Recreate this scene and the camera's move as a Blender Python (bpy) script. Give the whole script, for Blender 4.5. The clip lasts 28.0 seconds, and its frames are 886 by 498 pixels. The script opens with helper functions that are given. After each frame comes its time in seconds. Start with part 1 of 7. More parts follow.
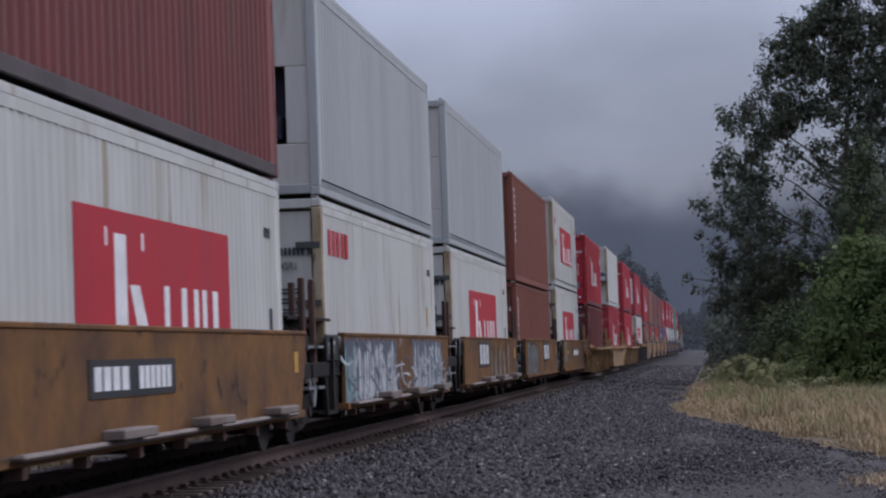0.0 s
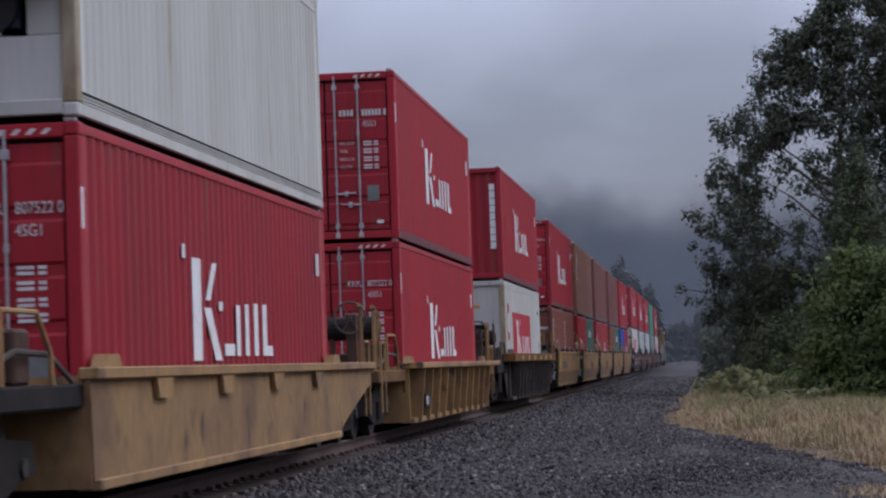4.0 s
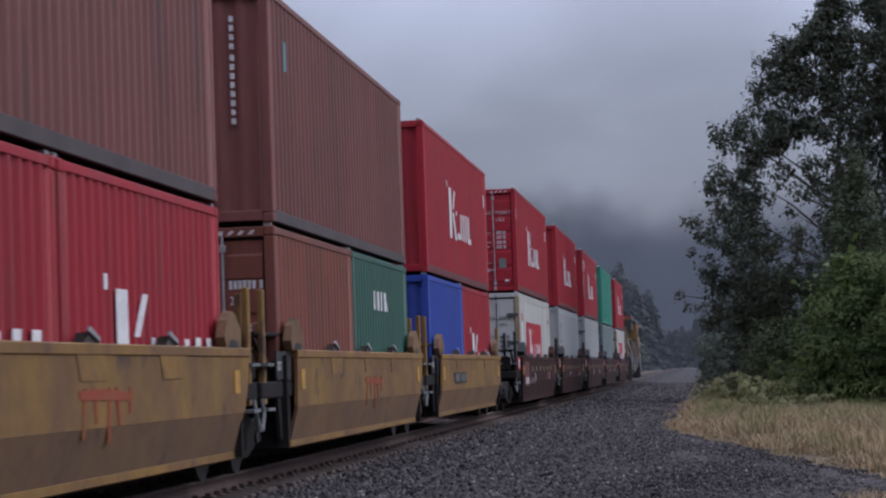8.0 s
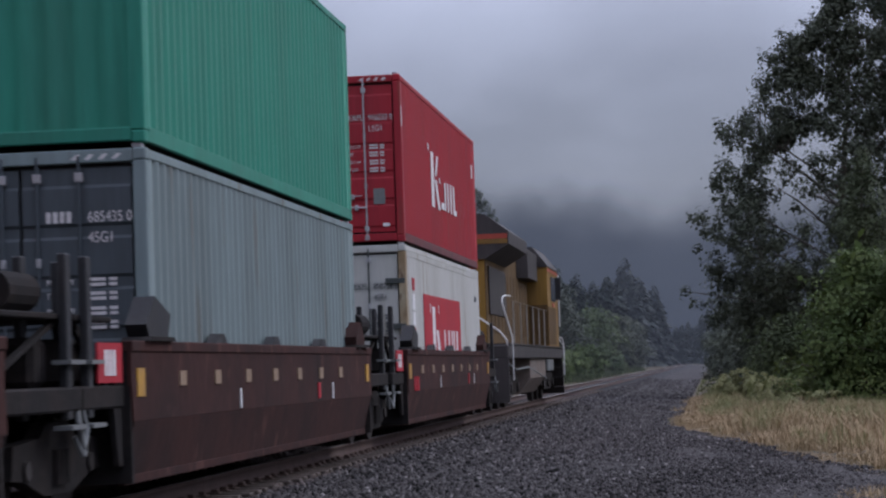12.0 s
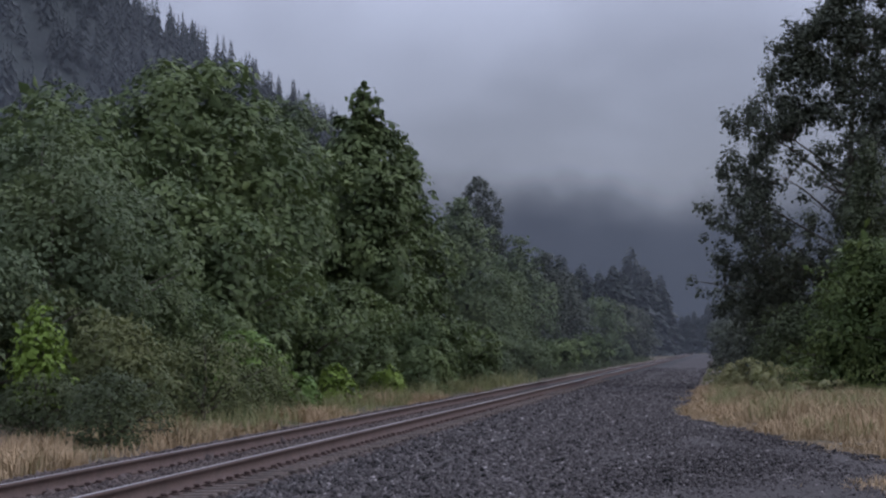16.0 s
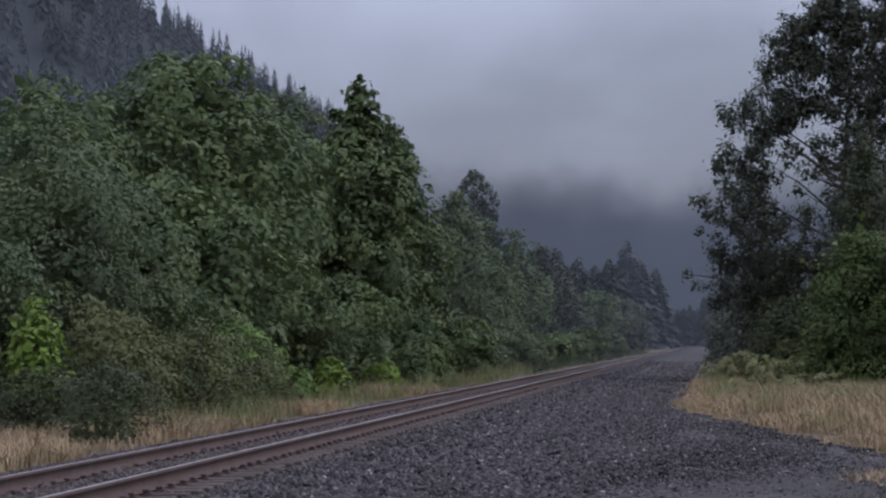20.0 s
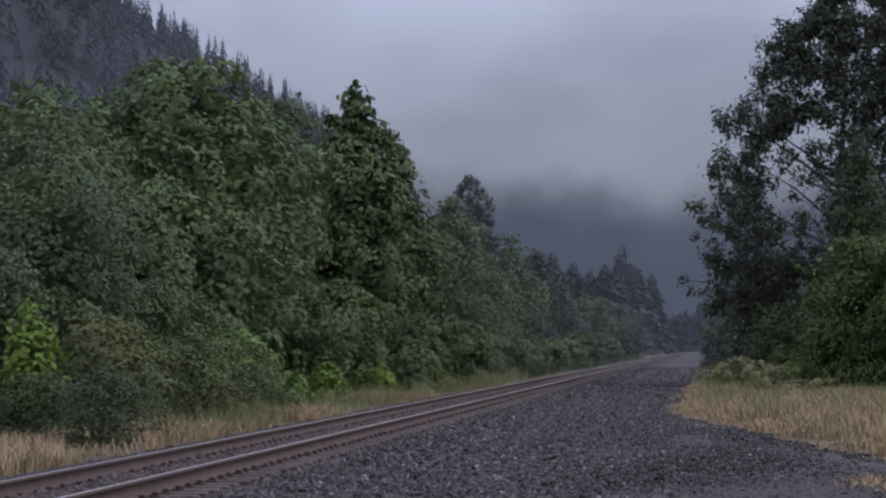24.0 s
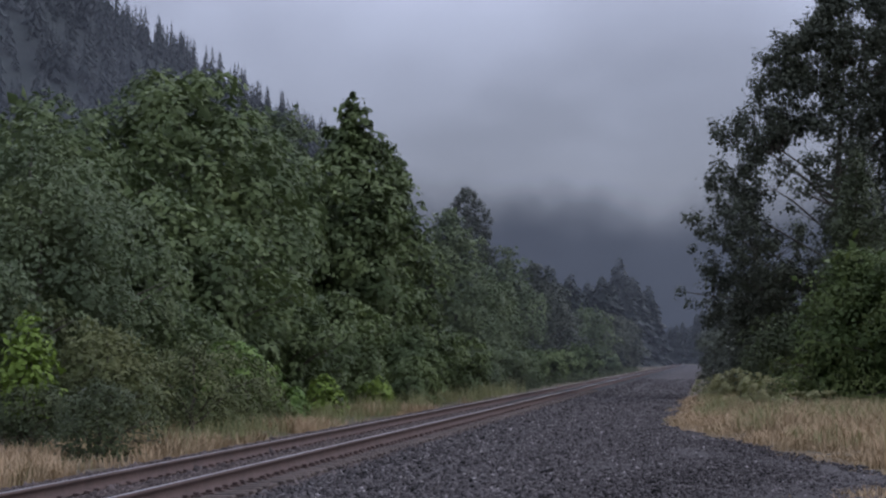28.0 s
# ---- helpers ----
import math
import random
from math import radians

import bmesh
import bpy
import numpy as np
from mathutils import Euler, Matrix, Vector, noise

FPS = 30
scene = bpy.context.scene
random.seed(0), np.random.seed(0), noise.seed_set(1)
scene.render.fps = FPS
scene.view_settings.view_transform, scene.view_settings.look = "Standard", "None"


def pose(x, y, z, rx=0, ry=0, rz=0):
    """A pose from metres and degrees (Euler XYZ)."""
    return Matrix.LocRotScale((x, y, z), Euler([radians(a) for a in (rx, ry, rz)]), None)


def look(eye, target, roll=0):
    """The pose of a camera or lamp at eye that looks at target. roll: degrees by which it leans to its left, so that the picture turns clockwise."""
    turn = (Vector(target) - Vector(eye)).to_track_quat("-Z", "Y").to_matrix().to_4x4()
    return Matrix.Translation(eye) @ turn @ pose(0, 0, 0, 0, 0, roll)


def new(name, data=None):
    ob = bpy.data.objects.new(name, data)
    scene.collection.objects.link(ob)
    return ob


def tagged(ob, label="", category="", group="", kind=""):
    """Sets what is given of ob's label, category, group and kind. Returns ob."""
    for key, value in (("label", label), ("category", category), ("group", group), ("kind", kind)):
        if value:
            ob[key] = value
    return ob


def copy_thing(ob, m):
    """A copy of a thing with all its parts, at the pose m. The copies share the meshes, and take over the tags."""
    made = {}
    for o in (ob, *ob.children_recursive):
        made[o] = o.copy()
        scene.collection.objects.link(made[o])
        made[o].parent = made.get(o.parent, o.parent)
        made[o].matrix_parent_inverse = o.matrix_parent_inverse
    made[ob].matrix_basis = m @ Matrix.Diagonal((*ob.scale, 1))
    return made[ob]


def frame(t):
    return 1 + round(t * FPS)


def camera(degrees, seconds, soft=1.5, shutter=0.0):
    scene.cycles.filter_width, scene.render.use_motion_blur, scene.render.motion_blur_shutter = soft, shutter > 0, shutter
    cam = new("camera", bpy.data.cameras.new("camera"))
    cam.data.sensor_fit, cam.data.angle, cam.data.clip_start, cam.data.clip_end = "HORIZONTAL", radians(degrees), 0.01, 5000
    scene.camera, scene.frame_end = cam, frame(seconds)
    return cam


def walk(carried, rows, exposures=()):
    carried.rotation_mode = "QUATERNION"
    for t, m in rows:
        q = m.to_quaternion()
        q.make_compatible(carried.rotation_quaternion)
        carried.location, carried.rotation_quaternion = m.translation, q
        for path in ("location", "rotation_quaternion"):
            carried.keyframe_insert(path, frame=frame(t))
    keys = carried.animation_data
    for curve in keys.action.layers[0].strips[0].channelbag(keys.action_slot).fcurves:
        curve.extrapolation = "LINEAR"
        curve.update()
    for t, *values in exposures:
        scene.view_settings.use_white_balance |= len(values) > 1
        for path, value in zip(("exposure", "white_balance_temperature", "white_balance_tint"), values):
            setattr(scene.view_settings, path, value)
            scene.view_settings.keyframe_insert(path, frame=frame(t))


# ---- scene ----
cam = camera(22.21, 28.0, soft=2.3, shutter=0.12)
EYE = (6.33, 0.0, 1.33)
# seconds, turn to the left of the track's line, tilt upwards (degrees)
TURNS = [
    (0, 6.83, 2.431), (0.5, 6.808, 2.441), (1, 6.786, 2.467), (1.5, 6.764, 2.48), (2, 6.742, 2.502),
    (2.5, 6.725, 2.541), (3, 6.712, 2.589), (3.5, 6.676, 2.652), (5.5, 6.654, 2.827), (6.0, 6.619, 2.84),
    (6.5, 6.612, 2.875), (7.0, 6.621, 2.879), (7.5, 6.63, 2.884), (8.0, 6.632, 2.875), (8.5, 6.636, 2.871),
    (9.0, 6.654, 2.868), (9.5, 6.681, 2.86), (10.0, 6.716, 2.855), (10.5, 6.751, 2.86), (11.0, 6.786, 2.842),
    (11.5, 6.777, 2.82), (12.0, 6.786, 2.78), (12.5, 6.808, 2.727), (14.5, 6.874, 2.574), (15.0, 6.906, 2.561),
    (15.5, 6.933, 2.541), (16.0, 6.94, 2.511), (16.5, 6.936, 2.462), (17.0, 6.926, 2.427), (17.5, 6.936, 2.392),
    (18.0, 6.936, 2.365), (18.5, 6.913, 2.348), (19.0, 6.878, 2.339), (19.5, 6.851, 2.33), (20.0, 6.834, 2.339),
    (20.5, 6.83, 2.348), (21.0, 6.83, 2.361), (21.5, 6.83, 2.365), (23.5, 6.742, 2.454), (24.0, 6.725, 2.475),
    (24.5, 6.72, 2.506), (25.0, 6.715, 2.554), (25.5, 6.698, 2.589), (26.0, 6.68, 2.633), (26.5, 6.676, 2.691),
    (27.0, 6.672, 2.735), (27.5, 6.659, 2.761), (28.0, 6.653, 2.782),
]
walk(cam, [(t, pose(*EYE, 90 + tilt, 0, turn)) for t, turn, tilt in TURNS], [(0, 0.05), (28, 0.05)])

# ---- world and light ----
world = bpy.data.worlds.new("overcast")
scene.world = world
world.use_nodes = True
wn, wl = world.node_tree.nodes, world.node_tree.links
wn.clear()
w_out, w_bg = wn.new("ShaderNodeOutputWorld"), wn.new("ShaderNodeBackground")
w_sky = wn.new("ShaderNodeTexSky")
w_sky.sky_type, w_sky.sun_disc = "NISHITA", False
w_sky.sun_elevation, w_sky.sun_rotation = radians(41), radians(57)
w_co = wn.new("ShaderNodeTexCoord")
w_sep = wn.new("ShaderNodeSeparateXYZ")
wl.new(w_co.outputs["Generated"], w_sep.inputs[0])
w_map = wn.new("ShaderNodeMapping")
w_map.inputs["Scale"].default_value = (4.2, 4.2, 9.0)
wl.new(w_co.outputs["Generated"], w_map.inputs[0])
w_noise = wn.new("ShaderNodeTexNoise")
w_noise.inputs["Scale"].default_value = 1.3
w_noise.inputs["Detail"].default_value = 5.0
w_noise.inputs["Roughness"].default_value = 0.48
w_noise.inputs["Distortion"].default_value = 0.35
wl.new(w_map.outputs[0], w_noise.inputs["Vector"])
w_ramp = wn.new("ShaderNodeValToRGB")
w_ramp.color_ramp.elements[0].position, w_ramp.color_ramp.elements[0].color = 0.36, (0.252, 0.270, 0.366, 1)
w_ramp.color_ramp.elements[1].position, w_ramp.color_ramp.elements[1].color = 0.66, (0.408, 0.441, 0.593, 1)
wl.new(w_noise.outputs[0], w_ramp.inputs[0])
# an overcast sky is brighter overhead than at the horizon
w_up = wn.new("ShaderNodeMapRange")
w_up.inputs[1].default_value, w_up.inputs[2].default_value = 0.13, 0.7
w_up.inputs[3].default_value, w_up.inputs[4].default_value = 1.0, 3.55
wl.new(w_sep.outputs["Z"], w_up.inputs[0])
w_low = wn.new("ShaderNodeMapRange")
w_low.inputs[1].default_value, w_low.inputs[2].default_value = 0.03, 0.165
w_low.inputs[3].default_value, w_low.inputs[4].default_value = 0.54, 1.05
wl.new(w_sep.outputs["Z"], w_low.inputs[0])
w_mul = wn.new("ShaderNodeMath")
w_mul.operation = "MULTIPLY"
wl.new(w_up.outputs[0], w_mul.inputs[0])
wl.new(w_low.outputs[0], w_mul.inputs[1])
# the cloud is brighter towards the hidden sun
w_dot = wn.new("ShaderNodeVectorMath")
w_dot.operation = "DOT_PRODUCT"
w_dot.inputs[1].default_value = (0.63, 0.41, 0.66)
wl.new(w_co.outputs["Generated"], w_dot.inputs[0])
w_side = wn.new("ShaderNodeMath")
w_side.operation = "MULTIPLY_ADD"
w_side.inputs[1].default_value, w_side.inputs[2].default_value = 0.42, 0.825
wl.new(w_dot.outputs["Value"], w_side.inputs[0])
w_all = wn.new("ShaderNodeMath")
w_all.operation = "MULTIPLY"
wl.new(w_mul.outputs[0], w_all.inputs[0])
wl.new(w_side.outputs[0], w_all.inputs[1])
w_vec = wn.new("ShaderNodeVectorMath")
w_vec.operation = "SCALE"
wl.new(w_ramp.outputs[0], w_vec.inputs[0])
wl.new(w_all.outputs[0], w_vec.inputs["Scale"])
w_dim = wn.new("ShaderNodeVectorMath")
w_dim.operation = "SCALE"
w_dim.inputs["Scale"].default_value = 0.012
wl.new(w_sky.outputs[0], w_dim.inputs[0])
w_add = wn.new("ShaderNodeVectorMath")
wl.new(w_vec.outputs[0], w_add.inputs[0])
wl.new(w_dim.outputs[0], w_add.inputs[1])
wl.new(w_add.outputs[0], w_bg.inputs[0])
wl.new(w_bg.outputs[0], w_out.inputs[0])

sun = new("sun", bpy.data.lights.new("sun", "SUN"))
sun.data.energy, sun.data.angle, sun.data.color = 0.85, radians(25), (1.0, 0.96, 0.9)
sun.matrix_basis = look((46, 60, 48), (0, 30, 0))


# ---- materials ----
def surface(name, colour, rough=0.6, metal=0.0, second=None, scale=2.0, grain=20.0, amount=0.5, fine=0.25,
            bump=0.15, stretch=(1, 1, 1), spread=0.0, island=False, third=None, patch=0.55):
    """A procedural surface: a base colour, a second colour in large stains, a third in sparse spots, fine grain and relief."""
    m = bpy.data.materials.new(name)
    m.use_nodes = True
    n, l = m.node_tree.nodes, m.node_tree.links
    b = n["Principled BSDF"]
    b.inputs["Roughness"].default_value, b.inputs["Metallic"].default_value = rough, metal
    b.inputs["Specular IOR Level"].default_value = 0.5 if rough < 0.56 else 0.3 if rough < 0.8 else 0.15
    co = n.new("ShaderNodeTexCoord")
    mp = n.new("ShaderNodeMapping")
    mp.inputs["Scale"].default_value = stretch
    l.new(co.outputs["Object"], mp.inputs[0])
    info = n.new("ShaderNodeObjectInfo")
    shift = n.new("ShaderNodeVectorMath")
    shift.operation = "MULTIPLY_ADD"
    rnd = n.new("ShaderNodeCombineXYZ")
    for i in range(3):
        l.new(info.outputs["Random"], rnd.inputs[i])
    l.new(rnd.outputs[0], shift.inputs[0])
    shift.inputs[1].default_value = (37.0, 23.0, 11.0)
    l.new(mp.outputs[0], shift.inputs[2])
    big = n.new("ShaderNodeTexNoise")
    big.inputs["Scale"].default_value, big.inputs["Detail"].default_value = scale, 5
    l.new(shift.outputs[0], big.inputs["Vector"])
    small = n.new("ShaderNodeTexNoise")
    small.inputs["Scale"].default_value, small.inputs["Detail"].default_value = grain, 4
    l.new(shift.outputs[0], small.inputs["Vector"])
    r = n.new("ShaderNodeValToRGB")
    r.color_ramp.elements[0].position, r.color_ramp.elements[1].position = patch - 0.13, patch + 0.15
    l.new(big.outputs[0], r.inputs[0])
    mix = n.new("ShaderNodeMix")
    mix.data_type = "RGBA"
    fac = n.new("ShaderNodeMath")
    fac.operation = "MULTIPLY"
    fac.inputs[1].default_value = amount
    l.new(r.outputs[0], fac.inputs[0])
    l.new(fac.outputs[0], mix.inputs["Factor"])
    mix.inputs["A"].default_value = (*colour, 1)
    mix.inputs["B"].default_value = (*(second or [c * 0.6 for c in colour]), 1)
    last = mix.outputs["Result"]
    if third:
        spot = n.new("ShaderNodeTexNoise")
        spot.inputs["Scale"].default_value, spot.inputs["Detail"].default_value = scale * 2.7, 6
        l.new(shift.outputs[0], spot.inputs["Vector"])
        r3 = n.new("ShaderNodeValToRGB")
        r3.color_ramp.elements[0].position, r3.color_ramp.elements[1].position = 0.6, 0.7
        l.new(spot.outputs[0], r3.inputs[0])
        m3 = n.new("ShaderNodeMix")
        m3.data_type = "RGBA"
        l.new(r3.outputs[0], m3.inputs["Factor"])
        l.new(last, m3.inputs["A"])
        m3.inputs["B"].default_value = (*third, 1)
        last = m3.outputs["Result"]
    hsv = n.new("ShaderNodeHueSaturation")
    l.new(last, hsv.inputs["Color"])
    val = n.new("ShaderNodeMapRange")
    val.inputs[1].default_value, val.inputs[2].default_value = 0.25, 0.75
    val.inputs[3].default_value, val.inputs[4].default_value = 1 - fine, 1 + fine
    l.new(small.outputs[0], val.inputs[0])
    out = val.outputs[0]
    if spread:
        who = n.new("ShaderNodeNewGeometry").outputs["Random Per Island"] if island else info.outputs["Random"]
        v2 = n.new("ShaderNodeMapRange")
        v2.inputs[3].default_value, v2.inputs[4].default_value = 1 - spread, 1 + spread
        l.new(who, v2.inputs[0])
        pr = n.new("ShaderNodeMath")
        pr.operation = "MULTIPLY"
        l.new(out, pr.inputs[0])
        l.new(v2.outputs[0], pr.inputs[1])
        out = pr.outputs[0]
    l.new(out, hsv.inputs["Value"])
    l.new(hsv.outputs[0], b.inputs["Base Color"])
    if bump:
        bp = n.new("ShaderNodeBump")
        bp.inputs["Strength"].default_value, bp.inputs["Distance"].default_value = bump, 0.02
        l.new(small.outputs[0], bp.inputs["Height"])
        l.new(bp.outputs[0], b.inputs["Normal"])
    return m


def leafy(name, colour, young, rough=0.55, spread=0.08, through_light=0.22):
    """Leaves: two greens mixed by clump, each leaf a little lighter or darker, with some light through it."""
    m = surface(name, colour, rough, 0, second=young, scale=0.45, grain=3.0, amount=0.9, fine=0.2, bump=0, spread=spread, island=True, patch=0.55)
    n, l = m.node_tree.nodes, m.node_tree.links
    b, o = n["Principled BSDF"], n["Material Output"]
    tr, mx = n.new("ShaderNodeBsdfTranslucent"), n.new("ShaderNodeMixShader")
    l.new(b.inputs["Base Color"].links[0].from_socket, tr.inputs[0])
    mx.inputs[0].default_value = through_light
    l.new(b.outputs[0], mx.inputs[1])
    l.new(tr.outputs[0], mx.inputs[2])
    l.new(mx.outputs[0], o.inputs[0])
    b.inputs["Specular IOR Level"].default_value = 0.12
    return m


STREAK = (1.6, 1.6, 0.18)
RED = surface("red_paint", (0.30, 0.012, 0.022), 0.6, 0, (0.20, 0.018, 0.025), 0.9, 9, 0.6, 0.12, 0.06, STREAK, 0.10, third=(0.22, 0.035, 0.03))
DULL_RED = surface("faded_red_paint", (0.115, 0.019, 0.019), 0.62, 0, (0.075, 0.018, 0.018), 0.9, 9, 0.7, 0.14, 0.06, STREAK, 0.10, third=(0.09, 0.034, 0.026))
MAROON = surface("maroon_paint", (0.13, 0.028, 0.026), 0.6, 0, (0.085, 0.024, 0.02), 0.8, 8, 0.7, 0.14, 0.06, STREAK, 0.12, third=(0.09, 0.035, 0.02))
BROWN_GREY = surface("grey_brown_paint", (0.175, 0.060, 0.050), 0.6, 0, (0.12, 0.042, 0.036), 0.8, 8, 0.7, 0.14, 0.06, STREAK, 0.12, third=(0.10, 0.05, 0.042))
BROWN = surface("brown_paint", (0.17, 0.052, 0.034), 0.6, 0, (0.11, 0.04, 0.028), 0.8, 8, 0.7, 0.14, 0.06, STREAK, 0.12, third=(0.10, 0.045, 0.025))
TAN = surface("tan_brown_paint", (0.20, 0.085, 0.055), 0.62, 0, (0.14, 0.06, 0.04), 0.8, 8, 0.7, 0.14, 0.06, STREAK, 0.06, third=(0.12, 0.06, 0.04))
GREEN = surface("sea_green_paint", (0.022, 0.20, 0.135), 0.6, 0, (0.03, 0.145, 0.10), 0.8, 8, 0.6, 0.12, 0.06, STREAK, 0.05)
DARK_GREEN = surface("dark_green_paint", (0.016, 0.082, 0.055), 0.55, 0, (0.02, 0.055, 0.04), 0.8, 8, 0.6, 0.12, 0.06, STREAK, 0.08)
BLUE = surface("blue_paint", (0.022, 0.055, 0.29), 0.6, 0, (0.03, 0.05, 0.2), 0.8, 8, 0.6, 0.12, 0.06, STREAK, 0.05)
GREY_BLUE = surface("grey_blue_paint", (0.168, 0.212, 0.212), 0.72, 0, (0.115, 0.14, 0.138), 0.8, 8, 0.7, 0.1, 0.06, STREAK, 0.05, third=(0.12, 0.11, 0.09))
SLATE = surface("slate_door_paint", (0.062, 0.074, 0.082), 0.6, 0, None, 1.0, 9, 0.6, 0.12, 0.05, STREAK)
WHITE = surface("white_paint", (0.435, 0.43, 0.40), 0.65, 0, (0.34, 0.325, 0.287), 0.7, 10, 0.7, 0.07, 0.03, STREAK, 0.06, third=(0.30, 0.265, 0.205))
RUST_WHITE = surface("rust_stained_white_paint", (0.33, 0.28, 0.19), 0.65, 0, (0.20, 0.13, 0.065), 3.0, 14, 0.85, 0.15, 0.05, (1, 1, 0.5), 0.05, third=(0.12, 0.075, 0.045), patch=0.5)
GREYWHITE = surface("greyish_white_paint", (0.315, 0.330, 0.325), 0.65, 0, (0.25, 0.252, 0.242), 0.7, 10, 0.6, 0.06, 0.03, STREAK, 0.05)
LETTER = surface("white_stencil", (0.66, 0.65, 0.64), 0.6, 0, (0.5, 0.46, 0.45), 4, 14, 0.6, 0.1, 0)
STENCIL = surface("small_white_stencil", (0.56, 0.53, 0.52), 0.6, 0, (0.42, 0.36, 0.35), 4, 14, 0.6, 0.1, 0)
DARK_LETTER = surface("dark_stencil", (0.045, 0.05, 0.06), 0.6, 0, None, 4, 14, 0.4, 0.1, 0)
SIGN_RED = surface("red_sign_field", (0.36, 0.013, 0.024), 0.65, 0, (0.25, 0.022, 0.03), 1.2, 12, 0.5, 0.08, 0.03, STREAK)
YELLOW_STICKER = surface("yellow_sticker", (0.42, 0.25, 0.035), 0.5, 0, None, 4, 14, 0.3, 0.1, 0)
STEEL = surface("galvanised_bar", (0.42, 0.42, 0.43), 0.45, 0.6, (0.25, 0.2, 0.18), 3, 20, 0.5, 0.15, 0.1)
BLACK = surface("black_paint", (0.018, 0.018, 0.02), 0.6, 0, (0.035, 0.03, 0.028), 2, 14, 0.6, 0.2, 0.1)
NAVY = surface("navy_machine_panel", (0.02, 0.028, 0.06), 0.5, 0, None, 2, 14, 0.5, 0.2, 0.1)
UNDER = surface("sooty_underframe", (0.015, 0.013, 0.0125), 0.9, 0, (0.028, 0.021, 0.018), 2, 14, 0.7, 0.25, 0.2)
# rusty yellow steel; on the ribbed cars' web it paints in shade
RUST_AND_SHADE_YELLOW = surface("rusty_and_shaded_yellow_paint", (0.160, 0.077, 0.026), 0.85, 0, (0.076, 0.040, 0.023), 1.3, 7, 0.95, 0.16, 0.12, (1, 0.8, 0.9), 0.10, third=(0.030, 0.021, 0.018), patch=0.5)
YELLOW = surface("yellow_paint", (0.225, 0.122, 0.028), 0.68, 0, (0.140, 0.070, 0.030), 1.1, 8, 0.9, 0.16, 0.1, (0.9, 0.7, 0.7), 0.10, third=(0.075, 0.042, 0.028), patch=0.5)
OLD_YELLOW = surface("weathered_ochre_paint", (0.285, 0.165, 0.065), 0.72, 0, (0.150, 0.085, 0.045), 1.1, 8, 0.9, 0.18, 0.12, (0.9, 0.8, 0.6), 0.10, third=(0.085, 0.05, 0.035), patch=0.52)
GRIMY = surface("grimy_grey_brown_steel", (0.066, 0.052, 0.045), 0.75, 0, (0.036, 0.029, 0.026), 1.1, 9, 0.85, 0.2, 0.12, (0.9, 0.8, 0.6), 0.1, third=(0.125, 0.095, 0.078))
OXIDE = surface("dark_oxide_brown_paint", (0.046, 0.019, 0.016), 0.92, 0, (0.022, 0.013, 0.012), 1.1, 9, 0.85, 0.2, 0.1, (0.9, 0.9, 0.6), 0.08, third=(0.080, 0.036, 0.030))
REFLECTOR = surface("amber_reflector", (0.46, 0.24, 0.03), 0.45, 0, (0.22, 0.14, 0.07), 6, 20, 0.5, 0.1, 0)
WHEEL = surface("worn_wheel_steel", (0.034, 0.029, 0.027), 0.65, 0.2, (0.03, 0.024, 0.022), 4, 20, 0.7, 0.2, 0.1)
LOCO_DIRTY = surface("sooty_yellow_paint", (0.125, 0.088, 0.045), 0.68, 0, (0.065, 0.052, 0.038), 0.8, 9, 0.85, 0.15, 0.05, STREAK)
LOCO_YELLOW = surface("armour_yellow_paint", (0.245, 0.135, 0.026), 0.72, 0, (0.11, 0.064, 0.027), 0.8, 9, 0.85, 0.15, 0.05, STREAK)
LOCO_GREY = surface("dark_grey_roof_paint", (0.048, 0.041, 0.039), 0.65, 0, (0.027, 0.023, 0.022), 0.8, 9, 0.8, 0.15, 0.05, STREAK)
LOCO_SOOT = surface("sooty_hood_paint", (0.105, 0.064, 0.028), 0.8, 0, (0.048, 0.032, 0.020), 0.8, 9, 0.85, 0.15, 0.05, STREAK, third=(0.14, 0.085, 0.032))
OLD_RAILING = surface("stained_handrail_paint", (0.33, 0.30, 0.25), 0.6, 0, (0.2, 0.17, 0.14), 3, 20, 0.5, 0.1, 0)
LOCO_RED = surface("red_stripe_paint", (0.35, 0.05, 0.03), 0.5, 0, None, 1, 9, 0.5, 0.15, 0.05)
RAILING = surface("white_handrail_paint", (0.62, 0.61, 0.58), 0.5, 0, (0.5, 0.48, 0.45), 3, 20, 0.5, 0.1, 0)
GLASS = surface("dark_cab_glass", (0.012, 0.014, 0.018), 0.08, 0, None, 1, 5, 0.2, 0.05, 0)
RAIL_TOP = surface("polished_rail_head", (0.20, 0.19, 0.19), 0.42, 0.5, (0.08, 0.07, 0.068), 3, 30, 0.5, 0.1, 0.02, (1, 0.05, 1))
RAIL_RUST = surface("rusty_rail_web", (0.088, 0.060, 0.052), 0.85, 0, (0.058, 0.041, 0.037), 2, 26, 0.7, 0.25, 0.2)
SLEEPER = surface("weathered_timber", (0.085, 0.066, 0.056), 0.9, 0, (0.05, 0.042, 0.038), 1.5, 24, 0.7, 0.3, 0.4, (6, 1, 6), 0.2)
WORN_STEP = surface("worn_step_steel", (0.17, 0.135, 0.115), 0.7, 0, (0.09, 0.065, 0.05), 2, 14, 0.7, 0.15, 0.05)
RAIL_GRIME = surface("sooty_rail_paint", (0.075, 0.058, 0.058), 0.75, 0, (0.045, 0.036, 0.036), 0.9, 9, 0.7, 0.14, 0.06, STREAK)
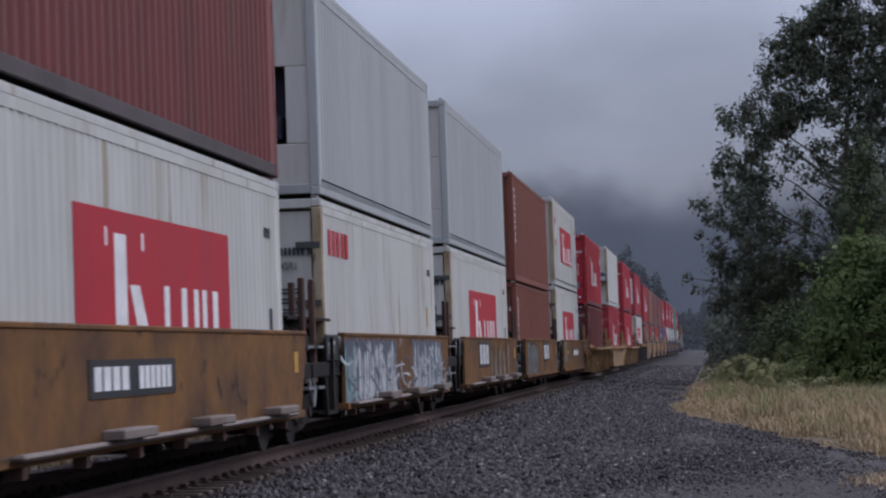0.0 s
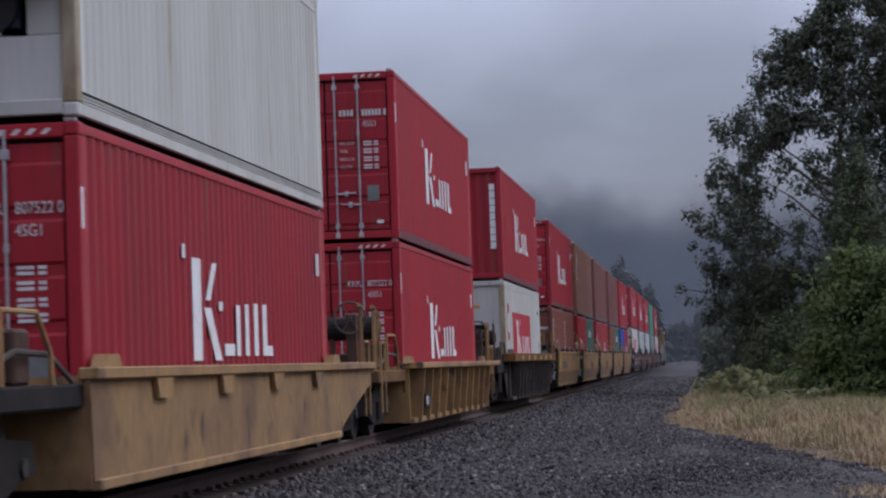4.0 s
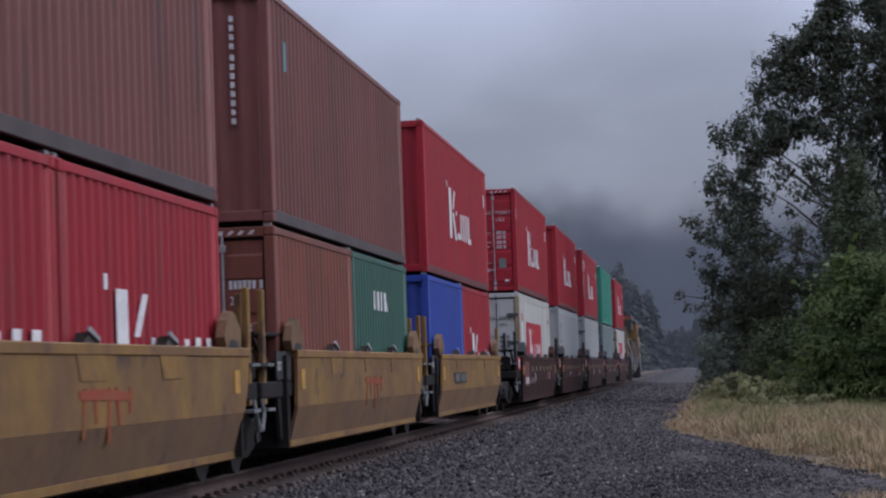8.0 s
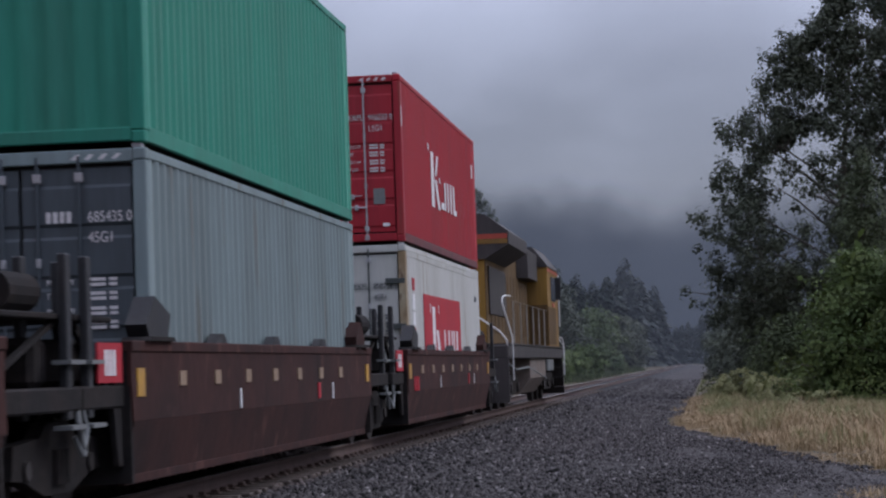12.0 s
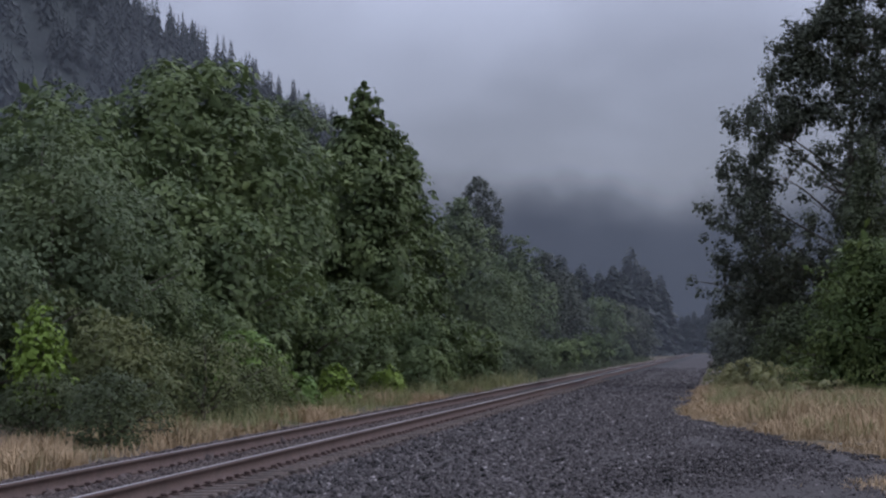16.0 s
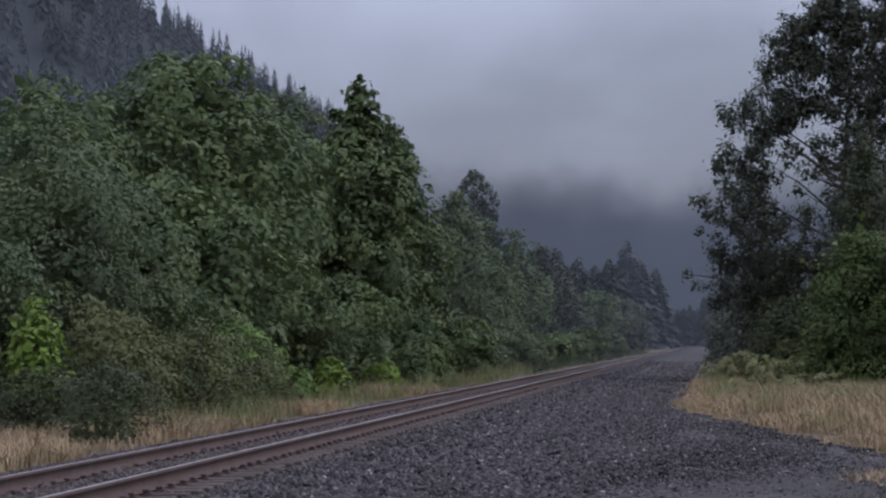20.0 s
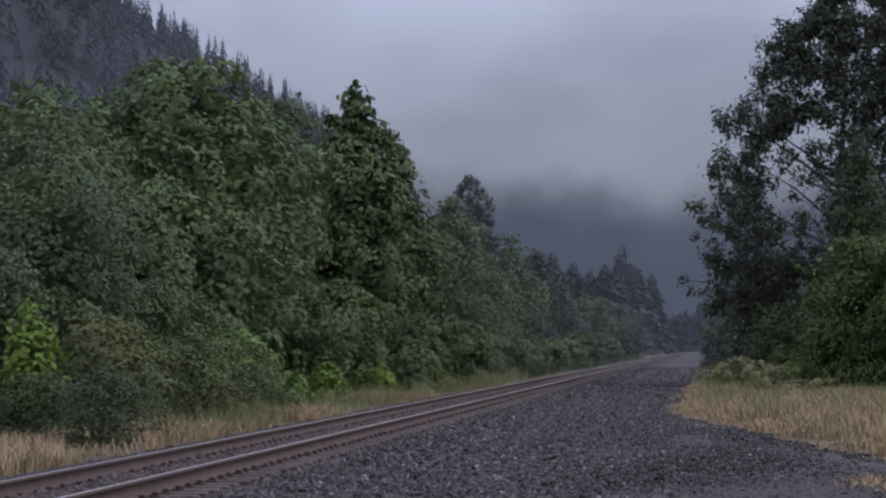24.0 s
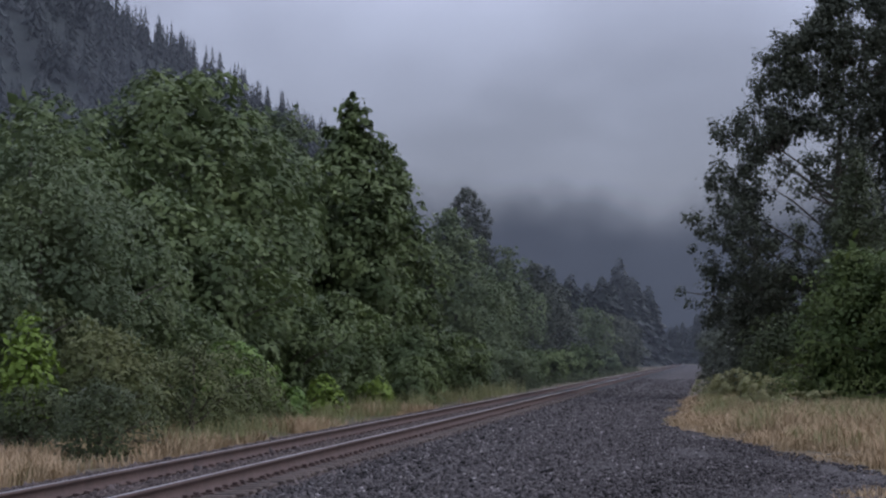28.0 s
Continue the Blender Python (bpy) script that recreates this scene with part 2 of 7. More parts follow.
RAIL_RED = surface("grimed_red_rail_paint", (0.12, 0.03, 0.033), 0.7, 0, (0.06, 0.03, 0.03), 0.9, 9, 0.8, 0.14, 0.06, STREAK)
DUSTY_YELLOW = surface("dusty_yellow_paint", (0.165, 0.093, 0.044), 0.75, 0, (0.115, 0.066, 0.040), 1.1, 8, 0.8, 0.15, 0.06, (0.9, 0.7, 0.7), 0.1, third=(0.085, 0.05, 0.035))
GASKET = surface("black_rubber_seal", (0.02, 0.018, 0.018), 0.7, 0, None, 2, 20, 0.4, 0.1, 0)
RUSTY_STONE = surface("rusty_ballast", (0.074, 0.058, 0.053), 0.88, 0, (0.048, 0.038, 0.036), 3, 40, 0.7, 0.25, 0.3, spread=0.5, island=True, third=(0.11, 0.09, 0.082))
# wide tone spread and pale spots put bright facets' glints into the colour
STONE = surface("crushed_basalt", (0.052, 0.046, 0.045), 0.8, 0, (0.029, 0.025, 0.025), 3, 40, 0.7, 0.25, 0.3, spread=0.95, island=True, third=(0.19, 0.175, 0.168))
BALLAST = surface("ballast_bed", (0.032, 0.030, 0.030), 0.95, 0, (0.022, 0.020, 0.021), 1.3, 22, 0.8, 0.5, 0.9, third=(0.065, 0.061, 0.061))
APRON = surface("compacted_gravel", (0.044, 0.039, 0.038), 0.95, 0, (0.030, 0.026, 0.025), 0.35, 16, 0.8, 0.5, 0.8, third=(0.060, 0.053, 0.05))
SOIL = surface("dry_grassy_soil", (0.078, 0.060, 0.039), 0.95, 0, (0.042, 0.046, 0.026), 0.12, 6, 0.8, 0.35, 0.6, third=(0.13, 0.10, 0.065))
STRAW = surface("dry_grass", (0.42, 0.30, 0.18), 0.85, 0, (0.27, 0.20, 0.115), 0.35, 6, 1.0, 0.15, 0, spread=0.18, island=True, third=(0.19, 0.19, 0.085), patch=0.48)
WEED = leafy("green_weeds", (0.186, 0.194, 0.085), (0.294, 0.271, 0.136))
BARK = surface("grey_brown_bark", (0.10, 0.085, 0.07), 0.95, 0, (0.06, 0.05, 0.04), 3, 18, 0.7, 0.3, 0.6, (3, 3, 0.5))
PALE_BARK = surface("pale_bark", (0.22, 0.19, 0.17), 0.9, 0, (0.12, 0.10, 0.09), 3, 18, 0.7, 0.3, 0.5, (3, 3, 0.5))
MAPLE = leafy("maple_leaves", (0.068, 0.094, 0.038), (0.140, 0.178, 0.066))
MAPLE_LIGHT = leafy("light_green_leaves", (0.094, 0.156, 0.037), (0.199, 0.261, 0.062))
ALDER = leafy("grey_green_leaves", (0.074, 0.098, 0.048), (0.132, 0.162, 0.072))
DARK_LEAF = leafy("dark_cottonwood_leaves", (0.058, 0.067, 0.047), (0.088, 0.098, 0.064))
BUSH_LEAF = leafy("bush_leaves", (0.082, 0.098, 0.040), (0.135, 0.142, 0.055))
DARK_SHRUB = leafy("dark_shrub_leaves", (0.052, 0.066, 0.030), (0.085, 0.098, 0.040))
WILLOW = leafy("willow_leaves", (0.062, 0.092, 0.028), (0.128, 0.152, 0.044))
LIME_LEAF = leafy("lime_green_leaves", (0.135, 0.20, 0.035), (0.24, 0.30, 0.07))
OLIVE_LEAF = leafy("dull_olive_leaves", (0.058, 0.072, 0.038), (0.088, 0.102, 0.050))
CONE_LEAF = leafy("dark_grey_green_leaves", (0.055, 0.064, 0.048), (0.075, 0.085, 0.06), spread=0.2)
FIR = leafy("fir_needles", (0.018, 0.025, 0.022), (0.026, 0.034, 0.027), through_light=0.05)
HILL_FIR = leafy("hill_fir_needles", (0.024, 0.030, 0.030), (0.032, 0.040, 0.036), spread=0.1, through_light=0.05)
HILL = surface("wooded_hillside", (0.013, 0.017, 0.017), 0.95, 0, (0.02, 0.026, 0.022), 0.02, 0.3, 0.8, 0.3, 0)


# ---- mesh helpers ----
def mesh_ob(name, me, material, parent=None, label=""):
    ob = new(name, me)
    if material and not me.materials:
        me.materials.append(material)
    if parent:
        ob.parent = parent
    return tagged(ob, label)


def part(name, bm, material, parent, label=""):
    me = bpy.data.meshes.new(name)
    bm.to_mesh(me)
    bm.free()
    return mesh_ob(name, me, material, parent, label)


def thing(name, label, category, m=None, group="", kind=""):
    ob = new(name)
    ob.empty_display_size = 0.2
    if m is not None:
        ob.matrix_basis = m
    return tagged(ob, label, category, group, kind)


def slab(bm, x0, x1, y0, y1, z0, z1, bevel=0.0):
    """A box by its limits, with its edges bevelled where wanted."""
    r = bmesh.ops.create_cube(bm, size=1.0)
    for v in r["verts"]:
        v.co = Vector(((x0 + x1) / 2 + v.co.x * (x1 - x0), (y0 + y1) / 2 + v.co.y * (y1 - y0), (z0 + z1) / 2 + v.co.z * (z1 - z0)))
    if bevel:
        es = list({e for v in r["verts"] for e in v.link_edges})
        bmesh.ops.bevel(bm, geom=es, offset=bevel, segments=1, affect="EDGES", profile=0.5)
    return bm


def box(x0, x1, y0, y1, z0, z1, bevel=0.0):
    return slab(bmesh.new(), x0, x1, y0, y1, z0, z1, bevel)


def rod(bm, a, b, r, r2=None, seg=8):
    a, b = Vector(a), Vector(b)
    d = b - a
    res = bmesh.ops.create_cone(bm, cap_ends=True, segments=seg, radius1=r, radius2=r if r2 is None else r2, depth=d.length)
    m = Matrix.Translation((a + b) / 2) @ d.to_track_quat("Z", "Y").to_matrix().to_4x4()
    bmesh.ops.transform(bm, matrix=m, verts=res["verts"])
    return bm


def bent_rod(points, r, seg=6):
    bm = bmesh.new()
    for a, b in zip(points, points[1:]):
        rod(bm, a, b, r, None, seg)
    return bm


def ring(centre, r, thick, n=20, seg=6):
    """A closed ring that faces along the track."""
    bm = bmesh.new()
    vs = []
    for i in range(n):
        a = 2 * math.pi * i / n
        for j in range(seg):
            b = 2 * math.pi * j / seg
            q = r + thick * math.cos(b)
            vs.append(bm.verts.new((centre[0] + q * math.cos(a), centre[1] + thick * math.sin(b), centre[2] + q * math.sin(a))))
    for i in range(n):
        for j in range(seg):
            k, m = (i + 1) % n, (j + 1) % seg
            bm.faces.new((vs[i * seg + j], vs[k * seg + j], vs[k * seg + m], vs[i * seg + m]))
    return bm


def prism(points, axis, a, b):
    """A closed outline in two axes, extruded along the third ('x', 'y' or 'z') from a to b."""
    bm = bmesh.new()
    order = {"x": lambda p, c: (c, p[0], p[1]), "y": lambda p, c: (p[0], c, p[1]), "z": lambda p, c: (p[0], p[1], c)}[axis]
    lo = [bm.verts.new(order(p, a)) for p in points]
    hi = [bm.verts.new(order(p, b)) for p in points]
    bm.faces.new(lo)
    bm.faces.new(hi[::-1])
    for i in range(len(points)):
        j = (i + 1) % len(points)
        bm.faces.new((lo[j], lo[i], hi[i], hi[j]))
    bmesh.ops.recalc_face_normals(bm, faces=bm.faces)
    return bm


def raw(name, verts, faces, material, parent=None, label="", smooth=False):
    me = bpy.data.meshes.new(name)
    verts, faces = np.asarray(verts, dtype=np.float32), np.asarray(faces, dtype=np.int32)
    n, k = len(faces), faces.shape[1]
    me.vertices.add(len(verts))
    me.vertices.foreach_set("co", verts.ravel())
    me.loops.add(n * k)
    me.loops.foreach_set("vertex_index", faces.ravel())
    me.polygons.add(n)
    me.polygons.foreach_set("loop_start", np.arange(0, n * k, k, dtype=np.int32))
    me.polygons.foreach_set("loop_total", np.full(n, k, dtype=np.int32))
    if smooth:
        me.polygons.foreach_set("use_smooth", np.ones(n, dtype=bool))
    me.update(calc_edges=True)
    me.validate()
    return mesh_ob(name, me, material, parent, label)


# ---- ground ----
BANK = 1.99                     # the track leans to the inside of its bend
LEAN = pose(0, 0, 0, 0, -BANK, 0)
BEND = 520.0                    # beyond this the track bends to the left


def track_x(y):
    return 0.0 if y < BEND else -((y - BEND) ** 2) / 1400.0


def apron_edge(y):
    """Where the gravel beside the track ends and the dry grass begins."""
    pts = [(-60, 16.0), (10, 13.0), (22, 10.4), (32, 8.9), (36, 8.1), (43, 7.2), (48, 6.25), (53, 5.5), (60, 5.35), (90, 5.5), (200, 5.6), (420, 5.9), (900, 5.9)]
    return float(np.interp(y, [p[0] for p in pts], [p[1] for p in pts])) + 0.12 * math.sin(y * 1.7) + 0.07 * math.sin(y * 4.3)


def ground_z(x, y):
    if x > 0:
        return -0.33 + 0.10 * max(0.0, min(1.0, (x - 8) / 6)) + max(0.0, x - 20) * 0.01
    return -0.42 + max(0.0, -x - 7) * 0.10


gx = [-2600, -1200, -600, -300, -150, -80, -50, -30, -20, -14, -11, -9, -7, -5.5, -4.5, -3.5, -2.7, -1.5, 0, 1.5, 2.7, 4, 5.2, 6.2, 7.5, 9, 11, 14, 18, 25, 40, 80, 160, 400, 1000, 2600]
gy = [-900, -300, -100, -40] + list(range(-20, 120, 4)) + list(range(120, 400, 20)) + [450, 520, 600, 700, 850, 1100, 1500, 2200, 3400]
gv, gf = [], []
for y in gy:
    for x in gx:
        gv.append((x, y, (ground_z(x, y) if y < 900 else -0.4) + (0.03 * math.sin(x * 3.1 + y * 0.9) if abs(x) < 20 and y < 100 else 0)))
for j in range(len(gy) - 1):
    for i in range(len(gx) - 1):
        a = j * len(gx) + i
        gf.append((a, a + 1, a + 1 + len(gx), a + len(gx)))
tagged(raw("ground", gv, gf, SOIL, smooth=True), "dry grassy soil beside the railway", "ground", kind="structure")

# the gravel apron that reaches from the ballast to the dry grass
av, af = [], []
ays = list(np.arange(-20, 120, 1.0)) + list(np.arange(120, 900, 20.0))
for y in ays:
    e = apron_edge(y)
    for k, f in enumerate((0, 0.15, 0.4, 0.7, 0.93, 1.0)):
        x = 2.2 + (e - 2.2) * f
        av.append((x + track_x(y), y, (-0.27 + 0.02 * math.sin(x * 2 + y * 0.7)) if k < 5 else -0.40))
for j in range(len(ays) - 1):
    for i in range(5):
        a = j * 6 + i
        af.append((a, a + 1, a + 7, a + 6))
tagged(raw("gravel_apron", av, af, APRON, smooth=True), "dark compacted gravel beside the track", "gravel", kind="structure")

# the ballast bed under the track
prof = [(-3.3, -0.55), (-2.2, -0.3), (-1.85, -0.235), (-0.9, -0.205), (0, -0.20), (0.9, -0.20), (1.75, -0.205), (2.9, -0.34)]
bv, bf = [], []
bys = list(np.arange(-60, 120, 2.0)) + list(np.arange(120, 900, 15.0))
for y in bys:
    for x, z in prof:
        bv.append((x + track_x(y), y, z))
for j in range(len(bys) - 1):
    for i in range(len(prof) - 1):
        a = j * len(prof) + i
        bf.append((a, a + 1, a + 1 + len(prof), a + len(prof)))
tagged(raw("ballast_bed", bv, bf, BALLAST, smooth=True), "bed of dark crushed stone under the track", "ballast", kind="structure")


# ---- track ----
def rail_mesh(offset):
    sec = [(-0.075, -0.172), (0.075, -0.172), (0.075, -0.158), (0.012, -0.135), (0.010, -0.05), (0.035, -0.036), (0.036, -0.008), (0.026, 0.0), (-0.026, 0.0), (-0.036, -0.008), (-0.035, -0.036), (-0.010, -0.05), (-0.012, -0.135), (-0.075, -0.158)]
    ys = list(np.arange(-60, 120, 6.0)) + list(np.arange(120, 520, 20.0)) + list(np.arange(520, 860, 10.0))
    v, f, n = [], [], len(sec)
    for y in ys:
        for x, z in sec:
            p = LEAN @ Vector((x + offset, 0, z))
            v.append((p.x + track_x(y), y, p.z))
    top = []
    for j in range(len(ys) - 1):
        for i in range(n):
            f.append((j * n + i, j * n + (i + 1) % n, (j + 1) * n + (i + 1) % n, (j + 1) * n + i))
            top.append(1 if i == 7 else 0)
    return v, f, top


track = thing("railway_track", "single railway track with rusty rails and polished heads on dark ballast", "railway track", kind="structure")
for off in (0.755, -0.755):
    v, f, top = rail_mesh(off)
    r = raw("rail", v, f, None, track, "rusty steel rail with a polished head")
    r.data.materials.append(RAIL_RUST)
    r.data.materials.append(RAIL_TOP)
    r.data.polygons.foreach_set("material_index", np.array(top, dtype=np.int32))


# ---- the train: containers ----
def corrugated(name, length, z0, z1, pitch, depth, material, parent, axis="y", at=0.0, sign=1, label=""):
    """A trapezoid-corrugated steel panel with a flat back; it runs along an axis at a distance, its ribs upright."""
    n = max(2, int(round(length / pitch)))
    p = length / n
    outer = []
    for i in range(n):
        s = -length / 2 + i * p
        outer += [(s, 0), (s + 0.36 * p, 0), (s + 0.49 * p, -depth), (s + 0.87 * p, -depth)]
    outer.append((length / 2, 0))
    back = -depth - 0.012
    v, f = [], []
    k = len(outer)
    for z in (z0, z1):
        v += [(s, d, z) for s, d in outer]
    v += [(-length / 2, back, z0), (length / 2, back, z0), (-length / 2, back, z1), (length / 2, back, z1)]
    out = []
    for s, d, z in v:
        out.append(((at + sign * d), s, z) if axis == "y" else (s, at + sign * d, z))
    for i in range(k - 1):
        f.append((i, i + 1, k + i + 1, k + i))
    b = 2 * k
    f += [(b, b + 1, b + 3, b + 2), (0, b, b + 2, k), (k - 1, b + 1, b + 3, 2 * k - 1), (k, 2 * k - 1, b + 3, b + 2), (0, k - 1, b + 1, b)]
    return raw(name, out, f, material, parent, label)


def text_part(name, body, size, material, parent, m, label="", narrow=0.78):
    c = bpy.data.curves.new(name, "FONT")
    c.body, c.size, c.extrude = body, size, 0.002
    c.materials.append(material)
    ob = new(name, c)
    ob.parent, ob.matrix_basis = parent, m @ Matrix.Diagonal((narrow, 1, 1, 1))
    return tagged(ob, label)


def bars(parent, material, y0, y1, z0, z1, x, n, name="letter_bar", gap=0.35, label=""):
    """A row of writing on the side as plain upright bars."""
    w = (y1 - y0) / n
    for i in range(n):
        part(name, box(x - 0.004, x + 0.004, y0 + i * w, y0 + i * w + w * (1 - gap), z0, z1), material, parent, label)


def column(parent, material, y, x, z, n, step, high, wide=0.12, label="upright painted number as plain bars"):
    """Writing that runs down a side, as plain bars."""
    for k in range(n):
        part("letter_bar", box(x - 0.008, x + 0.003, y, y + wide, z - k * step - high, z - k * step), material, parent, label if k == 0 else "")


def leaning(x, y, z0, z1, wide, over):
    """A thin upright plate on a side that leans along it."""
    return prism([(y, z0), (y + wide, z0), (y + wide + over, z1), (y + over, z1)], "x", x - 0.004, x + 0.003)


def emblem_red(body, y, h, x=1.2225):
    """The line's mark on its red boxes, as plain white shapes: one tall pair and four short upright bars."""
    zt = h - 0.97
    y += 0.2
    part("mark_bar", box(x - 0.004, x + 0.003, y, y + 0.40, zt - 1.05, zt), LETTER, body, "tall white painted bar")
    part("mark_bar", leaning(x, y + 1.02, zt - 1.05, zt - 0.5, 0.32, -0.5), LETTER, body)
    part("mark_bar", leaning(x, y + 0.62, zt - 0.42, zt - 0.02, 0.2, 0.34), LETTER, body)
    part("mark_bar", box(x - 0.004, x + 0.003, y - 0.40, y - 0.28, zt - 0.02, zt + 0.12), LETTER, body)
    part("mark_bar", box(x - 0.004, x + 0.003, y + 1.25, y + 1.42, zt - 0.52, zt - 0.42), LETTER, body)
    for s, w, hh in ((1.5, 0.5, 0.13), (2.12, 0.2, 0.56), (2.6, 0.2, 0.58), (3.1, 0.22, 0.6), (3.6, 0.24, 0.6), (3.84, 0.34, 0.12)):
        part("mark_bar", box(x - 0.004, x + 0.003, y + s, y + s + w, zt - 1.0, zt - 1.0 + hh), LETTER, body)


def emblem_field(body, y, z0, x=1.2245, w=5.95, h=1.24):
    """The red field with white bars that the white boxes carry, as plain shapes."""
    field = part("sign_field", box(x - 0.006, x, y, y + w, z0, z0 + h), SIGN_RED, body, "red painted field")
    part("sign_bar", box(x, x + 0.003, y + 1.25, y + 1.65, z0 + 0.04, z0 + 1.04), LETTER, field, "white painted bar")
    part("sign_bar", prism([(y + 2.1, z0 + 0.04), (y + 2.5, z0 + 0.04), (y + 2.1, z0 + 0.6), (y + 1.75, z0 + 0.6)], "x", x, x + 0.003), LETTER, field)
    part("sign_bar", box(x, x + 0.003, y + 0.95, y + 1.03, z0 + 0.92, z0 + 1.08), LETTER, field)
    part("sign_bar", box(x, x + 0.003, y + 2.2, y + 2.28, z0 + 0.92, z0 + 1.08), LETTER, field)
    for s, ww, hh in ((3.02, 0.2, 0.56), (3.72, 0.22, 0.56), (4.25, 0.2, 0.56), (4.62, 0.2, 0.56), (5.1, 0.24, 0.56), (5.34, 0.28, 0.12), (3.22, 0.3, 0.12)):
        part("sign_bar", box(x, x + 0.003, y + s, y + s + ww, z0 + 0.06, z0 + 0.06 + hh), LETTER, field)


CODES = {"45": "45G1", "42": "42G1", "22": "22G1", "r": "45R1"}


def door_end(body, w, h, y, sgn, paint, reefer, code, length, number=None):
    """Two doors with locking bars, handles and stencils on the end at y; sgn -1 faces down the line."""
    near = sgn < 0
    def span(d0, d1):
        return min(y + sgn * d0, y + sgn * d1), max(y + sgn * d0, y + sgn * d1)
    # rubber seals round and between the doors
    part("seal", box(-w + 0.1, w - 0.1, *span(-0.06, -0.052), 0.14, h - 0.13), GASKET, body)
    for s in (-1, 1):
        x0, x1 = (0.018, w - 0.155) if s > 0 else (-(w - 0.155), -0.018)
        out = [(y - sgn * 0.05, 0.18), (y, 0.18)]
        if not reefer:                                  # pressed panels, one above another
            step = (h - 0.5) / 5
            for j in range(5):
                z = 0.26 + j * step
                out += [(y, z), (y + sgn * 0.02, z + 0.03), (y + sgn * 0.02, z + step - 0.12), (y, z + step - 0.09)]
        out += [(y, h - 0.17), (y - sgn * 0.05, h - 0.17)]
        d = part("door", prism(out, "x", x0, x1), paint, body)
        for t in (0.145, 0.53):
            bx = s * (0.018 + (w - 0.173) * t)
            part("locking_bar", rod(bmesh.new(), (bx, y + sgn * 0.045, 0.06), (bx, y + sgn * 0.045, h - 0.06), 0.016, None, 8), HINGE_GREY if reefer else paint if paint == SLATE else STEEL, d, "locking bar")
            if near:
                for z in (0.08, 0.24, 0.98, h - 1.05, h - 0.26):
                    part("bar_bracket", box(bx - (0.04 if z < 0.3 or z > h - 0.3 else 0.022), bx + (0.04 if z < 0.3 or z > h - 0.3 else 0.022), *span(0.015, 0.064), z - 0.045, z + 0.045, 0.008), STEEL, d)
                zh = 0.79 if t < 0.3 else 0.6
                a = s if t < 0.3 else -s
                part("door_handle", rod(bmesh.new(), (bx, y + sgn * 0.06, zh), (bx + a * 0.34, y + sgn * 0.075, zh + 0.02), 0.016, 0.011, 8), STEEL, d)
                part("handle_catch", box(bx + a * 0.17 - 0.03, bx + a * 0.17 + 0.03, *span(0.02, 0.09), zh - 0.045, zh + 0.05, 0.01), STEEL, d)
    if not near:
        return
    ink = DARK_LETTER if reefer else STENCIL
    f = span(0.0225, 0.0255)
    z = h - (number[2] if number else 0.76)
    if number:
        if number[0]:
            text_part("box_number", number[0], 0.145, ink, body, pose(0.30, y - 0.026, z, 90, 0, 0), "painted box number")
        text_part("box_number", number[1], 0.145, ink, body, pose(0.645, y - 0.026, z, 90, 0, 0))
    for k in range(0 if number and number[0] else 4):                 # owner's letters and number as plain bars
        part("stencil_bar", box(0.245 + k * 0.066, 0.29 + k * 0.066, *f, z, z + 0.105), ink, body, "painted number as plain bars" if k == 0 else "")
    for k in range(0 if number else 7):
        q = 0.64 + k * 0.058 + (0.03 if k == 6 else 0)
        part("stencil_bar", box(q, q + 0.04, *f, z, z + 0.105), ink, body)
    text_part("type_code", number[3] if number and len(number) > 3 else code, 0.145, ink, body, pose(0.645, y - 0.026, z - 0.19, 90, 0, 0), "painted type code")
    rows = (1.26, 1.39, 1.53, 1.66)
    words = ("MAX.G.W", "TARE", "MAX.C.W", "CU.CAP")
    for k in range(4):
        text_part("weight_word", words[k], 0.078, ink, body, pose(0.235, y - 0.026, h - rows[k], 90, 0, 0), "painted words" if k == 0 else "")
        for e in (0, 1):
            part("stencil_bar", box(0.65, 0.80, *f, h - rows[k] + 0.048 * e - 0.018, h - rows[k] + 0.048 * e + 0.012), ink, body)
            part("stencil_bar", box(0.835, 0.91, *f, h - rows[k] + 0.048 * e - 0.018, h - rows[k] + 0.048 * e + 0.012), ink, body)
    if not reefer:
        if paint == TAN:
            notice = part("notice", box(0.72, 1.03, *f, 0.69, 1.02), YELLOW_STICKER, body, "yellow notice with dark bars")
            for k, wide in enumerate((0.22, 0.12, 0.17)):
                part("notice_bar", box(0.875 - wide / 2, 0.875 + wide / 2, *span(0.0255, 0.0275), 0.92 - k * 0.085, 0.955 - k * 0.085), DARK_LETTER, notice)
            part("round_mark", rod(bmesh.new(), (1.0, y, 0.24), (1.0, y - 0.026, 0.24), 0.05, None, 16), LETTER, body)
        else:
            part("notice", box(0.70, 0.90, *f, 0.66, 0.93), OLD_STEEL, body, "small grey metal plate")
            part("notice", box(0.85, 0.965, *f, 0.27, 0.33), LETTER, body)
        part("notice", box(-0.98, -0.62, *f, 0.58, 0.87), YELLOW_STICKER, body, "yellow notice")
        part("notice", prism([(-0.88, h - 1.62), (-0.70, h - 1.62), (-0.79, h - 1.46)], "y", *f), YELLOW_STICKER, body)
        part("notice", rod(bmesh.new(), (-0.36, y, h - 1.5), (-0.36, y - 0.026, h - 1.5), 0.075, None, 16), OLD_STEEL, body)
        part("notice", box(-0.88, -0.68, *f, 0.2, 0.3), LETTER, body)
        for k in range(5):
            part("name_bar", box(-0.95 + k * 0.15, -0.86 + k * 0.15, *f, h - 0.9, h - 0.77), LETTER, body)
    else:
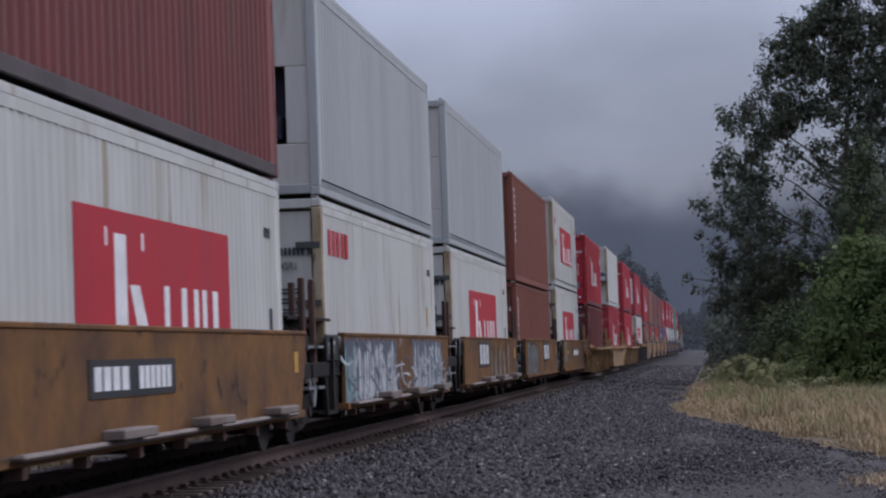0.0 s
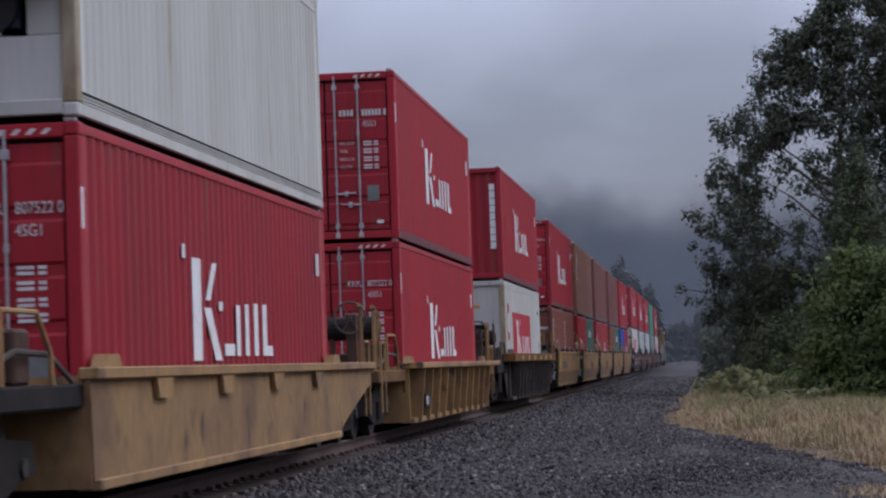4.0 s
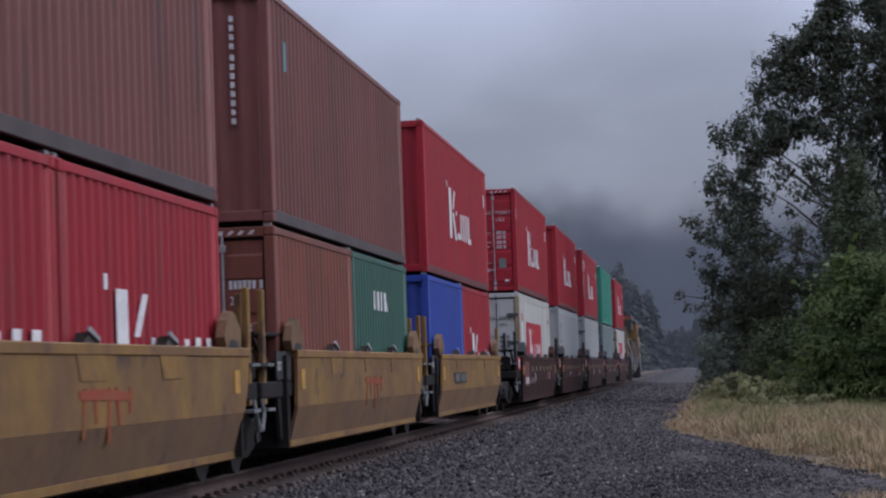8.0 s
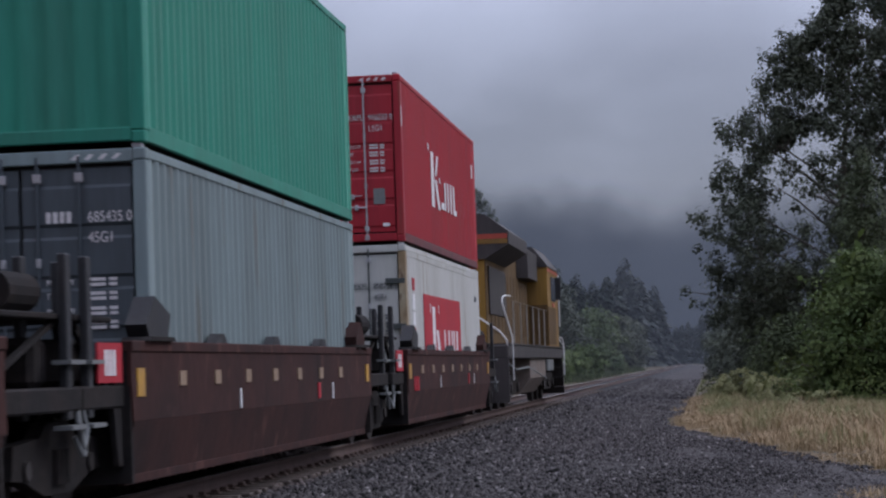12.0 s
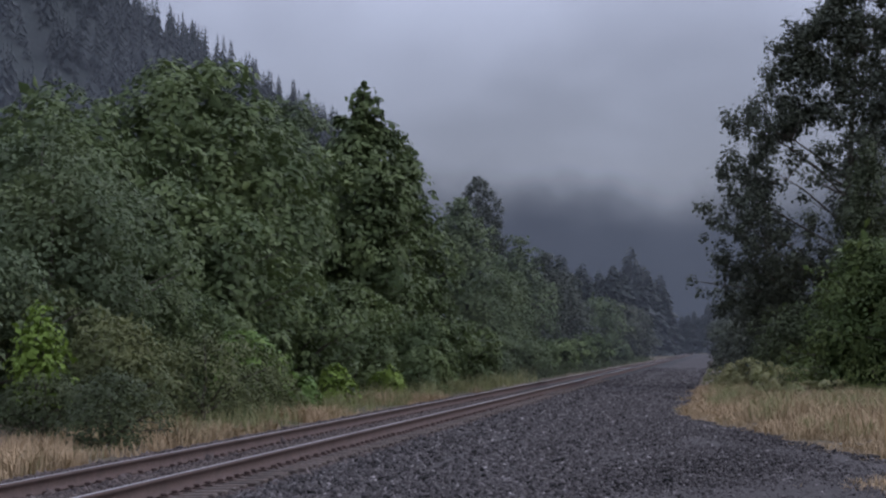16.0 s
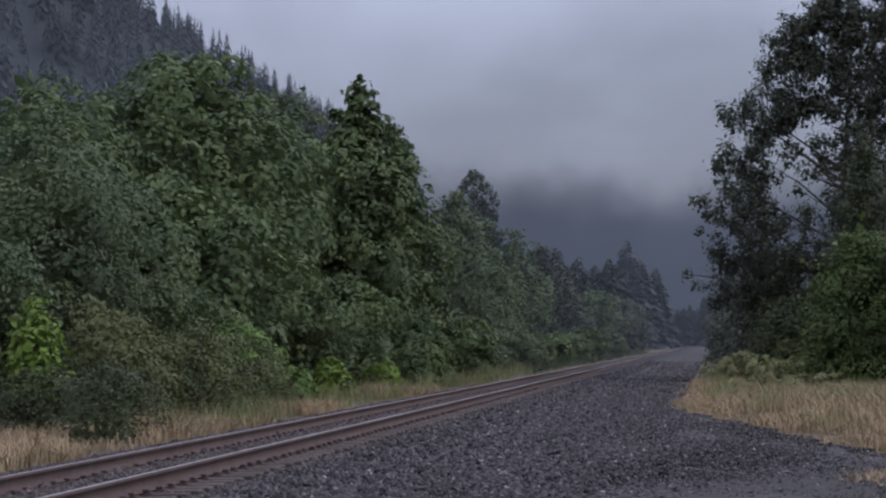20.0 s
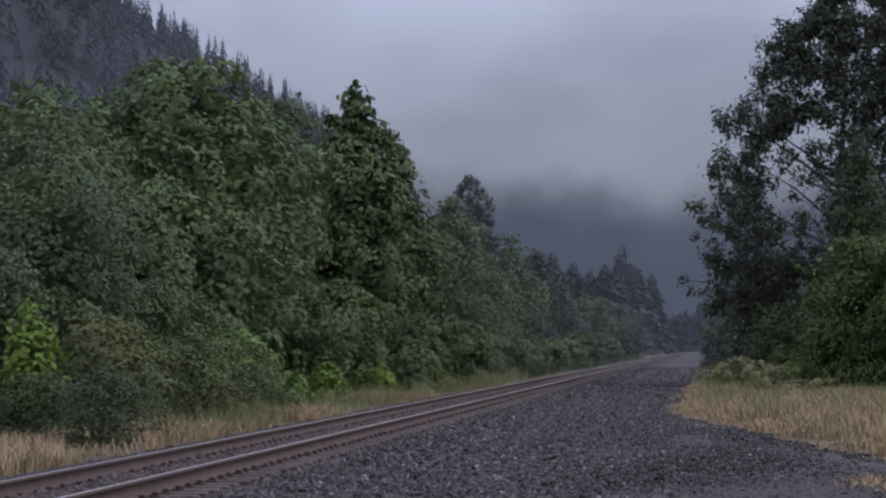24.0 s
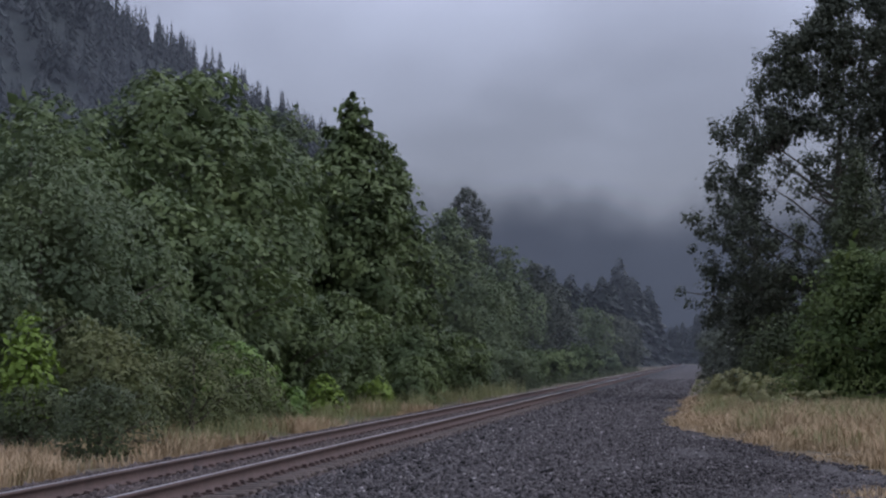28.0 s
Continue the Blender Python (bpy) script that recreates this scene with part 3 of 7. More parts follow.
        for z in (0.5, h - 1.46, h - 0.68, h - 2.2):
            part("hinge", box(w - 0.36, w - 0.02, *span(0, 0.055), z, z + 0.1, 0.01), HINGE_GREY, body, "dark hinge")


OLD_STEEL = surface("dull_grey_steel", (0.17, 0.175, 0.17), 0.6, 0.2, (0.10, 0.10, 0.10), 1.5, 14, 0.6, 0.1, 0.03)
HINGE_GREY = surface("grey_green_hinge", (0.06, 0.066, 0.062), 0.6, 0.1, (0.04, 0.042, 0.04), 1.5, 14, 0.6, 0.1, 0.03)


def machine_end(body, w, h, y, sgn, genset, signs=False):
    """The cooling machine of a refrigerated box: a frame round a dark recess with fan, panel and pipes."""
    a = lambda d0, d1: (min(y + sgn * d0, y + sgn * d1), max(y + sgn * d0, y + sgn * d1))
    for x0, x1, z0, z1 in ((-w + 0.1, w - 0.1, 1.75, h - 0.12), (-w + 0.1, w - 0.1, 0.12, 0.7), (-w + 0.1, -0.78, 0.7, 1.75), (0.78, w - 0.1, 0.7, 1.75)):
        part("end_panel", box(x0, x1, *a(-0.06, 0.0), z0, z1, 0.01), WHITE, body)
    part("recess", box(-0.80, 0.80, *a(-0.5, -0.42), 0.68, 1.77), NAVY, body, "dark recess of the cooling machine")
    for x0, x1, z0, z1, m, d in ((-0.72, -0.05, 0.75, 1.2, BLACK, -0.12), (0.12, 0.7, 0.78, 1.1, NAVY, -0.1), (-0.7, 0.1, 1.28, 1.7, NAVY, -0.1), (0.2, 0.55, 1.38, 1.6, STEEL, -0.05)):
        part("machine_box", box(x0, x1, *a(-0.42, d), z0, z1, 0.015), m, body)
    for k in range(5):
        part("pipe", rod(bmesh.new(), (-0.6 + 0.28 * k, y + sgn * -0.08, 0.72), (-0.5 + 0.26 * k, y + sgn * -0.06, 1.25), 0.018), STEEL, body)
    part("fan_grille", rod(bmesh.new(), (0.45, y - sgn * 0.12, 0.98), (0.45, y - sgn * 0.05, 0.98), 0.24, None, 16), BLACK, body)
    part("badge", rod(bmesh.new(), (-0.36, y, 2.1), (-0.36, y + sgn * 0.006, 2.1), 0.09, None, 16), BLUE, body, "blue oval badge")
    if signs:
        part("warning_triangle", prism([(-0.51, 2.42), (-0.21, 2.42), (-0.36, 2.70)], "y", *a(0.0, 0.005)), YELLOW_STICKER, body, "yellow warning triangle")
        part("orange_strip", box(-0.02, 0.56, *a(0.0, 0.006), 2.18, 2.26), YELLOW_STICKER, body)
        part("owner_plate", box(-0.96, -0.62, *a(0.0, 0.005), 2.05, 2.24), SIGN_RED, body)
        for k in range(7):
            for z in (1.84, 2.8):
                part("bolt", rod(bmesh.new(), (-0.9 + 0.3 * k, y, z), (-0.9 + 0.3 * k, y + sgn * 0.012, z), 0.022, None, 8), OLD_STEEL, body)
    if genset:
        g = part("generator", box(-0.5, 0.55, *a(0.02, 0.42), 1.28, 1.72, 0.05), BLACK, body, "black clip-on generator")
        part("generator_wing", box(0.6, 1.15, *a(0.02, 0.4), 1.12, 1.66, 0.1), NAVY, body)
        part("generator_plate", box(0.72, 1.12, *a(0.4, 0.41), 1.2, 1.42), STEEL, body)
        part("generator_plate", box(-0.2, 0.1, *a(0.42, 0.43), 1.4, 1.56), STEEL, body)


def container(spec, number=None):
    """An intermodal box with its origin under the middle of its floor; its near end is at -y."""
    name, length, h, paint, kind, near, mark, label = spec
    w = 1.219
    ob = thing("shipping_container", label, "container", group="containers on the train")
    L = length / 2
    reefer = kind == "reefer"
    dry = not reefer
    frame_paint = paint
    rail_paint = RAIL_GRIME if paint in (MAROON, BROWN_GREY, TAN) else RAIL_RED if paint in (RED, DULL_RED) else paint
    for s in (1, -1):
        if dry:
            corrugated("side_panel", length - 0.32, 0.16, h - 0.1, 0.278, 0.042, paint, ob, "y", s * (w - 0.006), s)
        else:
            corrugated("side_panel", length - 0.32, 0.22, h - 0.2, 0.232, 0.016, paint, ob, "y", s * (w - 0.002), s)
            part("top_band", box(min(s * w, s * (w - 0.03)), max(s * w, s * (w - 0.03)), -L + 0.16, L - 0.16, h - 0.2, h - 0.1), paint, ob)
            rib = [(s * (w - 0.03), 0.12)] + [(s * (w - (0.0, 0.0, 0.012, 0.012)[k % 4]), 0.12 + 0.0135 * ((k + 1) // 2)) for k in range(13)] + [(s * (w - 0.03), 0.205)]
            part("kick_band", prism(rib, "y", -L + 0.16, L - 0.16), paint, ob)
        part("top_rail", box(min(s * w, s * (w - 0.07)), max(s * w, s * (w - 0.07)), -L + 0.16, L - 0.16, h - 0.1, h - 0.012, 0.008), frame_paint, ob)
        part("bottom_rail", box(min(s * w, s * (w - 0.05)), max(s * w, s * (w - 0.05)), -L + 0.16, L - 0.16, 0.012, 0.16 if dry else 0.118, 0.008), rail_paint, ob)
        for e in (1, -1):
            xs = (min(s * w, s * (w - 0.13)), max(s * w, s * (w - 0.13)))
            ys = (min(e * L, e * (L - 0.16)), max(e * L, e * (L - 0.16)))
            part("corner_post", box(*xs, *ys, 0.118, h - 0.118, 0.012), RUST_WHITE if reefer and paint == WHITE and e < 0 else frame_paint, ob)
            for z in (0.0, h - 0.118):
                part("corner_casting", box(xs[0] - (0.004 if s < 0 else 0), xs[1] + (0.004 if s > 0 else 0), ys[0] - (0.004 if e < 0 else 0), ys[1] + (0.004 if e > 0 else 0), z, z + 0.118, 0.016), frame_paint, ob)
    for sx in (1,):
        for sy in (1, -1):
            part("twist_lock", box(sx * (w - 0.09) - 0.05, sx * (w - 0.09) + 0.05, sy * (L - 0.08) - 0.05, sy * (L - 0.08) + 0.05, h, h + 0.045, 0.01), STEEL, ob)
    part("roof", box(-w + 0.05, w - 0.05, -L + 0.1, L - 0.1, h - 0.06, h - 0.02), frame_paint, ob)
    part("floor", box(-w + 0.05, w - 0.05, -L + 0.1, L - 0.1, 0.06, 0.14), UNDER, ob)
    for e in (1, -1):
        ys = (min(e * L, e * (L - 0.1)), max(e * L, e * (L - 0.1)))
        part("header", box(-w + 0.13, w - 0.13, *ys, h - 0.13, h - 0.005, 0.01), frame_paint, ob)
        part("sill", box(-w + 0.13, w - 0.13, *ys, 0.02, 0.15, 0.01), frame_paint, ob)
        if e < 0 and dry and near == "door":
            for k in range(4):
                x = w - 0.72 + k * 0.13
                part("hazard_dash", prism([(x, h - 0.10), (x + 0.05, h - 0.10), (x + 0.1, h - 0.05), (x + 0.05, h - 0.05)], "y", -L - 0.003, -L + 0.003), STENCIL, ob, "pale height warning dash")
    ends = {"door": ("door", "blank"), "front": ("front", "door"), "unit": ("unit", "door")}[near]
    for e, what in ((-1, ends[0]), (1, ends[1])):
        y = e * (L - 0.05)
        if what == "door":
            code = CODES["r"] if reefer else CODES["22" if length < 7 else "45" if h > 2.7 else "42"]
            end_paint = SLATE if name == "slate" else paint
            door_end(ob, w, h, y, e, end_paint, reefer, code, length, number)
        elif what == "unit":
            machine_end(ob, w, h, y, e, mark == "genset", mark == "field_strip")
        else:
            corrugated("end_panel", 2 * w - 0.26, 0.15, h - 0.13, 0.26, 0.04, paint, ob, "x", y, e)
    # writing on the sides and the near end, as plain shapes
    ink = DARK_LETTER if reefer else LETTER
    if name == "corner_marks":
        for k in range(12):
            part("letter_bar", box(w - 0.485, w - 0.435, -L + 0.008, -L + 0.05, h - 0.42 - k * 0.112 - 0.03 * (k > 3), h - 0.35 - k * 0.112 - 0.03 * (k > 3)), STENCIL, ob, "small upright numbers as plain bars" if k == 0 else "")
    elif near == "front" and name not in ("strip", "bare_end"):
        for k in range(9):
            part("letter_bar", box(-0.06, 0.06, -L + 0.044, -L + 0.05, h - 0.45 - k * 0.17, h - 0.34 - k * 0.17), LETTER, ob, "upright painted number as plain bars" if k == 0 else "")
    if name == "strip":
        for k in range(9):
            part("letter_bar", box(w - 0.31, w - 0.17, -L + 0.04, -L + 0.05, 2.3 - k * 0.19, 2.47 - k * 0.19), LETTER, ob, "white upright strip of lettering as plain bars" if k == 0 else "")
    if dry and mark == "column":
        column(ob, LETTER, -L + 0.45, w, h - 0.39, 7 if paint == TAN else 9, 0.17, 0.11)
    if mark == "short_column":
        column(ob, STENCIL, -L + 0.5, w, h - 0.36, 4, 0.15, 0.085, 0.1)
    if mark in ("red", "red_plate"):
        emblem_red(ob, -L + 3.85, h)
        bars(ob, LETTER, L - 0.75, L - 0.5, h - 0.9, h - 0.6, w - 0.001, 2)
    if mark == "red" and near == "door":
        part("white_dash", box(w - 0.004, w + 0.004, -L + 0.03, -L + 0.10, h - 0.90, h - 0.55), LETTER, ob)
    if mark == "red_plate":
        column(ob, LETTER, -L + 0.06, w, 2.46, 9, 0.19, 0.17, 0.14, "white upright strip of lettering as plain bars")
        bars(ob, LETTER, -L + 0.95, -L + 1.35, h - 0.85, h - 0.45, w - 0.001, 2)
    if mark == "low_red":
        emblem_red(ob, -L + 1.5, h - 0.045)
    if mark == "low_red" and near == "front":
        part("mark_bar", box(w - 0.008, w + 0.003, -L + 0.55, -L + 0.8, h - 0.98, h - 0.7), LETTER, ob)
    if mark in ("field", "field_strip"):
        emblem_field(ob, -L + (2.25 if name == "near" else 3.25), 0.86)
        bars(ob, DARK_LETTER, L - 1.0, L - 0.6, h - 0.72, h - 0.6, w + 0.001, 3)
        bars(ob, DARK_LETTER, L - 0.8, L - 0.6, 1.1, 1.35, w + 0.001, 2)
        part("handling_label", box(w - 0.002, w + 0.004, L - 0.95, L - 0.75, 0.5, 0.85), YELLOW_STICKER, ob, "yellow upright sticker")
    if name == "near" and mark == "field":
        for z0, z1, m in ((2.12, 2.34, SIGN_RED), (1.78, 2.06, LETTER), (1.5, 1.74, LETTER), (1.08, 1.46, SIGN_RED)):
            part("owner_plate", box(w - 0.002, w + 0.003, -L + 0.75, -L + 1.1, z0, z1), m, ob)
    if mark == "field_strip":
        strip = part("owner_plate", box(w - 0.003, w + 0.005, -L + 0.75, -L + 1.15, 1.35, 2.3), SIGN_RED, ob, "small red upright sign")
        part("owner_plate_patch", box(w + 0.005, w + 0.008, -L + 0.8, -L + 1.1, 1.55, 2.05), LETTER, strip)
    if mark == "name":
        bars(ob, SIGN_RED, -L + 0.5, -L + 2.3, h - 0.75, h - 0.4, w + 0.001, 5, label="red lettering as plain bars")
        bars(ob, DARK_LETTER, L - 1.0, L - 0.6, h - 0.72, h - 0.6, w + 0.001, 3)
        part("handling_label", box(w - 0.002, w + 0.004, L - 1.3, L - 1.1, 1.25, 1.6), YELLOW_STICKER, ob)
    if mark == "upright":
        column(ob, DARK_LETTER, -L + 0.75, w + 0.001, h - 0.56, 6, 0.26, 0.19, 0.2, "upright dark lettering as plain bars")
    if mark == "sticker":
        part("sticker", box(w - 0.008, w + 0.002, -L + 1.0, -L + 1.16, h - 0.92, h - 0.55), TEAL, ob, "pale blue upright sticker")
    if mark == "oval":
        for a in range(4):
            part("mark_bar", box(w - 0.008, w + 0.003, -L + 2.07 + a * 0.38, -L + 2.07 + a * 0.38 + (0.2 if a % 2 else 0.14), h - 0.84, h - 0.54), LETTER, ob, "white painted mark as plain bars" if a == 0 else "")
        part("mark_bar", leaning(w + 0.0015, -L + 3.5, h - 0.84, h - 0.6, 0.12, -0.25), LETTER, ob)
    return ob


# name, length, height, paint, kind, near end, mark, label
HI, LO, F40, F20 = 2.896, 2.591, 12.192, 6.058
SPECS = {
    "brown_a": ("", F40, HI, MAROON, "dry", "front", "", "dark maroon corrugated steel container, stacked on another"),
    "brown_d": ("", F40, HI, BROWN, "dry", "front", "column", "rust-brown corrugated container with upright white numbers"),
    "brown_dl": ("", F40, LO, BROWN, "dry", "door", "column", "rust-brown corrugated container standing in a rail well"),
    "brown_k": ("", F40, HI, TAN, "dry", "door", "column", "tan-brown corrugated container with a yellow door notice"),
    "brown_l": ("corner_marks", F40, HI, BROWN_GREY, "dry", "front", "", "plain dark brown corrugated container stacked on small boxes"),
    "brown_m": ("corner_marks", F40, HI, BROWN_GREY, "dry", "front", "sticker", "dark brown corrugated container with a small blue sticker"),
    "red_up": ("", F40, HI, RED, "dry", "door", "red", "bright red corrugated container with white painted shapes"),
    "red_up_a": ("", F40, HI, RED, "dry", "door", "red", "bright red corrugated container with white painted shapes, stacked on short boxes"),
    "red_up_b": ("", F40, HI, RED, "dry", "door", "red", "bright red corrugated container with white shapes on a white box"),
    "red_up_c": ("", F40, HI, RED, "dry", "door", "red", "bright red corrugated container with white shapes beside the locomotive"),
    "red_front": ("", F40, HI, RED, "dry", "front", "red", "bright red corrugated container, blank end forward, white painted shapes"),
    "red_strip": ("strip", F40, HI, RED, "dry", "front", "red", "red corrugated container with a white strip beside its blank end's corner"),
    "red_plate": ("", F40, HI, RED, "dry", "front", "red_plate", "red corrugated container with a white upright strip and painted shapes"),
    "red_low": ("", F40, HI, RED, "dry", "door", "red", "red corrugated container sitting low in a rail well"),
    "dull_low": ("", F40, LO, DULL_RED, "dry", "door", "short_column", "faded dark red container sitting in an ochre rail well"),
    "white_field": ("", F40, HI, WHITE, "reefer", "door", "field", "white refrigerated container with a red painted field"),
    "white_unit_field": ("", F40, HI, WHITE, "reefer", "unit", "field_strip", "white refrigerated container with cooling machine and red field"),
    "white_near": ("near", F40, HI, WHITE, "reefer", "door", "field", "white refrigerated container with a red painted field near its doors"),
    "white_unit_near": ("near", F40, HI, WHITE, "reefer", "unit", "field_strip", "white refrigerated container with cooling machine, red field and strip"),
    "white_name": ("", F40, HI, WHITE, "reefer", "door", "name", "white ribbed refrigerated container with small red lettering"),
    "grey_unit": ("", F40, HI, GREYWHITE, "reefer", "unit", "", "greyish white refrigerated container with dark cooling machine"),
    "white_genset": ("", F40, HI, WHITE, "reefer", "unit", "genset", "white refrigerated container with a black clip-on generator"),
    "white_upright": ("", F40, HI, GREYWHITE, "reefer", "unit", "upright", "white refrigerated container with upright dark lettering"),
    "white_plain": ("", F40, HI, GREYWHITE, "reefer", "door", "", "plain white refrigerated container sitting in a rail well"),
    "green_up": ("bare_end", F40, HI, GREEN, "dry", "front", "", "sea-green corrugated container stacked on a grey box"),
    "grey_low": ("slate", F40, HI, GREY_BLUE, "dry", "door", "", "pale grey-blue corrugated container with dark slate doors"),
    "tan20": ("", F20, LO, BROWN, "dry", "door", "column", "short red-brown corrugated container with upright white numbers"),
    "brown20": ("", F20, LO, BROWN, "dry", "door", "", "short rust-brown corrugated container in a yellow rail well"),
    "red20": ("", F20, LO, RED, "dry", "door", "low_red", "short red corrugated container with white painted shapes"),
    "dullred20": ("", F20, LO, RED, "dry", "front", "low_red", "short faded red container with white painted shapes"),
    "green20": ("", F20, LO, DARK_GREEN, "dry", "front", "oval", "short dark green container with a white painted mark"),
    "blue20": ("corner_marks", F20, LO, BLUE, "dry", "front", "", "short bright blue corrugated container in a yellow rail well"),
}
NUMBERS = {"red_up_a": ("KKFU", "807035 0", 0.72), "red_up_b": ("KKFU", "913348 7", 0.72, "L5G1"), "red_up_c": ("KKFU", "916232 0", 0.78, "L5G1"), "grey_low": ("", "685435 0", 0.68),
           "brown_k": ("", "805474 2", 0.55), "dull_low": ("FSCU", "469850 0", 0.48), "red_low": ("KKFU", "807522 0", 0.76), "red20": ("KKTU", "795313 6", 0.76), "white_near": ("KKFU", "898758 5", 0.76)}
# far end of the upper box along the train, upper box, lower boxes (near first), kind of well
UNITS = [
    (26.85, "brown_a", ("white_field",), "rusty"), (41.97, "grey_unit", ("white_name",), "graffiti"), (56.93, "grey_unit", ("white_field",), "rusty_sign"),
    (71.97, "brown_d", ("brown_dl",), "rusty_graffiti"), (87.23, "white_unit_field", ("white_field",), "rusty_plain"),
    (106.50, "red_up", ("dull_low",), "ribbed"), (125.82, "white_genset", ("red_low",), "slanted"), (145.69, "red_up", ("red_low",), "ribbed"),
    (165.76, "red_strip", ("white_unit_near",), "grimy"), (183.82, "red_up_a", ("tan20", "tan20"), "yellow_number"), (199.30, "brown_k", ("red20", "green20"), "yellow"),
    (214.37, "brown_l", ("dullred20", "red20"), "yellow"), (229.73, "brown_m", ("brown20", "green20"), "yellow"), (245.08, "red_front", ("blue20", "red20"), "yellow_number"),
    (266.08, "red_up_b", ("white_near",), "oxide"), (283.46, "red_front", ("white_upright",), "oxide"), (301.06, "red_plate", ("white_plain",), "oxide"),
    (318.46, "green_up", ("grey_low",), "oxide"), (336.37, "red_up_c", ("white_near",), "oxide"),
]
SPEED = 23.8176
MOVING = []                     # each carried thing and its place in the train: along it, and above the rail
made = {}


def carry(ob, u, z):
    MOVING.append((ob, u, z))
    ob.matrix_basis = LEAN @ pose(0, u, z)
    return ob


def placed(key, u, z):
    if key in made:
        return carry(copy_thing(made[key], Matrix()), u, z)
    made[key] = container(SPECS[key], NUMBERS.get(key))
    return carry(made[key], u, z)


# ---- the train: well cars ----
def truck(parent, y):
    """A bogie under the end of a car."""
    for s in (1, -1):
        bm = prism([(y - 1.25, 0.36), (y - 1.2, 0.62), (y - 0.5, 0.66), (y - 0.3, 0.78), (y + 0.3, 0.78), (y + 0.5, 0.66), (y + 1.2, 0.62), (y + 1.25, 0.36), (y + 0.95, 0.34), (y + 0.4, 0.2), (y - 0.4, 0.2), (y - 0.95, 0.34)], "x", s * 0.93, s * 1.07)
        f = part("side_frame", bm, UNDER, parent)
        for d in (-0.12, 0, 0.12):
            part("spring", rod(bmesh.new(), (s * 1.08, y + d, 0.28), (s * 1.08, y + d, 0.56), 0.05, None, 8), UNDER, f)
        for d in (-0.9, 0.9):
            bm = rod(bmesh.new(), (s * 0.70, y + d, 0.42), (s * 0.83, y + d, 0.42), 0.42, 0.42, 28)
            rod(bm, (s * 0.68, y + d, 0.42), (s * 0.70, y + d, 0.42), 0.445, 0.445, 28)
            rod(bm, (s * 0.83, y + d, 0.42), (s * 1.1, y + d, 0.42), 0.09, 0.08, 12)
            part("wheel", bm, WHEEL, parent)
    part("bolster", box(-0.95, 0.95, y - 0.18, y + 0.18, 0.35, 0.62, 0.03), UNDER, parent)
    for d in (-0.9, 0.9):
        part("axle", rod(bmesh.new(), (-0.7, y + d, 0.42), (0.7, y + d, 0.42), 0.08), UNDER, parent)


CHALK_RED = surface("faded_red_spray", (0.26, 0.06, 0.035), 0.8, 0, (0.2, 0.09, 0.03), 3, 14, 0.8, 0.2, 0)
RUST_POST = surface("rust_brown_steel", (0.075, 0.042, 0.032), 0.8, 0, (0.04, 0.026, 0.022), 1.5, 14, 0.7, 0.2, 0.05, STREAK)
PALE_REFLECTOR = surface("dusty_reflector", (0.25, 0.17, 0.11), 0.6, 0, (0.17, 0.12, 0.08), 3, 20, 0.5, 0.1, 0)
STYLES = {
    # paint, the side's ends (near top, near foot, far top, far foot), top, bottom, reach to the couplings, label
    "rusty": (RUST_AND_SHADE_YELLOW, (-5.42, -5.5, 6.75, 6.35), 1.44, 0.42, 7.55, "rusty yellow articulated well car with a dark lettered panel"),
    "rusty_plain": (RUST_AND_SHADE_YELLOW, (-5.42, -5.5, 6.75, 6.4), 1.44, 0.40, 7.55, "rusty yellow well car with a small dark lettered panel"),
    "rusty_sign": (RUST_AND_SHADE_YELLOW, (-5.42, -5.5, 6.75, 6.35), 1.44, 0.42, 7.55, "rusty yellow well car streaked with paint beside a dark sign"),
    "rusty_graffiti": (RUST_AND_SHADE_YELLOW, (-5.42, -5.5, 6.75, 6.35), 1.44, 0.42, 7.55, "rusty yellow well car with grey block graffiti"),
    "graffiti": (RUST_AND_SHADE_YELLOW, (-5.42, -5.5, 6.75, 6.35), 1.44, 0.42, 7.55, "rusty well car covered with white and teal sprayed shapes"),
    "ribbed": (OLD_YELLOW, (-6.45, -6.35, 8.0, 6.7), 1.16, 0.16, 9.6, "weathered ochre well car with upright side ribs"),
    "slanted": (OLD_YELLOW, (-6.5, -6.4, 9.0, 5.9), 1.18, 0.2, 9.6, "weathered ochre well car with smooth slanted sides"),
    "grimy": (GRIMY, (-7.8, -6.8, 7.4, 6.2), 1.34, 0.17, 9.6, "grimy ribbed well car with a rust-brown top rail"),
    "yellow": (YELLOW, (-5.6, -5.66, 6.8, 6.4), 1.43, 0.26, 7.6, "yellow articulated well car with smooth dirty sides"),
    "oxide": (OXIDE, (-7.4, -7.35, 6.5, 6.4), 1.43, 0.2, 8.75, "dark oxide-brown articulated well car with amber reflectors"),
}
rng = random.Random(7)


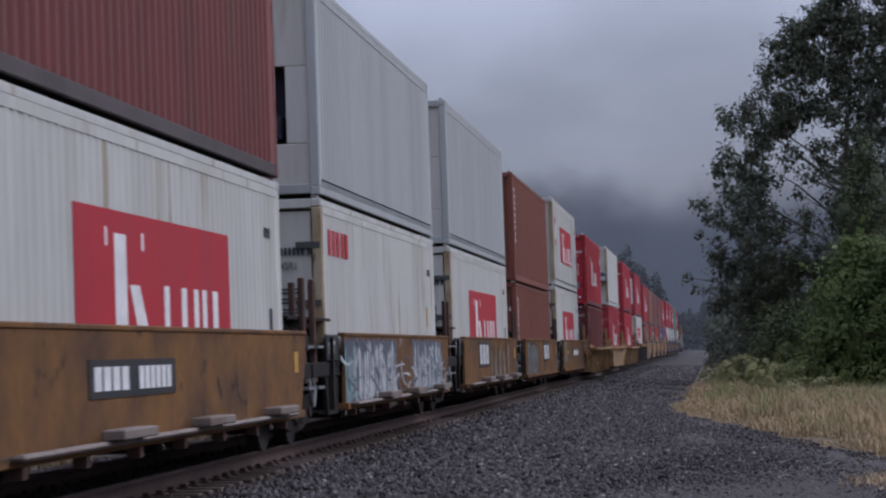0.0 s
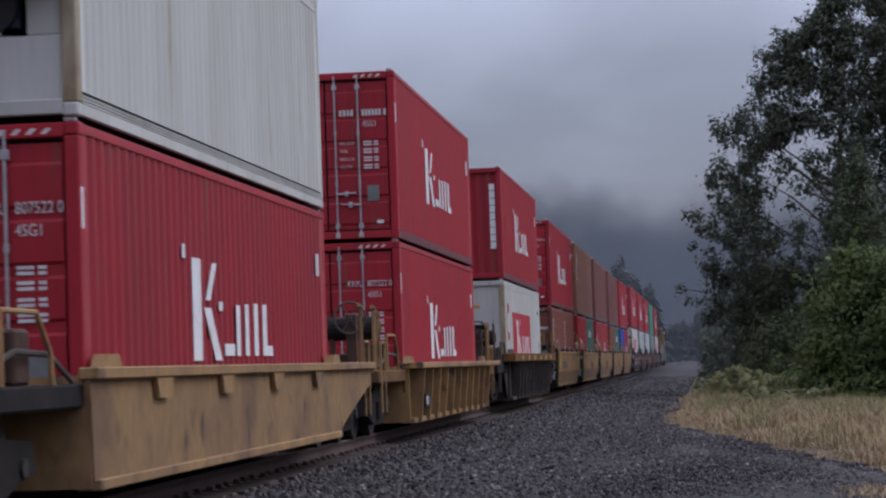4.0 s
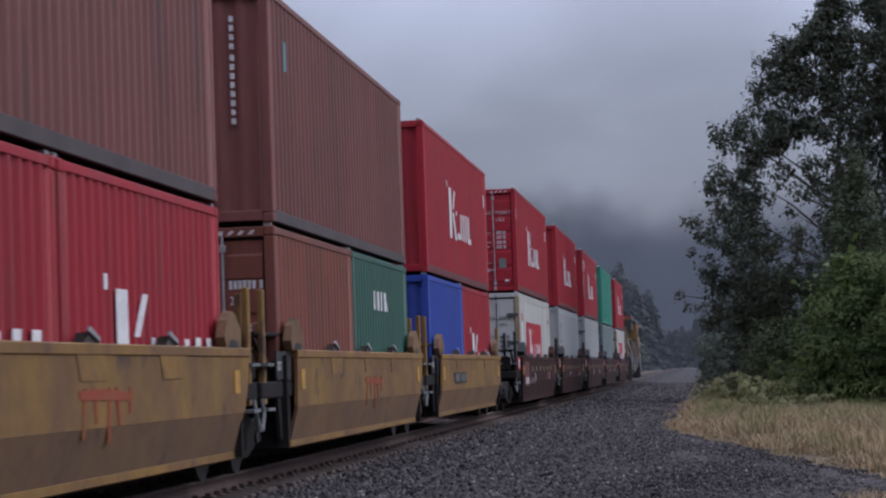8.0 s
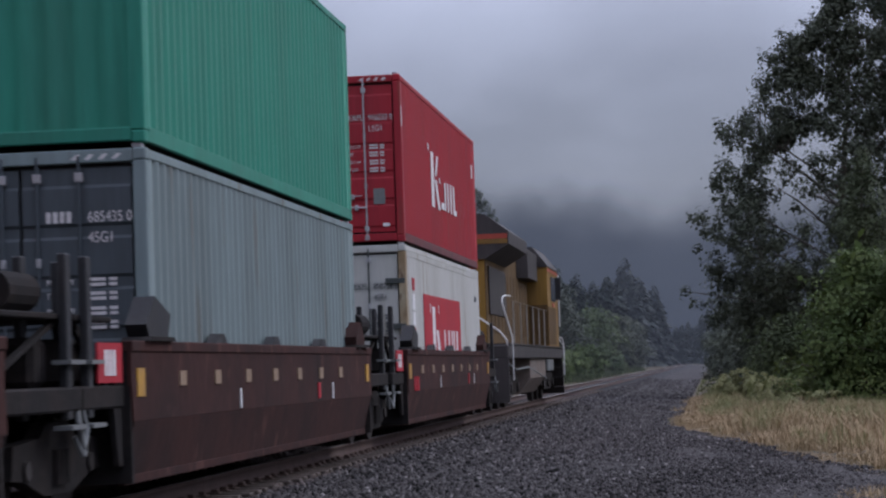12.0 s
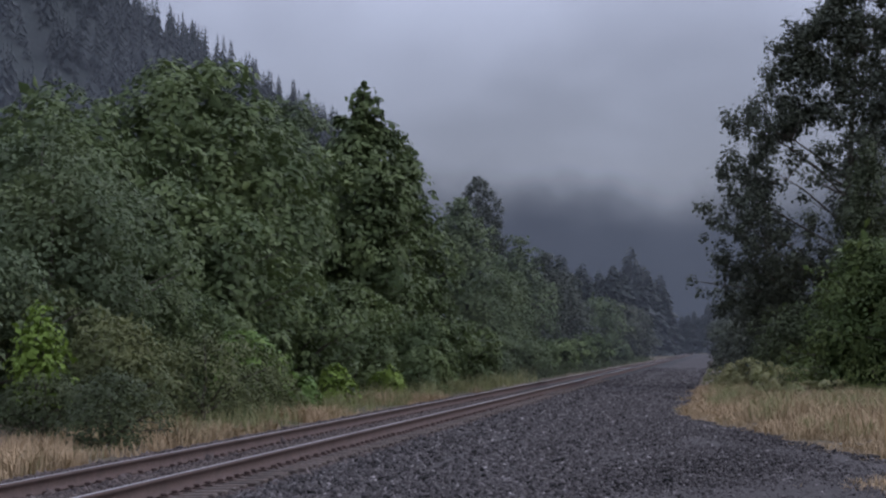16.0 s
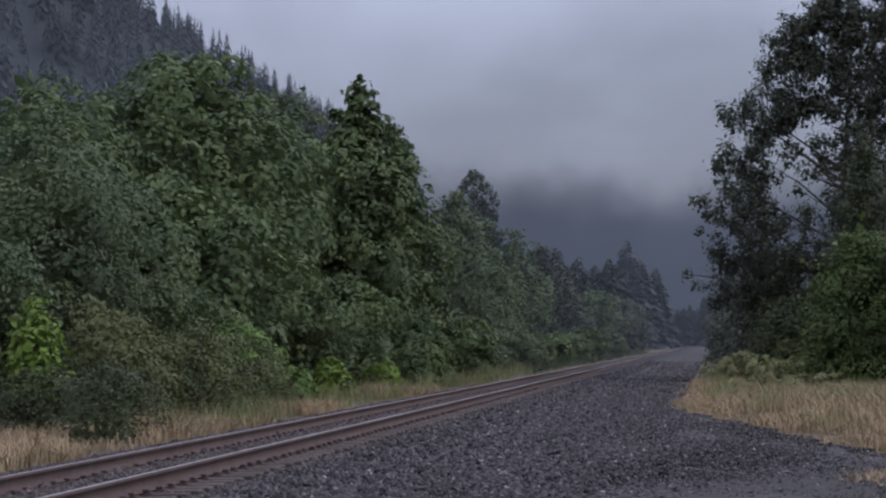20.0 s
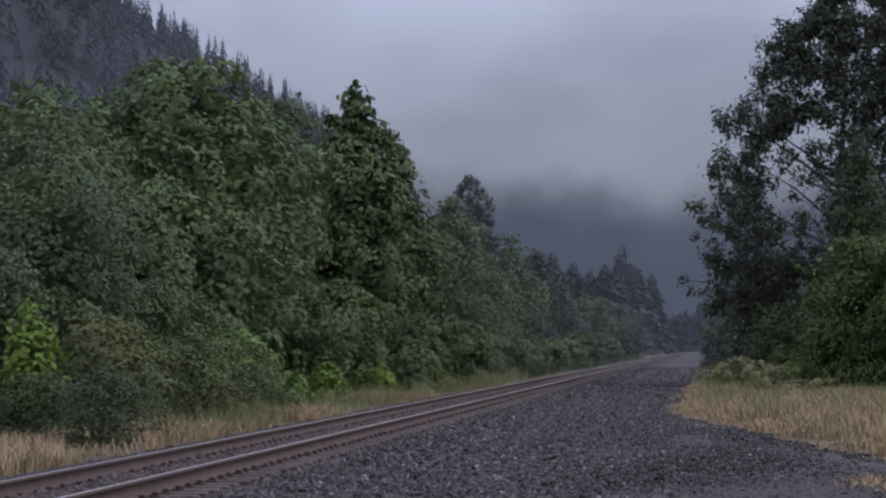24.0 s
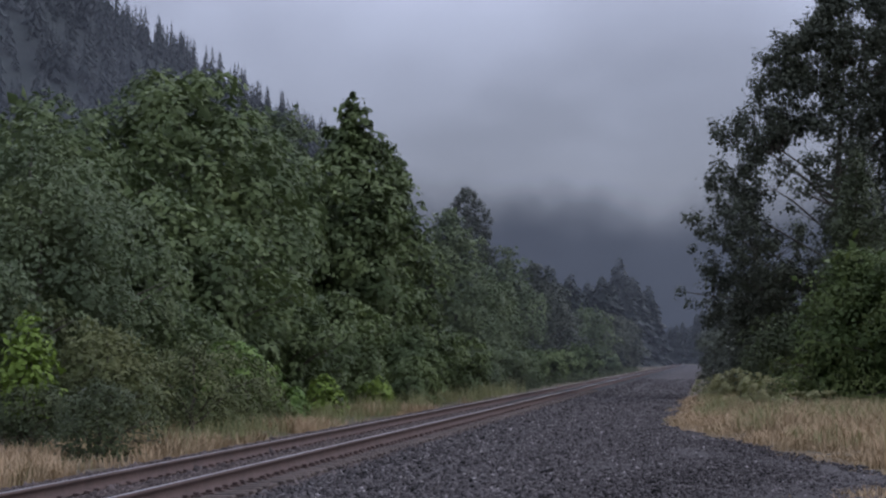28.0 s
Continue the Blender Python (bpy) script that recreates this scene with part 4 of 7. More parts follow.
def well_car(style, first, last):
    numbered = style == "yellow_number"
    style = "yellow" if numbered else style
    paint, (nt, nf, ft, ff), top, bot, hang, label = STYLES[style]
    half = min(-nf, ff)
    thin = ("rusty", "rusty_plain", "rusty_sign", "rusty_graffiti", "graffiti")
    ob = thing("well_car", label, "rail car", group="well cars of the train")
    X = 1.40
    for s in (1, -1):
        pts = [(nt, top), (ft, top), (ft - 0.05, top - 0.3), (ff + 0.25 * (ft - ff), bot + 0.22), (ff, bot), (nf, bot), (nf + 0.25 * (nt - nf), bot + 0.22), (nt + 0.05, top - 0.3)]
        deep = 0.12 if style in ("ribbed", "grimy") else 0.03
        if style in ("yellow", "oxide"):                # upright upper plate, lower plate folded inwards
            pts = [(nt, top), (ft, top), (ft - 0.05, top - 0.3), (ff + 0.1, 0.74), (nf, 0.74), (nt, top - 0.3)]
        # ribbed cars: the darker web colour paints in the shade between the ribs
        side = part("side_sill", prism(pts, "x", s * (X - deep), s * (X - deep - 0.04)), RUST_AND_SHADE_YELLOW if style == "ribbed" else paint, ob)
        if style in ("yellow", "oxide"):
            part("lower_sill", prism([(s * (X - 0.03), 0.738), (s * (X - 0.15), bot), (s * (X - 0.19), bot), (s * (X - 0.07), 0.738)], "y", nf + 0.02, ff + 0.02), DUSTY_YELLOW if style == "yellow" else paint, side)
        chord_paint = RUST_AND_SHADE_YELLOW if style == "grimy" else paint
        part("top_chord", box(min(s * (X + (0.2 if style in ("ribbed", "grimy") else -0.015 if style in thin or style in ("yellow", "oxide") else 0.05)), s * (X - 0.12)), max(s * (X + (0.2 if style in ("ribbed", "grimy") else -0.015 if style in thin or style in ("yellow", "oxide") else 0.05)), s * (X - 0.12)), nt, ft, top - (0.2 if style == "grimy" else 0.04 if style in thin else 0.09), top + 0.012, 0.012), chord_paint, side)
        part("bottom_chord", box(min(s * (X + (-0.13 if style in ("yellow", "oxide") else 0.02)), s * (X - 0.2)), max(s * (X + (-0.13 if style in ("yellow", "oxide") else 0.02)), s * (X - 0.2)), nf, ff, bot - 0.02, bot + 0.07, 0.01), paint, side)
        if style in ("ribbed", "grimy"):
            n = 11
            for k in range(n):
                y = -half + 0.5 + k * (2 * half - 1.0) / (n - 1)
                t = 0.08 if style == "ribbed" else 0.05
                part("rib", prism([(X - 0.12, bot), (X + 0.08, bot), (X + 0.17, top - 0.1), (X - 0.12, top - 0.1)] if s > 0 else [(-X + 0.12, bot), (-X - 0.08, bot), (-X - 0.17, top - 0.1), (-X + 0.12, top - 0.1)], "y", y - t / 2, y + t / 2), paint, side)
        elif style.startswith("rusty") or style == "graffiti":
            # the low walkway rail on brackets, with step boards; plain sides have the brackets alone
            for k in range(7):
                y = -half + 0.5 + k * (2 * half - 1) / 6
                part("rail_bracket", box(min(s * (X + 0.04), s * (X - 0.08)), max(s * (X + 0.04), s * (X - 0.08)), y - 0.06, y + 0.06, bot - 0.11, bot - 0.02), RUST_POST, side)
            if style not in ("rusty_plain", "rusty_graffiti"):
                part("walkway_rail", box(min(s * (X + 0.14), s * (X + 0.04)), max(s * (X + 0.14), s * (X + 0.04)), -half + 0.2, half - 0.2, bot + 0.03, bot + 0.08, 0.02), WORN_STEP, side)
                part("walkway_web", box(min(s * (X + 0.04), s * (X - 0.03)), max(s * (X + 0.04), s * (X - 0.03)), -half + 0.2, half - 0.2, bot + 0.03, bot + 0.06), GRIMY, side)
                for y in (-half * 0.45, half * 0.12, half * 0.75):
                    part("step_board", box(min(s * (X + 0.26), s * (X + 0.06)), max(s * (X + 0.26), s * (X + 0.06)), y - 0.55, y + 0.55, bot + 0.085, bot + 0.17, 0.012), WORN_STEP, side)
        elif style == "slanted":
            for k in range(4):                          # low hooded guides along the sill
                y = -half * 0.7 + k * half * 0.47
                part("sill_guide", prism([(y - 0.35, top), (y + 0.35, top), (y + 0.22, top - 0.28), (y - 0.22, top - 0.28)], "x", s * (X - 0.02), s * (X + 0.03)), paint, side)
        if style == "oxide":
            for k in range(7):
                y = -5.5 + 1.53 * k
                part("reflector", box(min(s * (X - 0.03), s * (X - 0.018)), max(s * (X - 0.03), s * (X - 0.018)), y - 0.13, y + 0.13, 1.03, 1.17), PALE_REFLECTOR, side, "dull pale reflector plate")
            for y in (-7.1, 6.05):
                part("reflector", box(min(s * (X - 0.03), s * (X - 0.018)), max(s * (X - 0.03), s * (X - 0.018)), y - 0.13, y + 0.13, 0.95, 1.2), REFLECTOR, side, "amber reflector plate")
            part("red_mark", box(min(s * (X - 0.03), s * (X - 0.018)), max(s * (X - 0.03), s * (X - 0.018)), 1.9, 2.06, 0.78, 0.98), SIGN_RED, side)
            for y in (-2.9, 3.0):
                part("white_tick", box(min(s * (X - 0.03), s * (X - 0.018)), max(s * (X - 0.03), s * (X - 0.018)), y, y + 0.06, 0.76, 0.97), LETTER, side)
            if last and s > 0:
                bars(side, SIGN_RED, -6.65, -5.95, 0.74, 0.98, X - 0.022, 4, "red_letter_bar", label="small red lettering as plain bars")
            if first and s > 0:
                patch = part("red_patch", box(X - 0.03, X - 0.016, -6.85, -5.3, 0.62, 1.3), RAIL_RED, side, "dull red painted patch with plain white bars")
                bars(patch, STENCIL, -6.6, -5.45, 0.68, 0.86, X - 0.014, 4)
                bars(patch, WORN_STEP, -5.0, -3.2, 0.68, 0.84, X - 0.014, 5)
            for y in (-3.7, -0.75, 2.4):
                part("stop_block", prism([(y - 0.3, top), (y + 0.3, top), (y + 0.12, top + 0.11), (y - 0.08, top + 0.11)], "x", s * (X - 0.14), s * (X - 0.03)), BLACK, side)
        elif style in ("rusty", "yellow", "rusty_sign", "rusty_graffiti"):
            for y in ((nf + 0.4, ff - 0.3) if style == "yellow" else (ff - 0.3,)):
                part("reflector", box(min(s * (X - 0.032), s * (X - 0.02)), max(s * (X - 0.032), s * (X - 0.02)), y - 0.13, y + 0.13, 0.95, 1.2), REFLECTOR, side)
        # guide lumps and stops on the sill's ends
        for e in (1, -1):
            lump = OXIDE if style == "oxide" else paint
            if style in ("oxide", "yellow"):            # tall flared guide that steers a box into the well
                y = (5.55 if e > 0 else -6.45) if style == "oxide" else (5.95 if e > 0 else -5.6)
                m = (OXIDE if e > 0 else BLACK) if style == "oxide" else DUSTY_YELLOW
                hi = top + (0.36 if style == "oxide" else 0.4)
                if style == "oxide":                    # a house-shaped plate at one end, a leaning diamond at the other
                    out = [(y - 0.42, top), (y - 0.45, top + 0.16), (y - 0.02, hi + 0.02), (y + 0.34, top + 0.14), (y + 0.3, top)] if e > 0 else [(y - 0.3, top + 0.02), (y - 0.42, top + 0.16), (y - 0.08, hi + 0.06), (y + 0.5, top + 0.26), (y + 0.36, top + 0.02)]
                    g = part("guide", prism(out, "x", s * (X - 0.22), s * (X - 0.02)), m, side, "pointed dark container guide")
                    part("guide_flange", prism([(y - 0.5, top + 0.012), (y + 0.5, top + 0.012), (y + 0.42, top + 0.05), (y - 0.42, top + 0.05)], "x", s * (X - 0.24), s * (X + 0.03)), UNDER, g)
                    continue
                out = [(y - 0.36, top), (y - 0.44, top + 0.12), (y - 0.3, hi - 0.1), (y - 0.06, hi), (y + 0.12, hi - 0.03), (y + 0.42, top + 0.18), (y + 0.38, top)]
                g = part("guide", prism(out, "x", s * (X - 0.12), s * (X - 0.02)), m, side, "flared container guide")
                # flat black shape paints in the dark of the guide's opening
                part("guide_slot", prism([(y - 0.3, top + 0.014), (y + 0.25, top + 0.014), (y + 0.2, top + 0.08), (y - 0.1, top + 0.1)], "x", s * (X - 0.02), s * (X - 0.014)), BLACK, g)
                if style == "yellow":
                    for yy in (-2.6, 0.4, 3.2):
                        part("stop_block", prism([(yy - 0.22, top), (yy + 0.22, top), (yy + 0.1, top + 0.1), (yy - 0.1, top + 0.1)], "x", s * (X - 0.14), s * (X - 0.04)), GRIMY, side)
                        part("bent_tab", prism([(yy - 0.16, top + 0.11), (yy - 0.1, top + 0.15), (yy + 0.2, top + 0.06), (yy + 0.2, top + 0.02)], "x", s * (X - 0.04), s * (X - 0.015)), STEEL, side, "pale bent steel tab")
                        part("flap", prism([(yy - 0.55, top - 0.02), (yy + 0.55, top - 0.02), (yy + 0.42, top - 0.3), (yy - 0.42, top - 0.3)], "x", s * (X - 0.031), s * (X - 0.022)), YELLOW, side)
            elif style not in thin:
                y = e * (half - 0.1)
                part("guide", prism([(y - 0.3, top), (y + 0.3, top), (y + 0.2, top + 0.12), (y - 0.2, top + 0.12)], "x", s * (X - 0.13), s * (X - 0.01)), lump, side)
    # writing and paint on the side towards the gravel
    if style in ("rusty", "rusty_plain"):
        c = 0.0 if style == "rusty" else 2.85
        sign = part("number_panel", box(X - 0.035, X - 0.02, c - 3.05, c - 0.1, 0.84, 1.16), BLACK, ob, "black panel with plain white bars")
        bars(sign, LETTER, c - 2.9, c - 1.75, 0.90, 1.10, X - 0.018, 4, gap=0.25)
        bars(sign, LETTER, c - 1.45, c - 0.25, 0.90, 1.10, X - 0.018, 6, gap=0.25)
    if style in ("rusty_sign", "rusty_graffiti"):
        c = -1.5 if style == "rusty_sign" else 2.0
        sign = part("owner_panel", box(X - 0.035, X - 0.02, c - 1.1, c + 1.1, 0.80, 1.36), BLACK, ob, "black panel with plain white bars")
        for k in range(3):
            bars(sign, LETTER, c - 0.95 + k * 0.66, c - 0.42 + k * 0.66, 0.86, 1.28, X - 0.018, 2)
    if style == "rusty_graffiti":                       # four tall grey block shapes with dark outlines
        forms = ([(0, 0), (0.03, 1), (0.75, 1), (0.98, 0.86), (0.95, 0.62), (0.74, 0.52), (1.0, 0.02), (0.7, 0), (0.46, 0.42), (0.33, 0.42), (0.29, 0.03)],
                 [(0, 0.02), (0.05, 1), (0.3, 1), (0.5, 0.66), (0.7, 1), (0.97, 0.98), (1, 0), (0.72, 0.04), (0.7, 0.52), (0.5, 0.24), (0.32, 0.52), (0.28, 0)])
        for j in range(4):
            y0, high = -4.86 + j * 0.86, 0.80 - 0.04 * (j % 2)
            shape = [(y0 + 0.8 * u + 0.05 * v, 0.54 - 0.02 * j + high * v) for u, v in forms[j % 2]]
            cy, cz = y0 + 0.42, 0.94
            edge = [(cy + (py - cy) * 1.16 - 0.05, min(1.405, cz + (pz - cz) * 1.1 + 0.02)) for py, pz in shape]
            outline = part("sprayed_outline", prism(edge, "x", X - 0.0305, X - 0.0285 + 0.0004 * j), UNDER, ob)
            part("sprayed_shape", prism(shape, "x", X - 0.0285, X - 0.0245), OLD_SPRAY, outline, "grey sprayed block shape")
            part("sprayed_streak", prism([(y0 + 0.08, 0.47), (y0 + 0.5, 0.46), (y0 + 0.42, 0.62), (y0 + 0.3, 0.55), (y0 + 0.16, 0.66)], "x", X - 0.0285, X - 0.0238), OLD_SPRAY, outline)
            part("sprayed_streak", prism([(y0 + 0.12, 0.62), (y0 + 0.17, 0.6), (y0 + 0.2, 1.22), (y0 + 0.15, 1.26)], "x", X - 0.0245, X - 0.0225), GREY_SPRAY, outline)
            if j % 2 == 0:
                part("sprayed_gap", prism([(y0 + 0.36, 1.08), (y0 + 0.62, 1.1), (y0 + 0.6, 1.2), (y0 + 0.38, 1.22)], "x", X - 0.0245, X - 0.022), UNDER, outline)
        part("red_edge", prism([(-1.42, 0.56), (-1.2, 0.62), (-1.26, 0.8), (-1.12, 0.95), (-1.3, 1.12), (-1.43, 1.16)], "x", X - 0.0305, X - 0.029), RAIL_RED, ob, "dull red sprayed edge")
    if style == "rusty_plain":                          # old smears beside the number panel
        part("teal_smear", prism([(-4.25, 0.74), (-3.95, 0.68), (-3.62, 0.8), (-3.68, 1.12), (-3.6, 1.38), (-4.3, 1.38), (-4.2, 1.1)], "x", X - 0.0305, X - 0.0285), TEAL_DULL, ob, "faded teal upright smear")
        part("amber_sticker", box(X - 0.031, X - 0.024, -3.08, -2.72, 0.98, 1.08), YELLOW_STICKER, ob)
        for y, z0, z1 in ((-3.1, 0.7, 0.92), (-2.85, 0.74, 0.94), (-2.6, 0.86, 1.02), (-2.42, 0.9, 1.0), (-5.15, 0.66, 0.98), (-5.02, 0.7, 0.9), (4.9, 0.8, 1.3), (5.15, 0.7, 1.2)):
            part("dark_scrawl", prism([(y, z0), (y + 0.09, z0 + 0.02), (y + 0.14, z1), (y + 0.03, z1 - 0.03)], "x", X - 0.0305, X - 0.0282), SPRAY_DARK, ob)
    if style in ("graffiti", "rusty_sign"):
        spans = {"graffiti": ((-5.3, -4.4, 3, (TEAL, GREY_SPRAY)), (-4.3, -0.4, 10, (SPRAY_WHITE, SPRAY_WHITE, GREY_SPRAY)), (1.7, 5.5, 13, (SPRAY_BLUE, SPRAY_WHITE, GREY_SPRAY))),
                 "rusty_sign": ((0.2, 4.6, 12, (TEAL_DULL, UNDER, GREY_SPRAY)),)}[style]
        k = 0
        for y0, y1, count, inks in spans:
            step = (y1 - y0) / count
            if style == "graffiti":                    # a dark outline under the letters
                wavy = [(y0 - 0.12 + i * (y1 - y0 + 0.24) / 24, 1.36 + 0.035 * math.sin(i * 2.1)) for i in range(25)]
                part("sprayed_ground", prism([(y0 - 0.1, 0.5), *wavy, (y1 + 0.1, 0.47)], "x", X - 0.0305, X - 0.0285), SPRAY_DARK, ob)
            for j in range(count):
                for side_k in range(2 if style == "graffiti" else 1):
                    y = y0 + (j + 0.45 * side_k) * step
                    w0 = step * rng.uniform(0.55, 0.98) * (0.4 if style == "rusty_sign" else 0.62 if style == "graffiti" else 1)
                    z0, z1 = rng.uniform(0.46, 0.56), rng.uniform(1.1, 1.34) if style == "graffiti" else rng.uniform(0.95, 1.36)
                    tilt = rng.uniform(-0.14, 0.14)
                    pts = [(y, z0), (y + w0 * 0.6, z0 - 0.02), (y + w0, z0 + 0.15), (y + w0 * 0.8 + tilt, (z0 + z1) / 2), (y + w0 + tilt, z1 - 0.1), (y + w0 * 0.5 + tilt, z1 + 0.02), (y + tilt, z1 - 0.08), (y + w0 * 0.15 + tilt, (z0 + z1) / 2)]
                    part("sprayed_shape", prism(pts, "x", X - 0.0285, X - 0.026 + 0.0008 * (k % 3)), inks[k % len(inks)], ob)
                    k += 1
    if style == "grimy":
        for z in (top - 0.32, top - 0.42):
            part("side_rail", rod(bmesh.new(), (X + 0.02, -half + 0.4, z), (X + 0.02, half - 0.4, z), 0.02, None, 6), GRIMY, ob)
        part("white_mark", prism([(2.5, 0.32), (2.95, 0.32), (2.8, 0.72), (2.65, 0.72)], "x", X - 0.115, X - 0.105), LETTER, ob, "white painted mark")
        for k in range(6):
            y = -5.5 + k * 2.1
            part("reflector", box(X + 0.2, X + 0.206, y - 0.2, y + 0.2, top - 0.16, top - 0.05), YELLOW_STICKER, ob, "amber reflector plate")
    if style == "graffiti":                             # loose curling strokes over the letters
        for j in range(70):
            y, z, d = -5.2 + 11.2 * ((j * 0.618) % 1.0), rng.uniform(0.5, 1.25), rng.uniform(0, 6.28)
            turn, line, wide = rng.uniform(-0.55, 0.55), [], rng.uniform(0.05, 0.12)
            for q in range(7):
                line.append((y, min(1.36, max(0.47, z))))
                y, z, d = y + 0.17 * math.cos(d), z + 0.085 * math.sin(d), d + turn
            out = line + [(py + wide, pz + 0.028) for py, pz in line[::-1]]
            part("sprayed_stroke", prism(out, "x", X - 0.0285, X - 0.0245 + 0.0006 * (j % 4)), (SPRAY_DARK, SPRAY_WHITE, SPRAY_DARK, GREY_SPRAY)[j % 4], ob)
    if style == "ribbed":
        plate = part("number_plate", box(X + 0.06, X + 0.10, -5.35, -4.55, 0.4, 0.62), BLACK, ob, "small black plate with plain white bars")
        bars(plate, LETTER, -5.28, -5.05, 0.44, 0.58, X + 0.102, 2)
    if style == "yellow" and numbered:
        sign = part("number_panel", box(X - 0.031, X - 0.02, -3.5, -1.2, 0.86, 1.08), BLACK, ob, "black panel with plain grey bars")
        bars(sign, OLD_STEEL, -3.35, -2.55, 0.90, 1.04, X - 0.018, 4)
        bars(sign, OLD_STEEL, -2.25, -1.35, 0.90, 1.04, X - 0.018, 5)
    elif style == "yellow":
        for y, tilt, low in ((0.0, 0.08, 0.66), (0.42, -0.06, 0.78), (0.78, 0.05, 0.6), (1.15, -0.08, 0.74), (1.5, 0.04, 0.84)):
            part("red_mark", prism([(y, low), (y + 0.07, low), (y + 0.09 + tilt, 1.07), (y + tilt, 1.07)], "x", X - 0.031, X - 0.022), CHALK_RED, ob, "faded red sprayed mark")
        part("red_mark", prism([(-0.05, 0.98), (1.62, 0.95), (1.66, 1.01), (0.8, 1.06), (-0.05, 1.05)], "x", X - 0.031, X - 0.0225), CHALK_RED, ob)
    # floor of the well, cross members and the ends
    for k in range(3):
        y = -half + 0.9 + k * (2 * half - 1.8) / 2
        part("cross_member", box(-X + 0.22, X - 0.22, y - 0.12, y + 0.12, min(bot, 0.28), 0.365), UNDER, ob)
    for e in (1, -1):
        edge = ff if e > 0 else -nf
        y0, y1 = e * (edge - 0.35), e * (hang - 0.05)
        jointed = style in thin or style in ("yellow", "oxide")
        part("end_platform", box(-1.3, 1.3, min(y0, y1), max(y0, y1), 0.86, 1.06, 0.02), UNDER if style != "ribbed" else RUST_AND_SHADE_YELLOW, ob)
        part("bulkhead", prism([(-X + 0.05, bot), (X - 0.05, bot), (X - 0.05, top - 0.05), (0.8, 1.12), (-0.8, 1.12), (-X + 0.05, top - 0.05)], "y", e * (max(edge, 6.2) + 0.04), e * (max(edge, 6.2) - 0.04)), UNDER if jointed else paint, ob)
        post_y = e * (hang - 0.35)
        if jointed:
            post_paint = {"yellow": YELLOW, "oxide": BLACK}.get(style, RUST_POST)
            # raised end deck on sloping braces, posts, treads, a plate with plain bars and an air hose
            deck = part("end_deck", box(-1.15, 1.22, min(e * (edge + 0.1), e * (hang - 0.12)), max(e * (edge + 0.1), e * (hang - 0.12)), 1.60, 1.65, 0.01), UNDER, ob)
            for x in (-1.0, 1.12):
                part("deck_brace", prism([(e * (edge + 0.05), 1.06), (e * (edge + 0.2), 1.06), (e * (hang - 0.2), 1.6), (e * (hang - 0.35), 1.6)], "x", x, x + 0.05), UNDER if style != "yellow" else RUST_POST, deck)
            for x, d in ((1.22, 0.0), (0.92, 0.22)):
                part("grab_post", box(x, x + 0.07, post_y - d * e - 0.075, post_y - d * e + 0.075, 0.8, 2.13 - 0.1 * d, 0.012), post_paint, ob)
            for z in (0.72, 1.24):
                part("tread", box(1.2, 1.36, post_y - 0.2, post_y + 0.2, z, z + 0.035), OLD_STEEL, ob)
            part("air_hose", bent_rod([(1.25, e * (hang - 0.1), 1.0), (1.3, e * (hang - 0.16), 0.72), (1.3, e * (hang - 0.02), 0.5), (1.25, e * (hang + 0.04), 0.66)], 0.024), OLD_STEEL, ob)
            out = max(edge + 0.1, 6.25)
            part("end_strut", prism([(e * (edge + 0.02), 1.41), (e * out, 1.38), (e * (out + 0.25), 0.95), (e * (out + 0.1), 0.36), (e * (edge + 0.02), 0.36)], "x", 1.23, 1.28), UNDER, ob)
            part("brake_gear", box(0.5, 1.1, e * (hang - 0.55) - 0.2, e * (hang - 0.55) + 0.2, 1.06, 1.46, 0.05), UNDER, ob)
            if style == "oxide" and e > 0:
                part("air_reservoir", rod(bmesh.new(), (0.95, hang - 1.3, 1.82), (0.95, hang - 0.5, 1.82), 0.16, None, 14), UNDER, ob)
            if e < 0:
                q = (-edge - 1.0, -edge - 0.05) if style != "oxide" else (-edge - 0.9, -edge - 0.12)
                plate = part("end_plate", box(1.29, 1.31, *q, 1.08, 1.42), SIGN_RED if style == "oxide" else BLACK, ob, "small painted capacity plate")
                if style == "oxide":
                    bars(plate, LETTER, q[0] + 0.2, q[1] - 0.2, 1.14, 1.36, 1.313, 3)
                else:
                    slim = style.startswith("yellow")
                    text_part("capacity_mark", "125T", 0.15 if slim else 0.24, LETTER, plate, pose(1.312, q[0] + (0.05 if slim else 0.14), 1.19 if slim else 1.165, 90, 0, 90), "white stencilled capacity", 0.8 if slim else 1.05)
        else:
            for d in ((0, 0.3) if style == "ribbed" else (0,)):
                part("grab_post", bent_rod([(1.2, post_y - e * d, 1.06), (1.2, post_y - e * d, 2.02 - 0.2 * d), (1.2, post_y - e * d - 0.12, 2.06 - 0.2 * d)], 0.035), paint, ob)
        truck_needed = e > 0 or first or style in ("ribbed", "slanted", "grimy")
        if truck_needed:
            truck(ob, e * (hang if style not in ("ribbed", "slanted", "grimy") else hang - 1.3))
